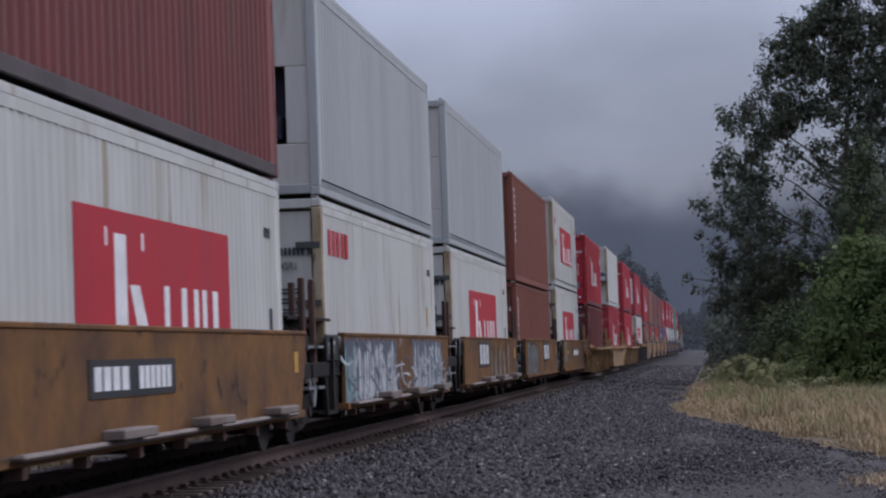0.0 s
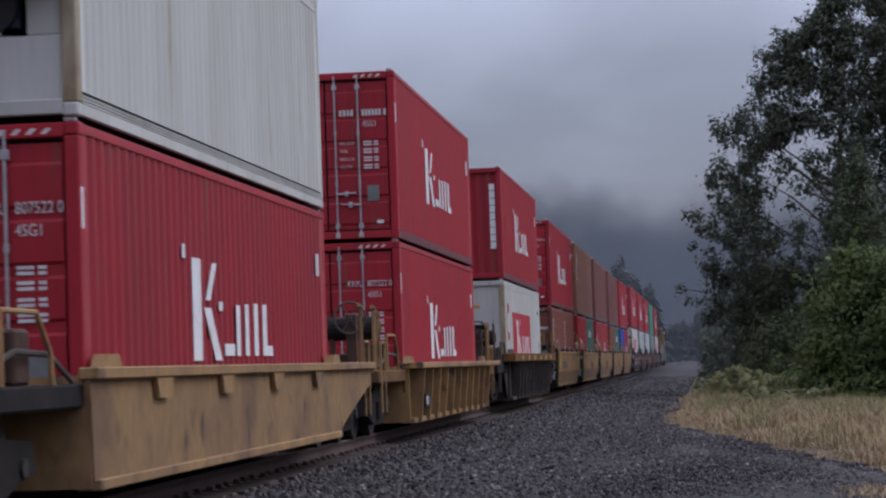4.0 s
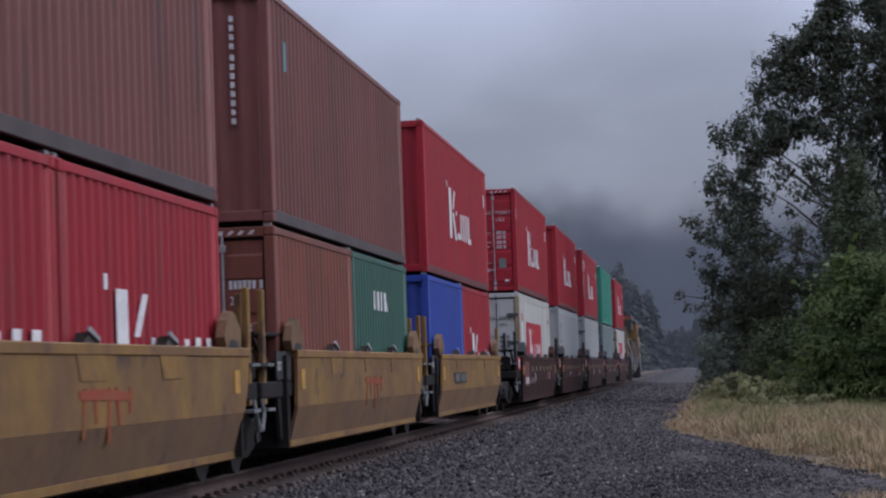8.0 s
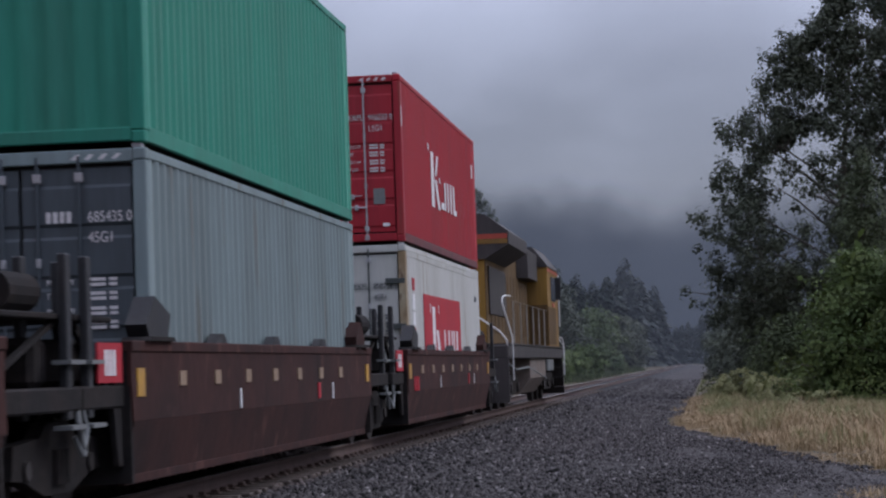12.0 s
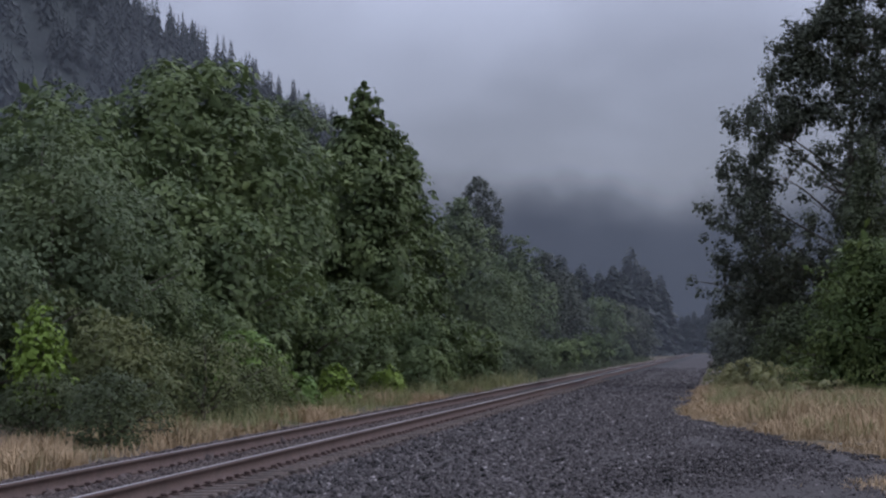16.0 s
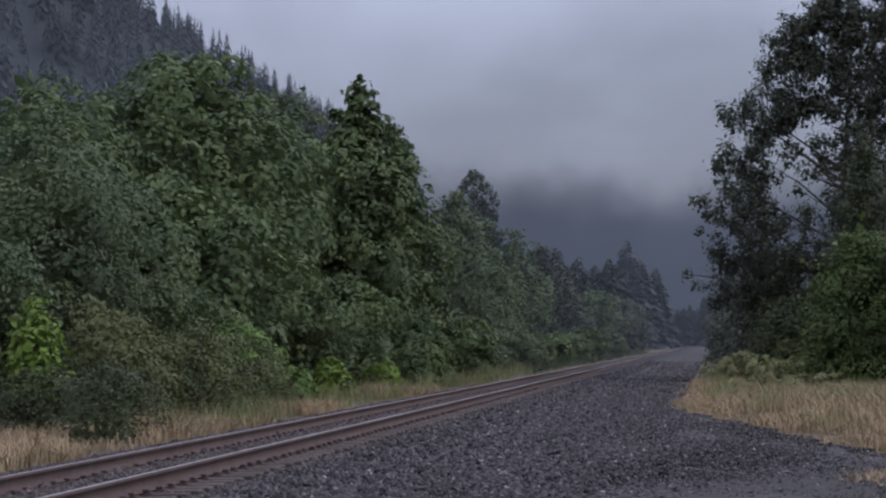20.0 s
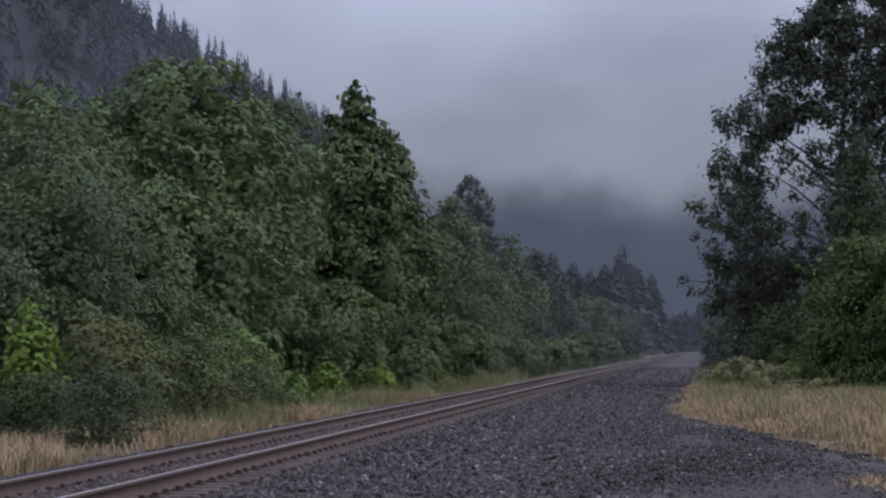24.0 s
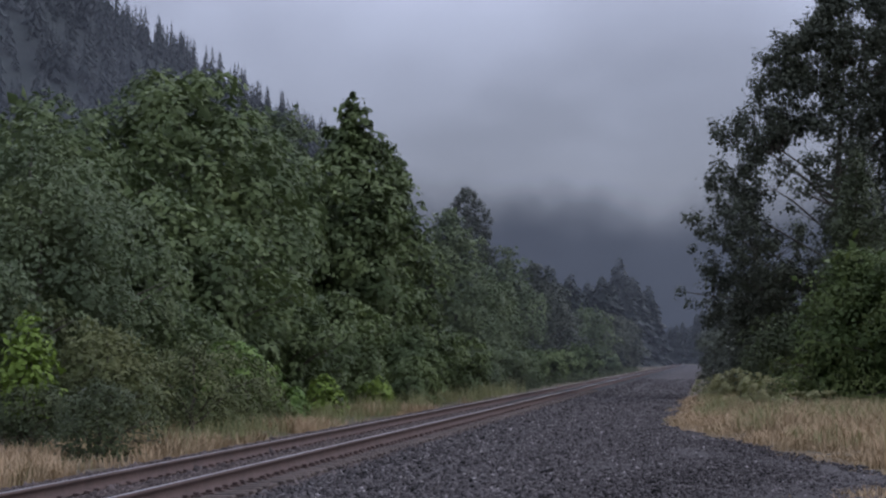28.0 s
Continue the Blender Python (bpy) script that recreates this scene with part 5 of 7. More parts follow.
        if style in ("ribbed", "slanted", "grimy"):
            bm = rod(bmesh.new(), (0, e * hang, 0.88), (0, e * (hang + 0.35), 0.88), 0.12)
            part("coupler", bm, UNDER, ob)
            part("ladder", bent_rod([(1.3, e * (hang - 0.3), 0.4), (1.3, e * (hang - 0.3), 1.5), (1.3, e * (hang - 0.75), 1.5), (1.3, e * (hang - 0.75), 0.4)], 0.02), paint, ob)
            if e < 0:
                tank = part("air_tank", rod(bmesh.new(), (0.2, -hang + 1.3, 1.75), (1.1, -hang + 1.3, 1.75), 0.19, None, 16), UNDER, ob, "sooty air tank on the end platform")
                part("tank_cap", rod(bmesh.new(), (1.1, -hang + 1.3, 1.75), (1.17, -hang + 1.3, 1.75), 0.185, 0.11, 16), RUST_AND_SHADE_YELLOW, tank, "rusty yellow tank end")
                for x, z0, z1 in ((1.05, 1.06, 1.5), (0.55, 1.06, 1.36)):
                    part("valve_box", box(x - 0.16, x + 0.12, -hang + 1.75, -hang + 2.15, z0, z1, 0.03), RUST_POST, ob)
                part("brake_pipe", bent_rod([(1.22, -hang + 0.5, 1.1), (1.24, -hang + 1.5, 1.32), (1.24, -hang + 2.4, 1.3), (1.28, -hang + 2.9, 1.08)], 0.025), GRIMY, ob)
                part("platform_rail", bent_rod([(1.3, -hang + 1.0, 1.06), (1.3, -hang + 1.0, 1.62), (1.3, -hang + 1.9, 1.62), (1.3, -hang + 2.25, 1.3), (1.3, -hang + 2.3, 1.06)], 0.022), paint, ob, "bent platform handrail")
                for x in (0.35, 0.92):
                    part("tank_saddle", box(x, x + 0.06, -hang + 1.2, -hang + 1.4, 1.06, 1.62), RUST_POST, ob)
                wheel = part("brake_wheel", ring((0.8, -hang + 0.5, 1.9), 0.25, 0.018), GRIMY, ob)
                for a in range(3):
                    c, z = 0.25 * math.cos(a * math.pi / 3), 0.25 * math.sin(a * math.pi / 3)
                    part("spoke", rod(bmesh.new(), (0.8 - c, -hang + 0.5, 1.9 - z), (0.8 + c, -hang + 0.5, 1.9 + z), 0.012, None, 6), GRIMY, wheel)
                part("brake_stand", box(0.72, 0.88, -hang + 0.55, -hang + 0.75, 1.06, 1.95), RUST_POST, ob)
    return ob


SPRAY_WHITE = surface("white_spray", (0.42, 0.43, 0.43), 0.7, 0, (0.25, 0.26, 0.27), 3, 12, 0.6, 0.15, 0)
SPRAY_BLUE = surface("pale_blue_spray", (0.20, 0.28, 0.32), 0.7, 0, (0.14, 0.18, 0.2), 3, 12, 0.6, 0.15, 0)
SPRAY_DARK = surface("dark_blue_spray", (0.06, 0.065, 0.085), 0.7, 0, (0.10, 0.11, 0.13), 3, 12, 0.6, 0.15, 0)
OLD_SPRAY = surface("weathered_grey_spray", (0.115, 0.122, 0.122), 0.75, 0, (0.075, 0.072, 0.066), 2.2, 12, 0.8, 0.2, 0.05, STREAK)
TEAL = surface("teal_spray", (0.12, 0.26, 0.26), 0.7, 0, None, 2, 12, 0.5, 0.15, 0)
TEAL_DULL = surface("dull_teal_spray", (0.12, 0.17, 0.13), 0.7, 0, None, 2, 12, 0.5, 0.15, 0)
GREY_SPRAY = surface("grey_spray", (0.24, 0.25, 0.25), 0.7, 0, None, 2, 12, 0.5, 0.15, 0)

FLOOR = 0.365
sets = {"rusty", "rusty_plain", "rusty_sign", "rusty_graffiti", "graffiti", "yellow", "yellow_number", "oxide"}
car_made = {}
for i, (far, upper, lower, style) in enumerate(UNITS):
    mid = far - F40 / 2
    first = style not in sets or i == 0 or UNITS[i - 1][3] not in sets or (style == "oxide") != (UNITS[i - 1][3] == "oxide")
    key = (style, first, i == len(UNITS) - 1)
    if key in car_made:
        carry(copy_thing(car_made[key], Matrix()), mid, 0.0)
    else:
        car_made[key] = carry(well_car(style, first, i == len(UNITS) - 1), mid, 0.0)
    if len(lower) == 2:
        placed(lower[0], mid - 3.067, FLOOR)
        placed(lower[1], mid + 3.067, FLOOR)
    else:
        placed(lower[0], mid, FLOOR)
    placed(upper, mid, FLOOR + SPECS[lower[0]][2] + 0.045)


# ---- the train: the pushing locomotive, its long hood towards the boxes ----
def locomotive():
    ob = thing("locomotive", "yellow and grey diesel locomotive with white handrails, pushing", "locomotive")
    L = 11.15                       # half length; -y is the hood end
    part("frame", box(-1.5, 1.5, -L + 0.6, L - 1.35, 1.28, 1.62, 0.03), LOCO_GREY, ob, "dark grey frame")
    part("walkway", box(-1.52, 1.52, -L + 0.9, L - 1.4, 1.62, 1.66), LOCO_GREY, ob)
    hood = part("hood", prism([(-0.92, 1.66), (0.92, 1.66), (0.92, 4.2), (0.62, 4.62), (-0.62, 4.62), (-0.92, 4.2)], "y", -L + 1.5, 2.95), LOCO_SOOT, ob, "sooty long hood")
    for s in (1, -1):
        for k in range(12):
            y = -L + 2.6 + k * 0.94
            part("hood_door", box(min(s * 0.92, s * 0.945), max(s * 0.92, s * 0.945), y, y + 0.82, 1.95, 3.55, 0.01), LOCO_SOOT, hood)
    part("radiator", prism([(-0.93, 3.75), (-1.53, 4.1), (-1.53, 4.42), (-0.95, 4.86), (0.95, 4.86), (1.53, 4.42), (1.53, 4.1), (0.93, 3.75)], "y", -L + 1.4, -L + 6.9), LOCO_GREY, hood, "dark flared radiator cowl")
    part("radiator_stripe", box(-1.5, 1.5, -L + 1.385, -L + 1.4, 4.24, 4.36), LOCO_RED, hood, "red stripe across the cowl's end")
    part("radiator_stripe", box(-1.5, 1.5, -L + 1.385, -L + 1.4, 4.12, 4.235), LOCO_YELLOW, hood, "yellow stripe across the cowl's end")
    part("hood_end", box(-0.9, 0.9, -L + 1.48, -L + 1.5, 1.7, 3.8), LOCO_YELLOW, hood, "yellow end of the hood")
    for k in range(3):
        part("radiator_fan", rod(bmesh.new(), (0, -L + 2.4 + k * 1.7, 4.86), (0, -L + 2.4 + k * 1.7, 4.93), 0.7, None, 20), BLACK, hood)
    part("roof", prism([(-0.75, 4.5), (0.75, 4.5), (0.55, 4.72), (-0.55, 4.72)], "y", -L + 6.95, 2.9), LOCO_GREY, hood)
    part("exhaust", box(-0.4, 0.4, -2.6, -1.4, 4.72, 4.95, 0.04), BLACK, hood)
    part("air_filter_box", prism([(-1.25, 3.6), (-1.25, 4.4), (-0.7, 4.78), (0.7, 4.78), (1.25, 4.4), (1.25, 3.6)], "y", -0.6, 2.9), LOCO_GREY, hood)
    for s in (1, -1):
        part("grille", box(min(s * 0.93, s * 0.97), max(s * 0.93, s * 0.97), -L + 2.0, -L + 6.4, 2.4, 3.6, 0.01), LOCO_GREY, hood, "dark louvred grille")
    cab = part("cab", prism([(-1.53, 1.66), (1.53, 1.66), (1.53, 4.05), (1.1, 4.62), (-1.1, 4.62), (-1.53, 4.05)], "y", 3.0, 7.5), LOCO_YELLOW, ob, "yellow driver's cab")
    part("cab_roof", prism([(-1.54, 4.04), (1.54, 4.04), (1.54, 4.1), (1.12, 4.66), (-1.12, 4.66), (-1.54, 4.1)], "y", 2.96, 7.65), LOCO_GREY, cab)
    for s in (1, -1):
        part("cab_lower_panel", box(min(s * 1.53, s * 1.54), max(s * 1.53, s * 1.54), 3.02, 6.4, 1.7, 2.85), LOCO_SOOT, cab, "grimed lower cab side")
        part("cab_trim", box(min(s * 1.53, s * 1.543), max(s * 1.53, s * 1.543), 3.02, 7.4, 3.93, 4.0), LOCO_RED, cab)
        part("cab_lower_panel", box(min(s * 0.96, s * 1.52), max(s * 0.96, s * 1.52), 2.985, 3.0, 1.7, 2.9), LOCO_SOOT, cab)
        for y in (4.4, 5.5):
            part("cab_window", box(min(s * 1.53, s * 1.545), max(s * 1.53, s * 1.545), y, y + 0.85, 3.05, 3.8, 0.01), GLASS, cab, "dark cab window")
        part("mirror", box(min(s * 1.6, s * 1.78), max(s * 1.6, s * 1.78), 5.28, 5.36, 3.1, 3.8, 0.01), BLACK, cab)
        part("cab_grab_rail", rod(bmesh.new(), (s * 1.58, 7.3, 2.3), (s * 1.58, 7.3, 4.0), 0.022, None, 6), RAILING, cab)
        part("cab_number", box(min(s * 1.53, s * 1.54), max(s * 1.53, s * 1.54), 5.0, 5.8, 2.88, 3.0), LOCO_RED, cab, "number patch as a plain bar")
    for s in (1, -1):
        part("windscreen", box(min(s * 0.25, s * 1.1), max(s * 0.25, s * 1.1), 7.5, 7.515, 3.2, 3.95), GLASS, cab)
    part("nose", prism([(7.5, 1.66), (9.7, 1.66), (9.6, 2.9), (9.2, 3.1), (7.5, 3.15)], "x", -0.85, 0.85), LOCO_YELLOW, ob, "yellow short nose")
    part("fuel_tank", prism([(-1.4, 1.28), (1.4, 1.28), (1.4, 0.75), (1.05, 0.32), (-1.05, 0.32), (-1.4, 0.75)], "y", -2.9, 2.9), WORN_STEP, ob, "dusty grey fuel tank")
    part("battery_box", box(1.2, 1.46, 3.2, 5.6, 0.9, 1.27, 0.03), OLD_STEEL, ob, "dusty grey equipment box")
    part("battery_box", box(1.1, 1.4, -2.4, -0.6, 0.8, 1.25, 0.04), OLD_STEEL, ob)
    part("brake_pipe", bent_rod([(1.35, -L + 1.6, 1.2), (1.38, -L + 4, 1.0), (1.38, -3.2, 1.05), (1.4, 3.0, 0.7)], 0.03), OLD_STEEL, ob)
    for e in (1, -1):
        y0 = e * (L - 0.6)
        if e < 0:
            part("pilot", prism([(-1.5, 0.22), (1.5, 0.22), (1.5, 1.3), (-1.5, 1.3)], "y", y0, y0 - e * 0.12), LOCO_GREY, ob)
        else:
            part("pilot_plough", prism([(9.75, 1.3), (9.9, 1.3), (10.1, 0.8), (10.55, 0.14), (10.4, 0.14), (9.95, 0.7)], "x", -1.45, 1.45), LOCO_GREY, ob, "dark grey snow plough")
        part("coupler", box(-0.2, 0.2, min(y0 - e * 0.6, y0 + e * 0.7), max(y0 - e * 0.6, y0 + e * 0.7), 0.7, 1.0, 0.04), UNDER, ob)
        for s in (1, -1):
            for k in range(4):
                part("step", box(min(s * 1.2, s * 1.52), max(s * 1.2, s * 1.52), min(y0 - e * 0.5 - (0.7 if e > 0 else 0), y0 - e * 0.12 - (0.7 if e > 0 else 0)), max(y0 - e * 0.5 - (0.7 if e > 0 else 0), y0 - e * 0.12 - (0.7 if e > 0 else 0)), 0.34 + 0.32 * k, 0.38 + 0.32 * k), LOCO_GREY, ob)
            part("handrail", bent_rod([(s * 1.53, y0 - e * 0.95, 0.75), (s * 1.53, y0 - e * 0.95, 1.8), *([(s * 1.34, y0 - e * 0.6, 2.62), (s * 1.33, y0 - e * 0.62, 2.76), (s * 1.38, y0 - e * 0.75, 2.83), (s * 1.46, y0 - e * 1.5, 2.84)] if e < 0 else [(s * 1.5, y0 - 1.15, 1.95), (s * 1.4, y0 - 1.5, 2.0)])], 0.021), RAILING, ob, "white handrail")
            ye = y0 - e * 0.05 + (0.14 if e > 0 else 0)
            part("end_handrail", bent_rod([(s * 1.2, ye - e * 0.45, 1.1), (s * 1.47, ye, 1.16), (s * 1.47, ye, 1.72), (s * 1.3, ye, 1.95), (s * 0.45, ye, 2.55), (s * 0.4, ye, 2.75), (s * 0.15, ye, 2.78)], 0.021), RAILING, ob, "white handrail across the end")
        yt = e * 6.6
        for s in (1, -1):
            part("side_frame", prism([(yt - 2.6, 0.5), (yt - 2.5, 0.85), (yt + 2.5, 0.85), (yt + 2.6, 0.5), (yt + 1.2, 0.34), (yt - 1.2, 0.34)], "x", s * 0.98, s * 1.16), UNDER, ob)
            for d in (-1.95, 0, 1.95):
                bm = rod(bmesh.new(), (s * 0.7, yt + d, 0.53), (s * 0.84, yt + d, 0.53), 0.53, None, 28)
                rod(bm, (s * 0.84, yt + d, 0.53), (s * 1.22, yt + d, 0.53), 0.13, None, 12)
                part("wheel", bm, WHEEL, ob)
    for s in (1, -1):
        pts = [(s * 1.48, -L + 2.6 + k * 2.1, 1.66) for k in range(6)]
        for q in pts:
            part("stanchion", rod(bmesh.new(), q, (q[0], q[1], 2.72), 0.02, None, 6), OLD_RAILING, ob)
        part("side_handrail", rod(bmesh.new(), (s * 1.48, -L + 2.6, 2.72), (s * 1.48, 2.9, 2.72), 0.016, None, 6), LOCO_DIRTY, ob)
    return ob


LOCO_MID = 350.75
carry(locomotive(), LOCO_MID, 0.0)


# ---- plants ----
def leaf_cloud(name, centres, normals, size, material, parent, gen, wide=0.62, label=""):
    """Many small folded leaves, each with its own place, facing and size, as one crown."""
    n = len(centres)
    nn = normals / (np.linalg.norm(normals, axis=1, keepdims=True) + 1e-9)
    a = gen.normal(size=(n, 3))
    a -= (a * nn).sum(1, keepdims=True) * nn
    a /= np.linalg.norm(a, axis=1, keepdims=True) + 1e-9
    b = np.cross(nn, a)
    s = (size * gen.uniform(0.6, 1.35, (n, 1)))
    v = np.empty((n, 4, 3))
    v[:, 0] = centres - a * s * 0.5
    v[:, 1] = centres + b * s * wide * 0.5 + nn * s * 0.09
    v[:, 2] = centres + a * s * 0.55 - nn * s * 0.06
    v[:, 3] = centres - b * s * wide * 0.5 + nn * s * 0.09
    i = np.arange(n)[:, None] * 4
    f = np.concatenate([i + np.array([[0, 1, 2]]), i + np.array([[0, 2, 3]])])
    return raw(name, v.reshape(-1, 3), f, material, parent, label)


def tubes(name, lines, material, parent, seg=6, label=""):
    """Tapered limbs: each line is a list of (point, radius)."""
    v, f = [], []
    for line in lines:
        base = len(v)
        for k, (p, r) in enumerate(line):
            p = np.array(p)
            d = np.array(line[min(k + 1, len(line) - 1)][0]) - np.array(line[max(k - 1, 0)][0])
            d = d / (np.linalg.norm(d) + 1e-9)
            u = np.cross(d, (0.3, 0.9, 0.2))
            u /= np.linalg.norm(u) + 1e-9
            w = np.cross(d, u)
            for j in range(seg):
                t = 2 * math.pi * j / seg
                v.append(p + (u * math.cos(t) + w * math.sin(t)) * r)
        for k in range(len(line) - 1):
            for j in range(seg):
                a, b = base + k * seg + j, base + k * seg + (j + 1) % seg
                f.append((a, b, b + seg, a + seg))
    return raw(name, v, f, material, parent, label, smooth=True)


def broadleaf(name, label, x, y, height, radius, seed, leaf, bark=BARK, clumps=90, leaves=60, clump_r=0.55, leaf_size=0.16,
              low=0.08, shape=None, west=None, gaps=0.0, lean=(0, 0), category="tree", squash=0.55, ball=False, leader=0, limbs=12,
              twigs=0, open_at=None, depth=1.0, apart=1.3, stout=1.0):
    """A tree or bush: a tapered trunk, limbs out to leaf sprays inside an uneven outline.
    Sprays are flat domes that lean outwards, or tufts where ball is set; west is the outline of a lopsided crown's other side."""
    gen = np.random.default_rng(seed)
    ob = thing(name, label, category, pose(x, y, ground_z(x, y) - 0.05))
    shape = shape or [(0, 0.55), (0.25, 0.95), (0.5, 1.0), (0.75, 0.72), (0.92, 0.35), (1.0, 0.08)]
    vs, rs = [s[0] for s in shape], [s[1] for s in shape]
    wv, wr = ([s[0] for s in west], [s[1] for s in west]) if west else (vs, rs)
    wob = gen.uniform(0, 6.28, 6)
    C, R, tries = [], [], 0
    while len(C) < clumps and tries < 40 * clumps:
        tries += 1
        v = gen.uniform(0, 0.86 if leader else 1.0) ** 0.9
        t = gen.uniform(0, 6.283)
        side = 0.5 - 0.5 * math.cos(t)
        reach = float(np.interp(v, vs, rs)) * (1 - side) + float(np.interp(v, wv, wr)) * side
        edge = reach * radius * (1 + 0.16 * math.sin(3 * t + wob[0] + 5 * v) + 0.12 * math.sin(5 * t + wob[1] - 9 * v) + 0.1 * math.sin(23 * v + wob[2] + 2 * t))
        if gen.uniform() > 0.25 + reach:
            continue
        swell = noise.noise((1.5 * math.cos(t) * radius ** 0.5 + seed, 1.5 * math.sin(t) * radius ** 0.5, 0.62 * height * v))
        if not ball:                        # the crown billows, with hollows between its boughs
            edge *= 1 + 0.3 * swell
            if swell < -0.2:
                edge *= 0.72
        outer = gen.uniform() < 0.84
        q = edge * (math.sqrt(gen.uniform(0.25 if gaps else 0.3, 1.0)) if ball else gen.uniform(0.86, 1.04) if outer else gen.uniform(0.4, 0.75))
        h = height * (low + (1 - low) * v)
        p = (q * math.cos(t) + lean[0] * v, depth * q * math.sin(t) + lean[1] * v, h - 0.4 * clump_r)
        if open_at:                         # a thin stretch in the crown, where bare branches show
            ox, oz, rx, rz, keep = open_at
            if noise.noise((p[0] * 1.5, p[2] * 1.5, seed)) < -0.18 and gen.uniform() < 0.75:
                continue
            if ((p[0] - ox) / rx) ** 2 + ((p[2] - oz) / rz) ** 2 < 1 and gen.uniform() > keep:
                continue
        if not ball and outer and C:        # outer sprays stand apart, with shade between them
            near = np.array(C) - np.array(p)
            if float((near * near * np.array([1, 1, 2.2])).sum(1).min()) < (apart * clump_r) ** 2:
                continue
        C.append(p)
        R.append(clump_r * gen.uniform(0.6, 1.35) * float(np.interp(v, [0.7, 1.0], [1.0, 0.45 if leader else 0.75])))
    body_clumps, few = len(C), []
    for k in range(leader):                 # the pointed top
        for j in range(1 + k // 2):
            C.append((lean[0] + gen.normal() * 0.06 * (k + 1), lean[1] + gen.normal() * 0.06 * (k + 1), height * (1.0 - 0.017 * k) - 0.1 + gen.normal() * 0.06))
            R.append(0.15 + 0.03 * k)
            few.append(14 + 7 * k)
    C, R = np.array(C), np.array(R)
    clumps = len(C)
    each = (leaves * np.clip((R / clump_r) ** 1.6, 0.2, 1.9)).astype(int)
    each[body_clumps:] = few
    n = int(each.sum())
    which = np.repeat(np.arange(clumps), each)
    Rw = R[which][:, None]
    if ball:
        d = gen.normal(size=(n, 3))
        d /= np.linalg.norm(d, axis=1, keepdims=True)
        rad = Rw * gen.uniform(0.35, 1.08, (n, 1)) * (1 + 0.25 * np.sin(d[:, :1] * 7 + which[:, None]))
        pos = C[which] + d * rad * np.array([[1, 1, squash]])
        nor = d * 0.7 + np.array([[0, 0, 0.5]]) + gen.normal(size=(n, 3)) * 0.3
    else:
        ax = np.stack([C[:, 0] - lean[0], C[:, 1] - lean[1], np.zeros(clumps)], 1) / (radius + 0.01) * 0.75 + np.array([[0, 0, 1.0]]) + gen.normal(size=(clumps, 3)) * 0.16
        ax /= np.linalg.norm(ax, axis=1, keepdims=True)
        e1 = np.cross(ax, np.array([[0.3, 1.0, 0.1]]))
        e1 /= np.linalg.norm(e1, axis=1, keepdims=True)
        e2 = np.cross(ax, e1)
        ph, r = gen.uniform(0, 6.283, (n, 1)), np.sqrt(gen.uniform(0, 1, (n, 1)))
        out = e1[which] * np.cos(ph) + e2[which] * np.sin(ph)
        lobes = 1 + 0.3 * np.sin(3 * ph + which[:, None]) + 0.15 * np.sin(7 * ph + 2.1 * which[:, None])
        pos = C[which] + out * r * Rw * lobes + ax[which] * Rw * squash * (1 - r ** 2) + gen.normal(size=(n, 3)) * Rw * 0.08
        pos[:, 2:] -= 0.22 * Rw * r ** 3
        nor = ax[which] + out * r * 0.95 + gen.normal(size=(n, 3)) * 0.2
        inner = gen.uniform(size=n) < 0.12                  # leaves that fill the shade under the spray
        pos[inner] -= ax[which][inner] * Rw[inner] * gen.uniform(0.2, 0.9, (int(inner.sum()), 1))
        if height > 2.4:                    # large leaves added in the crown's heart block light, so hollows go dark
            keep = gen.uniform(size=clumps) < 0.85
            heart = np.repeat(C[keep], 7, axis=0)
            heart = heart * np.where(np.arange(3) < 2, gen.uniform(0.45, 0.8, (len(heart), 1)), 0.97) + gen.normal(size=heart.shape) * clump_r * 0.5
            pos = np.concatenate([pos, heart])
            nor = np.concatenate([nor, gen.normal(size=heart.shape) + np.array([[0, 0, 0.6]])])
            size = np.concatenate([np.full(n, leaf_size), np.full(len(heart), max(leaf_size * 1.3, clump_r * 0.55))])[:, None]
        else:
            size = leaf_size
    leaf_cloud("crown", pos, nor, leaf_size if ball else size, leaf, ob, gen)
    lx, ly = lean
    trunk = [((0, 0, 0), 0.014 * height + 0.03)] + [((lx * k / 6 + gen.normal() * 0.05, ly * k / 6 + gen.normal() * 0.05, height * (0.97 if leader else 0.9) * k / 6), (0.012 * height + 0.02) * (1 - 0.82 * k / 6)) for k in range(1, 7)]
    tubes("trunk", [trunk], bark, ob, 8, "tapered trunk")

    def branch(c):
        e = C[c]
        far = math.hypot(e[0], e[1])
        z0 = max(0.12 * height, e[2] - 0.55 * far - 0.3)
        b = np.array((lx * z0 / height, ly * z0 / height, z0))
        m = b * 0.45 + e * 0.55 + np.array((0, 0, 0.08 * far)) + gen.normal(size=3) * 0.12
        k = b * 0.75 + m * 0.25 + gen.normal(size=3) * 0.08
        return [(b, (0.006 * height + 0.01) * stout), (k, (0.005 * height + 0.009) * stout), (m, (0.0035 * height + 0.008) * stout), (e, 0.008)]

    order = np.argsort(-np.hypot(C[:, 0], C[:, 1]))
    step = max(1, (clumps // 3) // max(1, limbs)) if twigs else 1
    made_limbs = [branch(c) for c in order[: limbs * step: step]]
    for line in made_limbs:
        tubes("limb", [line], bark, ob, 5)
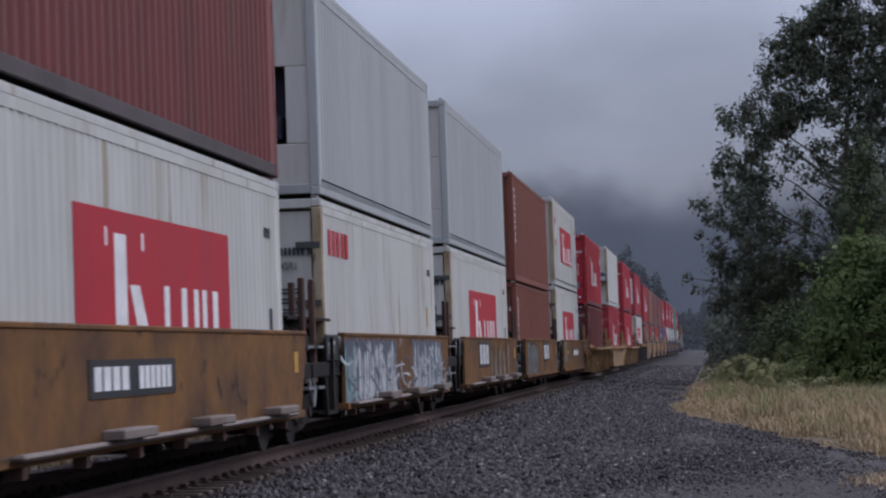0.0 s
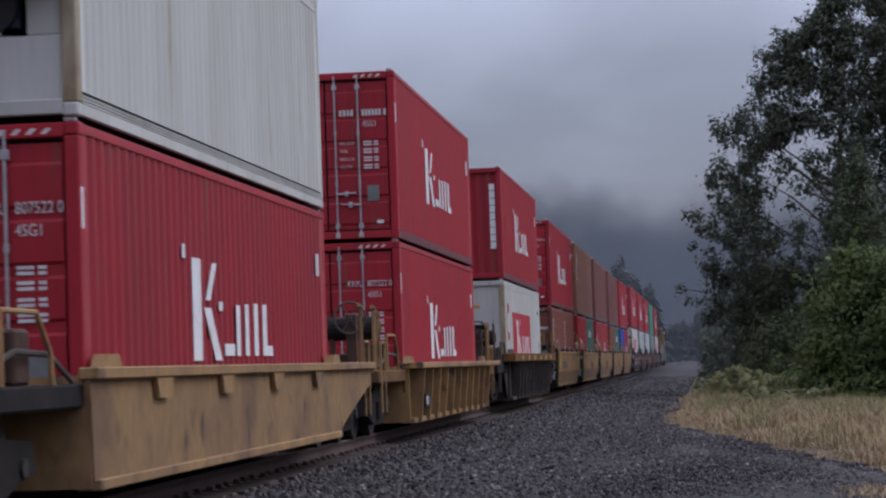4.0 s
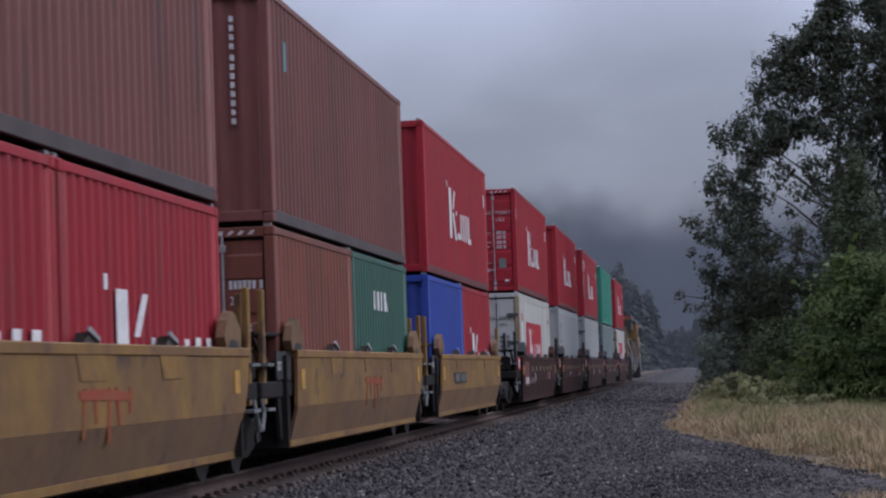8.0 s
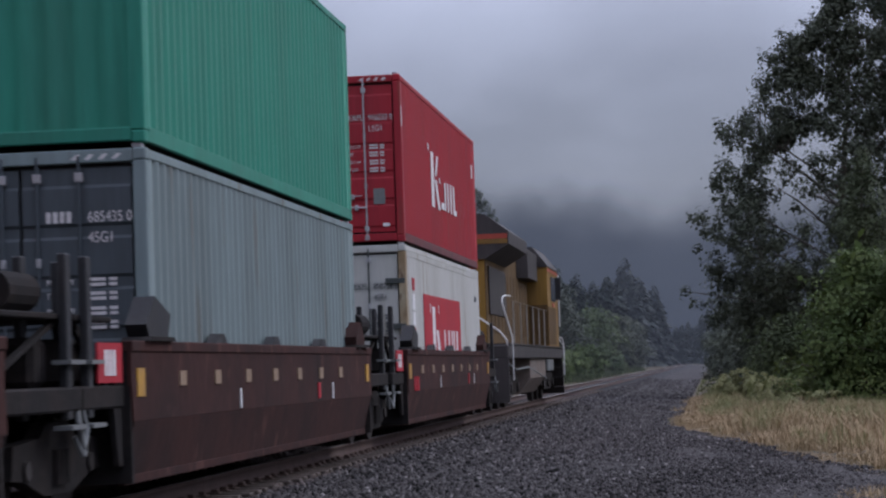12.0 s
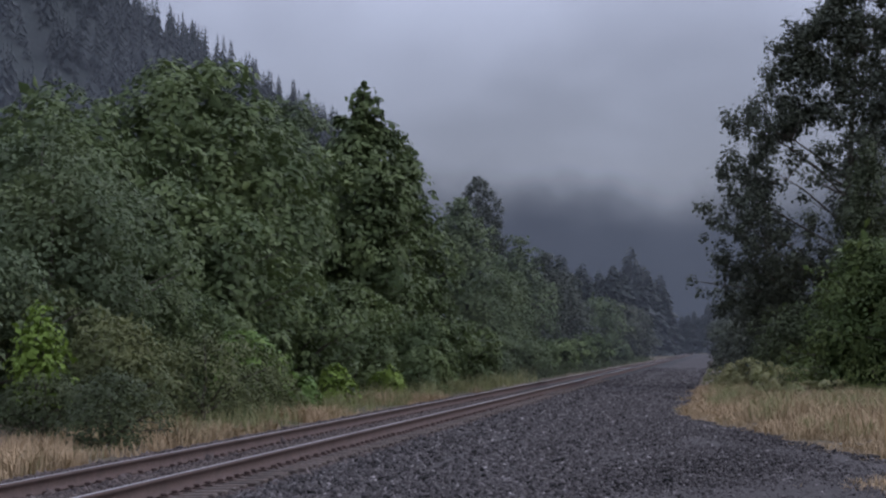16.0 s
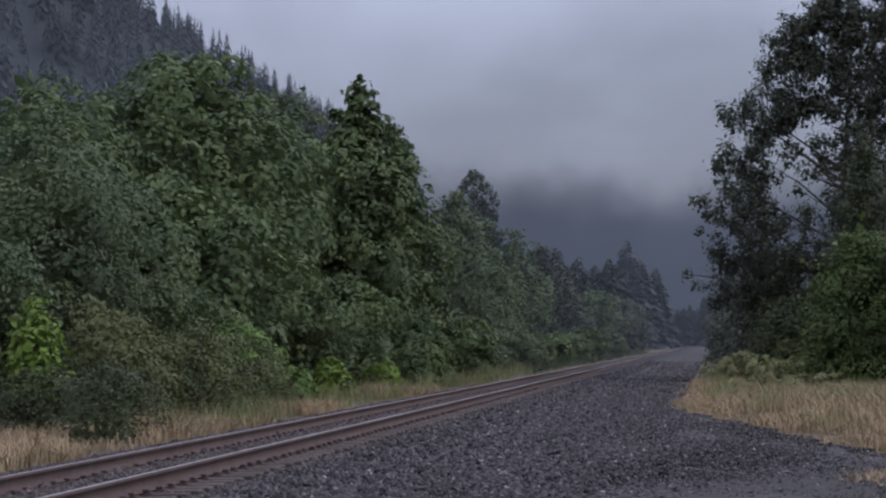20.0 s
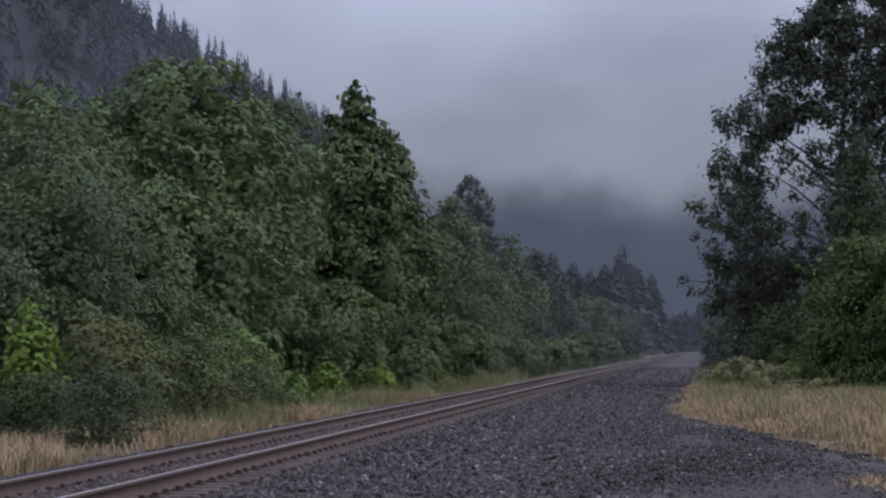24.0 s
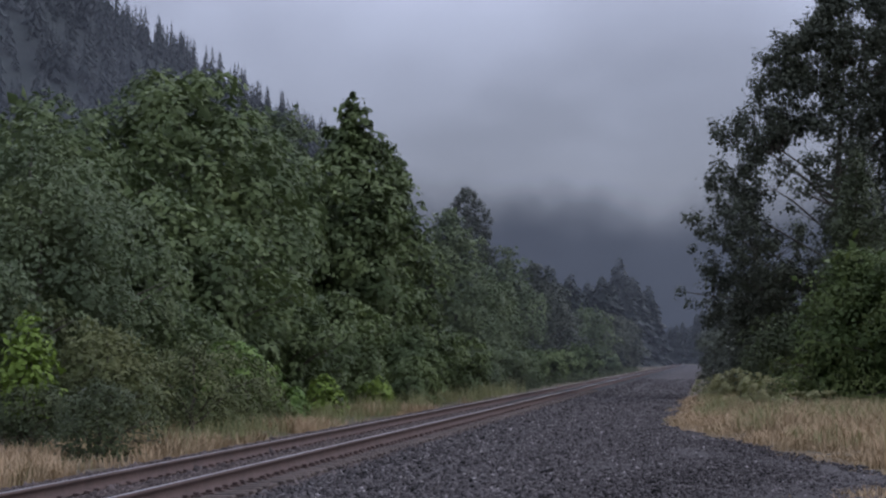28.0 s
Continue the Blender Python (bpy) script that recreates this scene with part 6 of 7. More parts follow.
    if twigs:
        forks = np.array([np.array(line[i][0]) * (1 - f) + np.array(line[i + 1][0]) * f for line in made_limbs for i in (1, 2) for f in (0.0, 0.5)])
        fine = []
        for c in order[:: max(1, clumps // twigs)]:
            e = C[c]
            b = forks[np.argmin(((forks - e) ** 2).sum(1) + 3.0 * np.maximum(0, forks[:, 2] - e[2] + 0.2))]
            m = (b + e) / 2 + gen.normal(size=3) * 0.14 + np.array((0, 0, 0.1))
            fine.append([(b, 0.022), (m, 0.014), (e, 0.006)])
        tagged(tubes("twig_work", fine, bark, ob, 4), "thin bare branchlets", kind="stuff")
    return ob


def spire_mesh(gen, tiers=20, per=6, girth=0.2, wide=0.3, droop=0.8):
    """A far fir of unit height: a ragged spire of many short drooping boughs."""
    v, f = [], []
    phase = gen.uniform(0, 6.283)
    for w in range(tiers):
        t = w / (tiers - 1)
        for k in range(per):
            a = gen.uniform(0, 6.283)
            z = 0.08 + 0.9 * t + gen.normal() * 0.015
            r = (girth * (1 - t) ** 0.72 + 0.012) * gen.uniform(0.5, 1.2) * (1 + 0.28 * math.sin(19 * t + a + phase) * math.sin(41 * t + 2 * a))
            c, s, i = math.cos(a), math.sin(a), len(v)
            v += [(0, 0, z + 0.02), (c * r * 0.7 - s * r * wide, s * r * 0.7 + c * r * wide, z - r * droop * 0.6), (c * r, s * r, z - r * droop), (c * r * 0.7 + s * r * wide, s * r * 0.7 - c * r * wide, z - r * droop * 0.6)]
            f += [(i, i + 1, i + 2), (i, i + 2, i + 3)]
    i = len(v)
    v += [(0.012, 0, 0.9), (-0.008, 0.01, 0.9), (0, 0, 1.03)]
    f.append((i, i + 1, i + 2))
    return v, f


def conifer(x, y, height, seed, label="dark pointed fir at the edge of the woods", girth=0.0):
    gen = np.random.default_rng(seed)
    ob = thing("fir_tree", label, "tree", pose(x, y, ground_z(x, y) - 0.05), group="firs along the track")
    n, wide = 2600, girth or gen.uniform(0.2, 0.27)
    t = 1 - gen.uniform(0.0, 1.0, n) ** 0.62                # more boughs low down
    a = gen.uniform(0, 6.283, n)
    reach = (wide * (1 - t) ** 0.7 + 0.008) * (1 + 0.3 * np.sin(23 * t + a + seed) * np.sin(51 * t + 2 * a))
    r = reach * np.sqrt(gen.uniform(0.15, 1.0, n))
    size = (0.012 + 0.12 * reach) * gen.uniform(0.6, 1.4, n)
    c, s, z = np.cos(a), np.sin(a), 0.06 + 0.94 * t - 0.35 * r
    twig = np.empty((n, 3, 3))                              # short drooping twigs
    tilt = gen.normal(size=n) * 0.5
    for i, (o, u) in enumerate(((-0.9, 0.0), (0.9, 0.0), (0.0, 1.0))):
        side, ahead = o * size * np.cos(tilt), u * size * 1.6
        twig[:, i] = np.stack([c * (r + ahead) - s * side, s * (r + ahead) + c * side, z - ahead * 0.55 + o * size * np.sin(tilt)], 1)
    v, f = twig.reshape(-1, 3), np.arange(3 * n).reshape(-1, 3)
    raw("crown", np.array(v) * height, f, FIR, ob)
    tubes("trunk", [[((0, 0, 0), height * 0.018), ((0, 0, height * 0.96), 0.02)]], BARK, ob, 6)
    return ob


# woods on the left of the track, from the near bushes to the far firs
TALL = [(0, 0.7), (0.2, 1.0), (0.55, 0.95), (0.8, 0.6), (0.93, 0.3), (1.0, 0.06)]
ROUND = [(0, 0.75), (0.3, 1.0), (0.65, 0.98), (0.85, 0.72), (0.95, 0.45), (1.0, 0.2)]
POINTED = [(0, 0.9), (0.3, 1.0), (0.6, 0.88), (0.8, 0.55), (0.92, 0.28), (1, 0.07)]
# kind, label, x, y, height, radius, leaves, bark, sprays, leaves a spray, spray radius, leaf, outline, lowest leaves
for k, (nm, lb, x, y, h, r, mt_leaf, brk, nc, nl, cr_, ls, shp, lo) in enumerate((
        ("maple_tree", "broad bigleaf maple with layered dark green crown", -11.2, 74, 11.2, 4.2, MAPLE, BARK, 300, 84, 0.86, 0.25, ROUND, 0.1),
        ("maple_tree", "bigleaf maple behind the dry grass strip", -13.5, 66, 9.2, 3.6, MAPLE, BARK, 230, 76, 0.8, 0.24, ROUND, 0.08),
        ("alder_tree", "grey-green alder at the edge of the woods", -10.5, 55, 7.6, 3.0, ALDER, PALE_BARK, 300, 80, 0.52, 0.13, TALL, 0.08),
        ("alder_tree", "slender pale-barked alder in the woods", -9.0, 51, 6.4, 2.0, ALDER, PALE_BARK, 200, 80, 0.46, 0.13, TALL, 0.08),
        ("maple_tree", "leafy maple filling the edge of the woods", -9.4, 64, 6.6, 2.9, MAPLE, BARK, 220, 74, 0.74, 0.23, ROUND, 0.05),
        ("maple_tree", "dark maple deeper in the woods", -11.5, 88, 10.4, 3.0, MAPLE, BARK, 200, 66, 0.86, 0.27, ROUND, 0.05),
        ("alder_tree", "tall alder behind the maples", -14.5, 110, 13.4, 2.8, ALDER, BARK, 180, 95, 0.85, 0.2, ROUND, 0.2),
        ("alder_tree", "soft grey-green alder by the track", -8.2, 127, 10.3, 2.7, ALDER, BARK, 240, 95, 0.76, 0.19, TALL, 0.04),
        ("alder_tree", "grey-green alder by the track", -7.4, 142, 7.6, 2.2, ALDER, BARK, 180, 85, 0.72, 0.19, TALL, 0.04),
        ("alder_tree", "dark alder along the track", -9.2, 176, 10.6, 2.7, ALDER, BARK, 210, 46, 0.72, 0.25, TALL, 0.04),
        ("alder_tree", "dark alder further along the track", -9.0, 200, 10.4, 2.8, CONE_LEAF, BARK, 200, 44, 0.75, 0.27, TALL, 0.04),
        ("alder_tree", "alder before the firs", -9.4, 232, 9.8, 3.0, CONE_LEAF, BARK, 180, 42, 0.8, 0.3, TALL, 0.04),
        ("alder_tree", "low alder before the firs", -8.2, 275, 8.0, 3.0, ALDER, BARK, 160, 40, 0.85, 0.34, ROUND, 0.04),
        ("alder_tree", "low alder before the far firs", -8.6, 330, 8.4, 3.4, DARK_LEAF, BARK, 150, 40, 0.95, 0.4, ROUND, 0.04),
        ("alder_tree", "low alder under the far firs", -8.8, 400, 9.0, 4.0, DARK_LEAF, BARK, 150, 40, 1.1, 0.48, ROUND, 0.04))):
    broadleaf(nm, lb, x, y, h, r, 11 + k, mt_leaf, brk, clumps=nc, leaves=nl, clump_r=cr_, leaf_size=ls, shape=shp, low=lo, squash=0.42 if nm == "maple_tree" else 0.55)
broadleaf("maple_tree", "young pointed maple standing out from the woods", -8.0, 91, 12.6, 2.25, 16, MAPLE, clumps=340, leaves=50, clump_r=0.58, leaf_size=0.25, gaps=1, shape=POINTED, low=0.06, leader=13)
broadleaf("maple_tree", "young maple with a pointed crown beside another", -7.35, 98, 11.0, 1.9, 17, MAPLE, clumps=270, leaves=50, clump_r=0.58, leaf_size=0.25, gaps=1, shape=POINTED, low=0.06, leader=9)
broadleaf("cottonwood_tree", "dark conical tree rising behind the alders", -12.1, 174, 14.6, 2.6, 22, CONE_LEAF, clumps=800, leaves=26, clump_r=0.32, leaf_size=0.18, ball=True, shape=[(0, 1.0), (0.4, 0.98), (0.7, 0.8), (0.88, 0.5), (0.97, 0.25), (1, 0.1)], low=0.15, squash=1.1)
for k, (px, d, top) in enumerate(((985, 240, 445), (1004, 300, 485), (1022, 307, 460), (1042, 340, 490), (1052, 372, 474), (1076, 396, 464), (1090, 420, 470), (1097, 450, 480), (1108, 480, 430), (1119, 470, 468), (1131, 500, 460), (1143, 520, 492), (1159, 560, 476), (1168, 575, 500), (1066, 430, 490), (1034, 330, 500), (1012, 330, 492), (1058, 450, 482), (1084, 470, 476), (1102, 510, 466), (1125, 540, 476), (1137, 545, 470), (1150, 560, 484), (1048, 420, 500), (1114, 520, 462))):
    conifer(6.33 + ((px - 784) / 3994 - 0.1192) * d, d, (604.5 - top) / 3994 * d + 1.9, 40 + k)
for k, (px, d, top) in enumerate(((1186, 760, 556), (1197, 800, 548), (1208, 760, 545), (1219, 820, 540), (1231, 780, 548), (1243, 700, 530), (1254, 720, 520), (1266, 640, 528), (1280, 600, 520), (1296, 560, 510))):
    conifer(6.33 + ((px - 784) / 3994 - 0.1192) * d, d, (604.5 - top) / 3994 * d + 2.2, 70 + k, "hazy fir far down the valley")

# bushes and young growth in front of the woods
for k, (nm, lb, x, y, h, r, mt, n, ls) in enumerate((
        ("bush", "bright lime-green young maple at the woods' edge", -7.15, 44.0, 2.75, 0.40, LIME_LEAF, 16, 0.19),
        ("bush", "dark low shrub at the foot of a lime-green maple", -6.75, 43.0, 1.35, 0.7, DARK_SHRUB, 44, 0.10),
        ("bush", "feathery olive shrub beside the dry grass", -6.2, 46.5, 2.5, 1.2, BUSH_LEAF, 70, 0.12),
        ("bush", "dark feathery shrub in the dry grass", -4.15, 38.3, 1.45, 0.72, DARK_SHRUB, 56, 0.09),
        ("bush", "rounded green shrub under the trees", -5.4, 51.0, 2.3, 1.3, BUSH_LEAF, 70, 0.12),
        ("bush", "olive shrub beside the track", -4.95, 55.0, 1.4, 0.95, BUSH_LEAF, 60, 0.11),
        ("bush", "pale green maple sapling", -5.6, 56.5, 2.3, 0.8, MAPLE_LIGHT, 34, 0.2),
        ("bush", "pale green sapling by the track", -5.0, 60.0, 1.1, 0.55, MAPLE_LIGHT, 30, 0.17),
        ("bush", "lime-green sapling standing by the track", -5.05, 67.0, 1.35, 0.46, LIME_LEAF, 22, 0.20),
        ("bush", "lime-green sapling with large leaves by the track", -4.95, 77.0, 1.25, 0.5, LIME_LEAF, 22, 0.20),
        ("bush", "low green shrub beside the track", -4.5, 82.5, 1.9, 0.9, MAPLE, 40, 0.18),
        ("bush", "mixed green shrub under the maples", -5.2, 88.0, 3.0, 1.4, MAPLE, 60, 0.22),
        ("bush", "light green shrub beside the track", -4.8, 100, 3.0, 1.2, MAPLE, 50, 0.22),
        ("bush", "grey-green shrub beside the track", -4.9, 114, 2.6, 1.3, ALDER, 50, 0.22),
        ("bush", "green shrub beside the track", -5.0, 130, 2.4, 1.5, ALDER, 50, 0.24),
        ("bush", "dull green shrub beside the track", -5.0, 150, 2.4, 1.5, MAPLE, 50, 0.26),
        ("bush", "light shrub at the foot of the alders", -5.0, 175, 2.6, 1.8, MAPLE, 50, 0.3),
        ("bush", "light green shrub at the foot of the firs", -5.2, 205, 3.2, 1.8, MAPLE, 50, 0.34),
        ("bush", "dull shrub at the foot of the firs", -5.2, 240, 3.0, 2.0, ALDER, 50, 0.4),
        ("bush", "dark shrub below the woods", -8.2, 57.5, 3.4, 1.9, MAPLE, 90, 0.2),
        ("bush", "dark shrub below the maples", -7.2, 70.0, 4.0, 1.9, MAPLE, 90, 0.22),
        ("bush", "shaded shrub below the maples", -6.8, 79.0, 4.2, 1.7, MAPLE, 80, 0.22),
        ("bush", "shaded shrub at the woods' edge", -9.6, 47.0, 4.2, 1.8, ALDER, 80, 0.18),
        ("bush", "shaded shrub deep in the woods", -8.6, 49.0, 3.0, 1.6, BUSH_LEAF, 80, 0.16))):
    broadleaf(nm, lb, x, y, h, r, 200 + k, mt, clumps=int(n * 2.2), leaves=22 if mt == LIME_LEAF else 44, clump_r=0.2 * h ** 0.5, leaf_size=ls * 0.78, low=0.3 if mt == LIME_LEAF and h > 2 else 0.05, shape=POINTED if mt == LIME_LEAF else ROUND, category="bush", squash=0.6, limbs=6, apart=0.9)

# trees and brush on the right, behind the dry grass
ARCHING = [(0, 0.9), (0.12, 1.08), (0.3, 0.92), (0.42, 1.04), (0.6, 0.82), (0.72, 0.86), (0.86, 0.55), (0.95, 0.4), (1.0, 0.12)]
COTTON = [(0, 0.55), (0.25, 0.8), (0.5, 0.85), (0.75, 0.8), (0.92, 0.55), (1, 0.25)]
broadleaf("cottonwood_tree", "tall dark cottonwood with ragged crown and sky gaps", 11.3, 95, 17.6, 5.0, 101, DARK_LEAF, BARK, clumps=1450, leaves=66, clump_r=0.5, leaf_size=0.165, low=0.1, gaps=1, squash=0.85, ball=True,
          shape=COTTON, west=[(0, 0.7), (0.1, 0.9), (0.19, 1.08), (0.3, 1.29), (0.36, 1.25), (0.48, 1.22), (0.56, 1.13), (0.62, 0.84), (0.66, 0.66), (0.8, 0.70), (0.86, 0.56), (0.91, 0.2), (1, 0.1)],
          limbs=22, twigs=260, open_at=(-1.1, 8.9, 1.9, 2.0, 0.35), depth=0.55, lean=(0.9, 0), stout=0.5)
broadleaf("cottonwood_tree", "dark cottonwood behind the brush", 15.0, 101, 15.5, 4.0, 103, DARK_LEAF, BARK, clumps=260, leaves=60, clump_r=0.55, leaf_size=0.16, low=0.08, shape=ROUND, squash=0.9, ball=True)
broadleaf("cottonwood_tree", "dark lower growth under the cottonwoods", 9.4, 101, 6.0, 2.4, 115, DARK_LEAF, BARK, clumps=240, leaves=60, clump_r=0.45, leaf_size=0.15, low=0.03, shape=ROUND, squash=0.9, ball=True)
broadleaf("alder_tree", "dull olive-green alder hung with trailing growth", 11.9, 85, 9.6, 1.25, 118, OLIVE_LEAF, BARK, clumps=240, leaves=54, clump_r=0.34, leaf_size=0.12, low=0.1, shape=TALL, squash=0.8)
broadleaf("willow_bush", "large yellow-green willow bush behind dry grass", 11.0, 71, 5.2, 2.2, 104, WILLOW, clumps=300, leaves=105, clump_r=0.60, leaf_size=0.11, low=0.03, shape=ARCHING, category="bush", squash=0.3, apart=1.4)
broadleaf("willow_bush", "green willow bush behind dry grass", 13.0, 69, 6.2, 2.2, 105, WILLOW, clumps=270, leaves=105, clump_r=0.60, leaf_size=0.11, low=0.03, shape=ARCHING, category="bush", squash=0.3, apart=1.4)
broadleaf("willow_bush", "dark green brush at the foot of the cottonwoods", 9.2, 84, 3.4, 1.6, 106, DARK_SHRUB, clumps=180, leaves=54, clump_r=0.42, leaf_size=0.11, low=0.04, shape=ROUND, category="bush", limbs=6)
broadleaf("willow_bush", "low pale brush at the gravel's edge", 7.5, 82, 1.4, 1.0, 107, WEED, clumps=80, leaves=54, clump_r=0.17, leaf_size=0.09, low=0.04, shape=ROUND, category="bush", limbs=6)
broadleaf("willow_bush", "low pale brush beside the gravel", 8.3, 75, 1.15, 1.1, 108, WEED, clumps=76, leaves=54, clump_r=0.15, leaf_size=0.09, low=0.04, shape=ROUND, category="bush", limbs=6)
broadleaf("willow_bush", "low pale weeds before the willows", 9.5, 67, 0.8, 1.1, 116, WEED, clumps=52, leaves=54, clump_r=0.15, leaf_size=0.08, low=0.04, shape=ROUND, category="bush", limbs=6)
broadleaf("willow_bush", "dark brush behind the willow bushes", 13.6, 82, 4.2, 2.6, 117, BUSH_LEAF, clumps=160, leaves=54, clump_r=0.49, leaf_size=0.14, low=0.02, shape=ROUND, category="bush", limbs=6)
broadleaf("willow_bush", "low weedy brush along the gravel", 6.9, 98, 1.1, 0.9, 109, WEED, clumps=52, leaves=54, clump_r=0.20, leaf_size=0.10, low=0.04, shape=ROUND, category="bush", limbs=6)
broadleaf("willow_bush", "dark brush further along the gravel", 8.2, 120, 3.6, 2.0, 110, DARK_LEAF, clumps=140, leaves=54, clump_r=0.49, leaf_size=0.17, low=0.04, shape=ROUND, category="bush", limbs=6)
broadleaf("cottonwood_tree", "dark tree further along the gravel", 9.6, 150, 7.6, 2.6, 111, DARK_LEAF, clumps=180, leaves=54, clump_r=0.56, leaf_size=0.20, low=0.05, shape=ROUND, limbs=6)
broadleaf("cottonwood_tree", "dark tree far along the gravel", 9.0, 230, 7.4, 3.0, 112, DARK_LEAF, clumps=160, leaves=54, clump_r=0.70, leaf_size=0.30, low=0.05, shape=ROUND, limbs=6)
broadleaf("cottonwood_tree", "dark tree at the far end of the gravel", 9.4, 330, 8.4, 3.4, 113, DARK_LEAF, clumps=160, leaves=54, clump_r=0.77, leaf_size=0.38, low=0.05, shape=ROUND, limbs=6)


def grass(name, label, tufts, per, height, material, seed, lean=0.5, spread=0.09):
    """Tufts of fine bent blades; each tuft is (x, y, how tall)."""
    gen = np.random.default_rng(seed)
    t = np.repeat(np.array(tufts), per, axis=0)
    n = len(t)
    off = gen.normal(size=(n, 2)) * spread * (0.5 + 0.5 * t[:, 2:3])
    p = np.stack([t[:, 0] + off[:, 0], t[:, 1] + off[:, 1], np.zeros(n)], 1)
    p[:, 2] = np.interp(p[:, 0], [0, 0.001, 8, 14, 20], [-0.42, -0.33, -0.33, -0.23, -0.23]) - 0.02
    p[:, 2] = np.where(p[:, 0] < 0, -0.42 + np.maximum(0, -p[:, 0] - 7) * 0.10 - 0.02, p[:, 2])
    h = height * t[:, 2] * gen.uniform(0.4, 1.2, n)
    a = np.arctan2(off[:, 1], off[:, 0]) + gen.normal(size=n) * 0.7
    w = 0.0035 + 0.0045 * gen.uniform(size=n)
    d = np.stack([np.cos(a), np.sin(a), np.zeros(n)], 1)
    s = np.stack([-np.sin(a), np.cos(a), np.zeros(n)], 1)
    up = np.array([[0, 0, 1.0]])
    bend = (lean * gen.uniform(0.1, 1.3, n) * h)[:, None]
    v = np.empty((n, 5, 3))
    v[:, 0], v[:, 1] = p - s * w[:, None], p + s * w[:, None]
    mid = p + up * (h * 0.62)[:, None] + d * bend * 0.3
    v[:, 2], v[:, 3] = mid - s * w[:, None] * 0.9, mid + s * w[:, None] * 0.9
    v[:, 4] = p + up * (h * (1 - 0.12 * lean))[:, None] + d * bend
    i = np.arange(n)[:, None] * 5
    f = np.concatenate([i + np.array([[0, 1, 3]]), i + np.array([[0, 3, 2]]), i + np.array([[2, 3, 4]])])
    return tagged(raw(name, v.reshape(-1, 3), f, material), label, "grass", kind="stuff")


gen = np.random.default_rng(5)
dry, green, thin = [], [], []
while len(dry) < 5600:
    y = 27 + 68 * gen.uniform() ** 1.25
    e = apron_edge(y)
    x = e - 0.1 + 7.0 * gen.uniform() ** 1.3
    k = noise.noise((x * 0.55, y * 0.22, 1.0)) + 0.5 * noise.noise((x * 1.9, y * 0.8, 4.0))
    if k < -0.7 or gen.uniform() > 0.22 + 1.3 * (x - e + 0.1):
        continue
    tall = min(1.5, max(0.2, 0.4 + 0.32 * (x - e) + 0.55 * k))
    (green if k > 0.24 and x - e > 1.0 and gen.uniform() < 0.75 else dry).append((x, y, tall))
for _ in range(420):                        # stragglers out on the gravel
    y = 25.5 + 30 * gen.uniform()
    dry.append((apron_edge(y) - 0.08 - 0.35 * gen.uniform() ** 2, y, gen.uniform(0.12, 0.3)))
for _ in range(70):
    dry.append((8.25 + 0.3 * gen.normal(), 26.4 + 0.7 * gen.normal(), gen.uniform(0.3, 0.6)))
grass("dry_grass", "tall dry straw-coloured grass beside the gravel", dry, 13, 0.36, STRAW, 51, 0.75)
grass("green_weeds", "green blades scattered through the dry grass", green, 11, 0.40, WEED, 55, 0.6)
while len(thin) < 1950:
    y = 22 + 66 * gen.uniform() ** 1.25
    x = -2.75 - 4.4 * gen.uniform() ** 1.1
    k = noise.noise((x * 0.7, y * 0.25, 5.0)) + 0.4 * noise.noise((x * 2.1, y * 0.9, 8.0))
    if k < -0.04 or math.hypot(x + 3.9, (y - 37.2) / 2.4) < 0.8 or (y > 47 and math.sin(y * 0.9 + x) + math.sin(y * 0.37) < 0.5):
        continue
    thin.append((x, y, min(1.4, 0.55 + 0.9 * k + gen.uniform(-0.15, 0.3))))
grass("dry_grass", "dry straw-coloured grass strip beyond the track", thin, 13, 0.4, STRAW, 52, 0.8, 0.12)
grass("green_weeds", "patchy green weeds along the gravel", [(apron_edge(y) + 0.7 + 2.6 * gen.uniform(), y, gen.uniform(0.4, 1.3)) for y in gen.uniform(62, 120, 900)], 9, 0.4, WEED, 53, 0.6)
grass("green_weeds", "green weeds at the foot of the woods", [(-3.1 - 2.2 * gen.uniform(), y, gen.uniform(0.3, 1.3) * (1 + y / 150)) for y in gen.uniform(40, 120, 850)], 9, 0.42, WEED, 54, 0.6)
grass("green_weeds", "dull green weeds far along the foot of the woods", [(-3.1 - 2.4 * gen.uniform(), y, gen.uniform(0.8, 2.6)) for y in gen.uniform(115, 330, 1000)], 9, 0.42, OLIVE_LEAF, 56, 0.6, 0.16)

# ---- wooded hillside and the far mountain ----
def ramp(a, b, t):
    t = max(0.0, min(1.0, (t - a) / (b - a)))
    return t * t * (3 - 2 * t)


def hill_z(x, y):
    return max(0.0, -x - 13) * 0.635 * ramp(80, 112, -x) * ramp(260, 700, y) * (1 - ramp(760, 1400, y)) * (1 - 0.25 * ramp(180, 420, -x)) - 0.6


hv, hf = [], []
hxs, hys = list(np.arange(-460, -10, 10.0)), list(np.arange(260, 1400, 30.0))
for y in hys:
    for x in hxs:
        hv.append((x, y, hill_z(x, y) + (3 * noise.noise((x * 0.03, y * 0.03, 0)) if x < -40 else 0)))
for j in range(len(hys) - 1):
    for i in range(len(hxs) - 1):
        a = j * len(hxs) + i
        hf.append((a, a + 1, a + 1 + len(hxs), a + len(hxs)))
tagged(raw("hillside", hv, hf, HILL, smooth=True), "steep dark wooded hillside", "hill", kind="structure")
gen = np.random.default_rng(9)
shapes = [spire_mesh(gen, 17, 9, 0.21, 0.17) for _ in range(9)]
wv, wf, count = [], [], 0
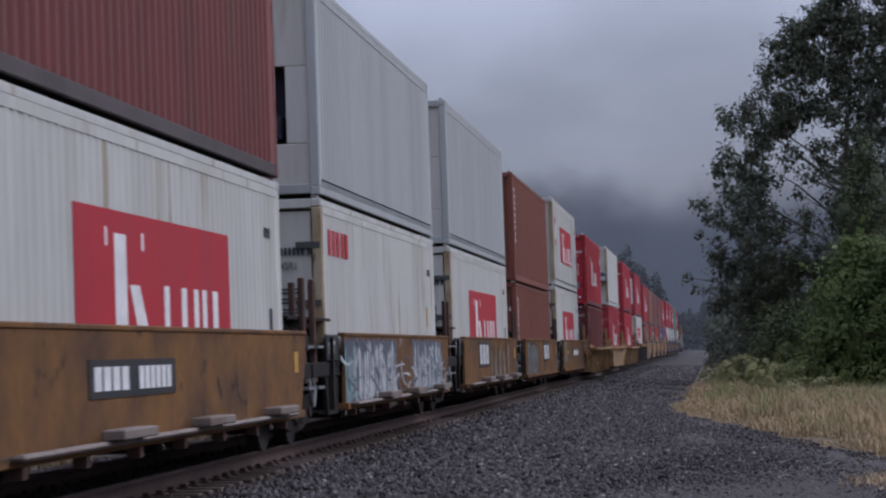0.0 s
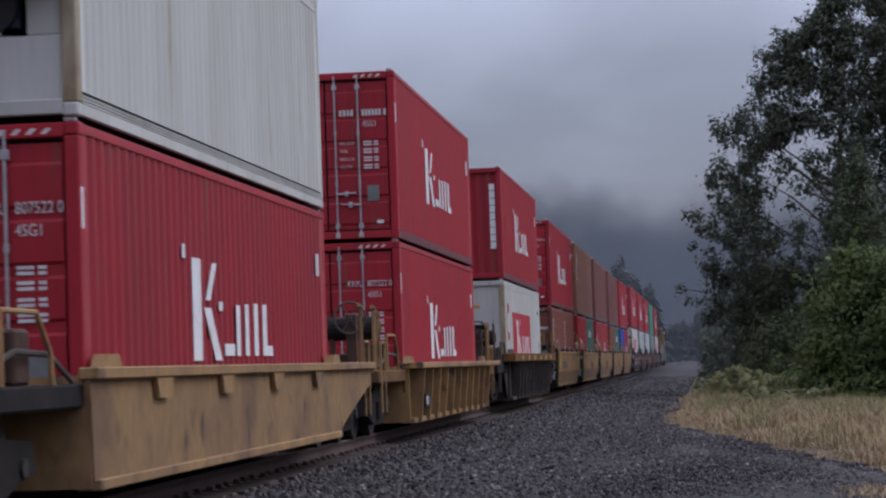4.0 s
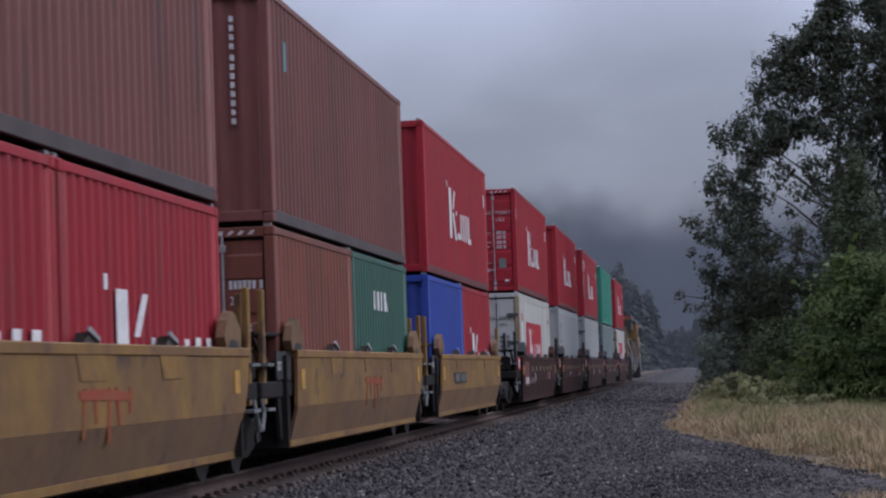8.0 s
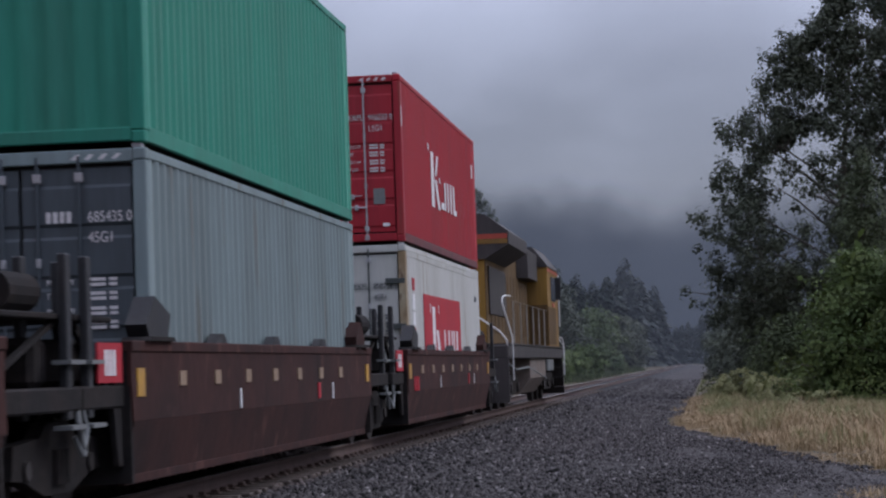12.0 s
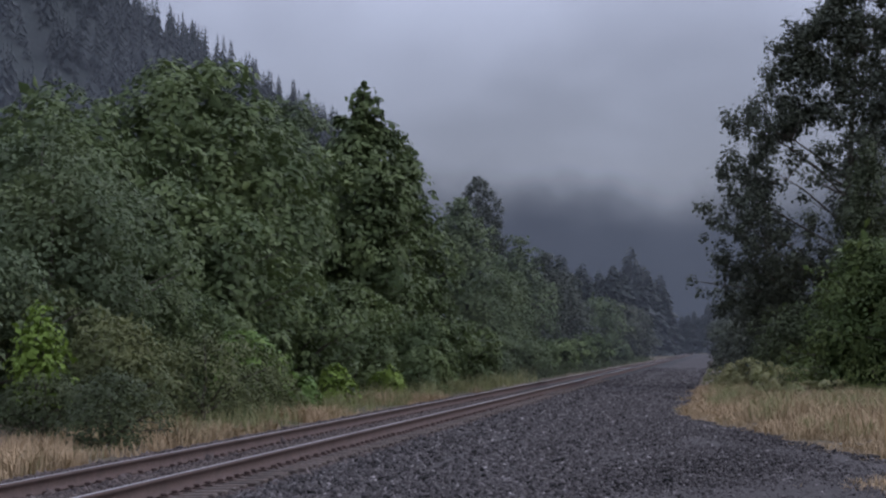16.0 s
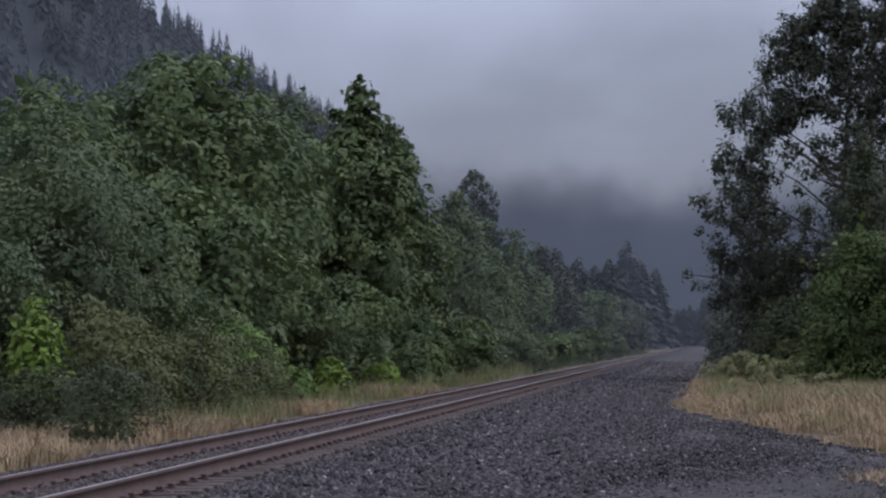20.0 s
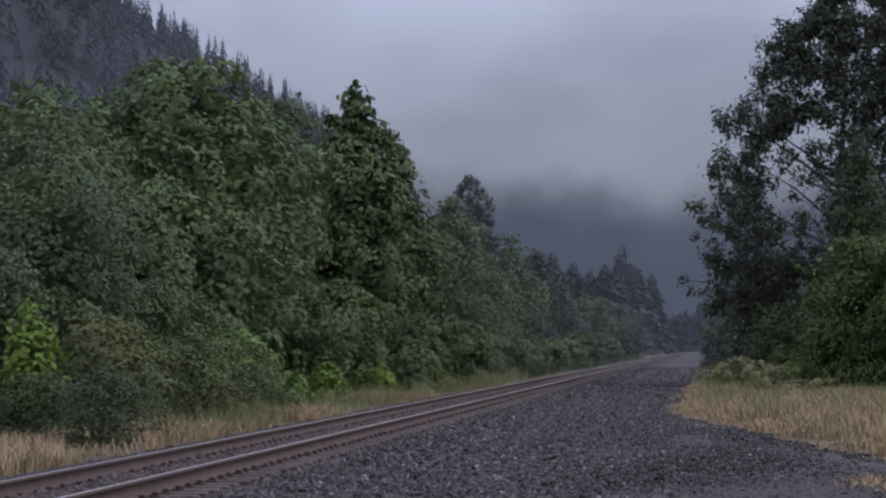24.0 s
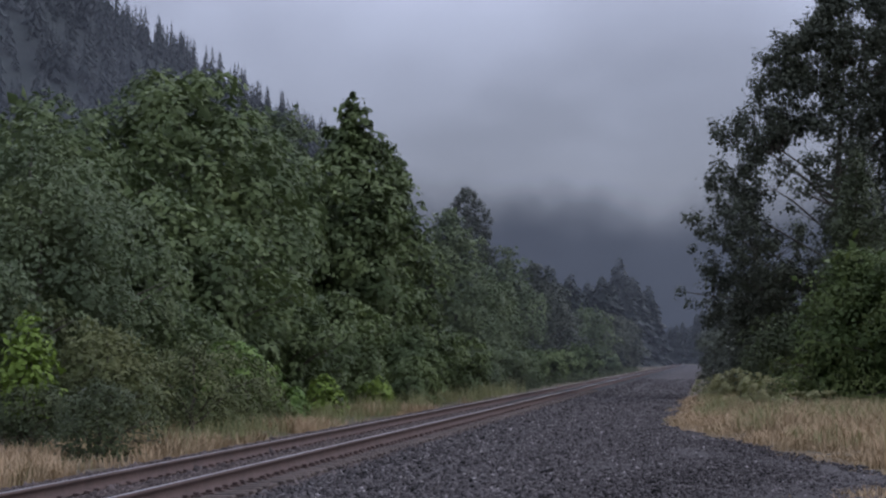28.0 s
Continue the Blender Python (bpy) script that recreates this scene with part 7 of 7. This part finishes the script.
for k in range(1000):
    y = gen.uniform(480, 770)
    x = -90 - 170 * gen.uniform()
    sv, sf = shapes[k % 9]
    h = 8 + 8 * gen.uniform() ** 1.4
    a = np.array(sv) * np.array([h, h, h]) + np.array([x, y, hill_z(x, y) - 1])
    wv.append(a)
    wf.append(np.array(sf) + count)
    count += len(a)
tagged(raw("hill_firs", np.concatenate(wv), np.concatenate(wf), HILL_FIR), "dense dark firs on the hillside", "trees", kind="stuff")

# mountain beyond the valley: emitted blue for its haze, top faded into low cloud
mt = bpy.data.materials.new("self_lit_hazy_mountain")
mt.use_nodes = True
n, l = mt.node_tree.nodes, mt.node_tree.links
n.clear()
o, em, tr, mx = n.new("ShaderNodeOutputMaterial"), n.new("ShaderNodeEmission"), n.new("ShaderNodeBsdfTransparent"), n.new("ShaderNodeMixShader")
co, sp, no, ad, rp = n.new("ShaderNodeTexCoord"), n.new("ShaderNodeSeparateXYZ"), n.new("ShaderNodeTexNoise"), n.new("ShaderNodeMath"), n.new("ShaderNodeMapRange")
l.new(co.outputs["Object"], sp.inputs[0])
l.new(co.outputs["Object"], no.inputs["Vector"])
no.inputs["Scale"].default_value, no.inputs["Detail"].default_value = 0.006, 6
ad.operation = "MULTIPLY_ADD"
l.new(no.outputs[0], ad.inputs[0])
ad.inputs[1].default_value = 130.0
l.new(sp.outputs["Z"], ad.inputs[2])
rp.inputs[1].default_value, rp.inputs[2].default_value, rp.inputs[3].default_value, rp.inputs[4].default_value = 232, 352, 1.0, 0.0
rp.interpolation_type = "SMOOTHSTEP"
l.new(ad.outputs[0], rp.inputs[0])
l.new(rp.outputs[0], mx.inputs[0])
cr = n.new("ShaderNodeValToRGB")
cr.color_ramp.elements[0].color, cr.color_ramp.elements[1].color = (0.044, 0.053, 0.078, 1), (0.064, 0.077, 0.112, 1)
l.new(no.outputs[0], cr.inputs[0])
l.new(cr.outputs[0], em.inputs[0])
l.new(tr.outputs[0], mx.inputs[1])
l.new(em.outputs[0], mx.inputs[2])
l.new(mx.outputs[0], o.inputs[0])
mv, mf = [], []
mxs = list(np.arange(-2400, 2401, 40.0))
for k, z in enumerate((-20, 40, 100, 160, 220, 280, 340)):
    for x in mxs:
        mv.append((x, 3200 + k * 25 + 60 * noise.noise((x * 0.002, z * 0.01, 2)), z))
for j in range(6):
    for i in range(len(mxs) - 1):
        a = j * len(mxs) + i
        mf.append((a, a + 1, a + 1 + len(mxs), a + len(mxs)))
tagged(raw("backdrop", mv, mf, mt, smooth=True), "mountain backdrop with glow and blue haze in its colour, fading into low cloud", "mountain", kind="structure")

# thin mist that hangs between the trees and over the valley
def mist_material(thin, thick):
    fog = bpy.data.materials.new("drifting_mist")
    fog.use_nodes = True
    n, l = fog.node_tree.nodes, fog.node_tree.links
    n.clear()
    o, df, tr, mx = n.new("ShaderNodeOutputMaterial"), n.new("ShaderNodeBsdfTranslucent"), n.new("ShaderNodeBsdfTransparent"), n.new("ShaderNodeMixShader")
    d2, m2 = n.new("ShaderNodeBsdfDiffuse"), n.new("ShaderNodeMixShader")
    df.inputs[0].default_value = d2.inputs[0].default_value = (0.62, 0.67, 0.76, 1)
    m2.inputs[0].default_value = 0.5
    co, no, rp = n.new("ShaderNodeTexCoord"), n.new("ShaderNodeTexNoise"), n.new("ShaderNodeMapRange")
    no.inputs["Scale"].default_value, no.inputs["Detail"].default_value = 0.05, 3
    l.new(co.outputs["Object"], no.inputs["Vector"])
    rp.inputs[1].default_value, rp.inputs[2].default_value, rp.inputs[3].default_value, rp.inputs[4].default_value = 0.3, 0.7, thin, thick
    l.new(no.outputs[0], rp.inputs[0])
    l.new(rp.outputs[0], mx.inputs[0])
    l.new(d2.outputs[0], m2.inputs[1])
    l.new(df.outputs[0], m2.inputs[2])
    l.new(tr.outputs[0], mx.inputs[1])
    l.new(m2.outputs[0], mx.inputs[2])
    l.new(mx.outputs[0], o.inputs[0])
    return fog


MIST, FAR_MIST = mist_material(0.006, 0.02), mist_material(0.021, 0.056)
mist = thing("mist", "thin layers of drifting grey mist in the valley", "mist", kind="stuff")
for k, y in enumerate((104, 150, 210, 285, 370, 437)):
    w, h = 60 + y * 0.5, 30 + y * 0.25
    v, f = [], []
    for j in range(5):
        for i in range(13):
            v.append((-w + i * w / 6, y + 1.5 * math.sin(i * 1.3 + k) + 1.5 * math.sin(j * 1.7 + i), -0.45 + h * j / 4))
    for j in range(4):
        for i in range(12):
            a = j * 13 + i
            f.append((a, a + 1, a + 14, a + 13))
    raw("mist_layer", v, f, FAR_MIST if y > 400 else MIST, mist, smooth=True)

# ---- sleepers and stones, last ----
sl_bm = box(-1.28, 1.28, -0.11, 0.11, -0.36, -0.185, 0.015)
sl_me = bpy.data.meshes.new("sleeper")
sl_bm.to_mesh(sl_me)
sl_bm.free()
sl_me.materials.append(SLEEPER)
pl_bm = bmesh.new()
slab(pl_bm, -0.17, 0.17, -0.09, 0.09, -0.187, -0.170, 0.004)
for sx in (-0.11, 0.11):
    slab(pl_bm, sx - 0.035, sx + 0.035, -0.06, 0.06, -0.172, -0.135, 0.01)
pl_me = bpy.data.meshes.new("tie_plate")
pl_bm.to_mesh(pl_me)
pl_bm.free()
pl_me.materials.append(RAIL_RUST)
rng = random.Random(3)
for k in range(240):
    y = -14 + k * 0.5
    s = new("sleeper", sl_me)
    s.parent = track
    s.matrix_basis = LEAN @ pose(rng.uniform(-0.03, 0.03), y + rng.uniform(-0.02, 0.02), 0, 0, 0, rng.uniform(-0.6, 0.6))
    if 50 < k < 170:
        for off in (0.755, -0.755):
            q = new("tie_plate", pl_me)
            q.parent = s
            q.matrix_basis = pose(off, 0, 0)

gen = np.random.default_rng(21)
ico = np.array([(0, 0.1, 1), (0.95, 0.1, 0.1), (-0.1, 0.9, -0.1), (-0.9, -0.1, 0.15), (0.1, -0.9, 0.05), (0, -0.1, -0.9)])
icf = np.array([(0, 1, 2), (0, 2, 3), (0, 3, 4), (0, 4, 1), (5, 2, 1), (5, 3, 2), (5, 4, 3), (5, 1, 4)])


def stones(name, label, xs, ys, zs, size, seed, material=STONE):
    g = np.random.default_rng(seed)
    n = len(xs)
    q = g.normal(size=(n, 4))
    q /= np.linalg.norm(q, axis=1, keepdims=True)
    w, x, y, z = q.T
    M = np.stack([1 - 2 * (y * y + z * z), 2 * (x * y - z * w), 2 * (x * z + y * w), 2 * (x * y + z * w), 1 - 2 * (x * x + z * z), 2 * (y * z - x * w), 2 * (x * z - y * w), 2 * (y * z + x * w), 1 - 2 * (x * x + y * y)], 1).reshape(n, 3, 3)
    body = ico[None] * g.uniform(0.65, 1.35, (n, 6, 1)) * np.array([[[1.1, 0.85, 0.7]]])
    s = size * np.exp(g.normal(size=(n, 1, 1)) * 0.32)
    v = np.einsum("nij,nkj->nki", M, body) * s + np.stack([xs, ys, zs], 1)[:, None]
    f = (np.arange(n)[:, None, None] * 6 + icf[None]).reshape(-1, 3)
    return tagged(raw(name, v.reshape(-1, 3), f, material), label, "gravel", kind="stuff")


def bed_z(x, y):
    return np.interp(x, [p[0] for p in prof], [p[1] for p in prof])


n = 84000
ys = 20 + 57 * gen.uniform(size=n) ** 1.55
xs = gen.uniform(-2.4, 4.8, n)
keep = (np.abs(np.abs(xs) - 0.755) > 0.13)
xs, ys = xs[keep], ys[keep]
zs = np.where(xs > 2.75, -0.29 + 0.0 * xs, bed_z(xs, ys)) + 0.004
inner = np.abs(xs) < 1.3
zs = zs - np.where(inner, 0.012, 0)
near_rail = xs < 1.25 + 0.25 * gen.uniform(size=len(xs))
stones("ballast_stones", "loose angular dark basalt ballast stones", xs[~near_rail], ys[~near_rail], zs[~near_rail], 0.037, 31)
stones("rusty_ballast_stones", "rust-stained ballast stones between and beside the rails", xs[near_rail], ys[near_rail], zs[near_rail], 0.036, 33, RUSTY_STONE)
n = 3500
ys = -8 + 25.5 * gen.uniform(size=n)
xs = -2.4 + 11.4 * gen.uniform(size=n) ** 1.2
keep = (np.abs(np.abs(xs) - 0.755) > 0.13)
xs, ys = xs[keep], ys[keep]
stones("near_ballast_stones", "scattered ballast stones beside the standing place", xs, ys, np.where(xs > 2.75, -0.28, bed_z(xs, ys)) + 0.004, 0.036, 36)
n = 12000
ys = 68 + 110 * gen.uniform(size=n) ** 1.5
xs = 1.35 + 4.1 * gen.uniform(size=n)
stones("far_ballast_stones", "dark ballast and gravel stones further along the track", xs, ys, np.where(xs > 2.75, -0.29, bed_z(xs, ys)) + 0.004, 0.05, 35)
n = 50000
ys = 21 + 46 * gen.uniform(size=n) ** 1.35
top = np.array([apron_edge(v) for v in ys])
f = gen.uniform(size=n)
xs = 2.6 + (np.minimum(top, 9.4) - 2.6) * f
stones("gravel_stones", "scattered small stones on the gravel apron", xs, ys, np.full(n, -0.266), np.interp(xs, [3.5, 6.5], [0.034, 0.022])[:, None, None], 32)


# ---- what moves ----
def motions():
    for ob, u, z in MOVING:
        walk(ob, [(t, LEAN @ pose(0, u - SPEED * t, z)) for t in (0, 7, 14, 21, 28)])


motions()
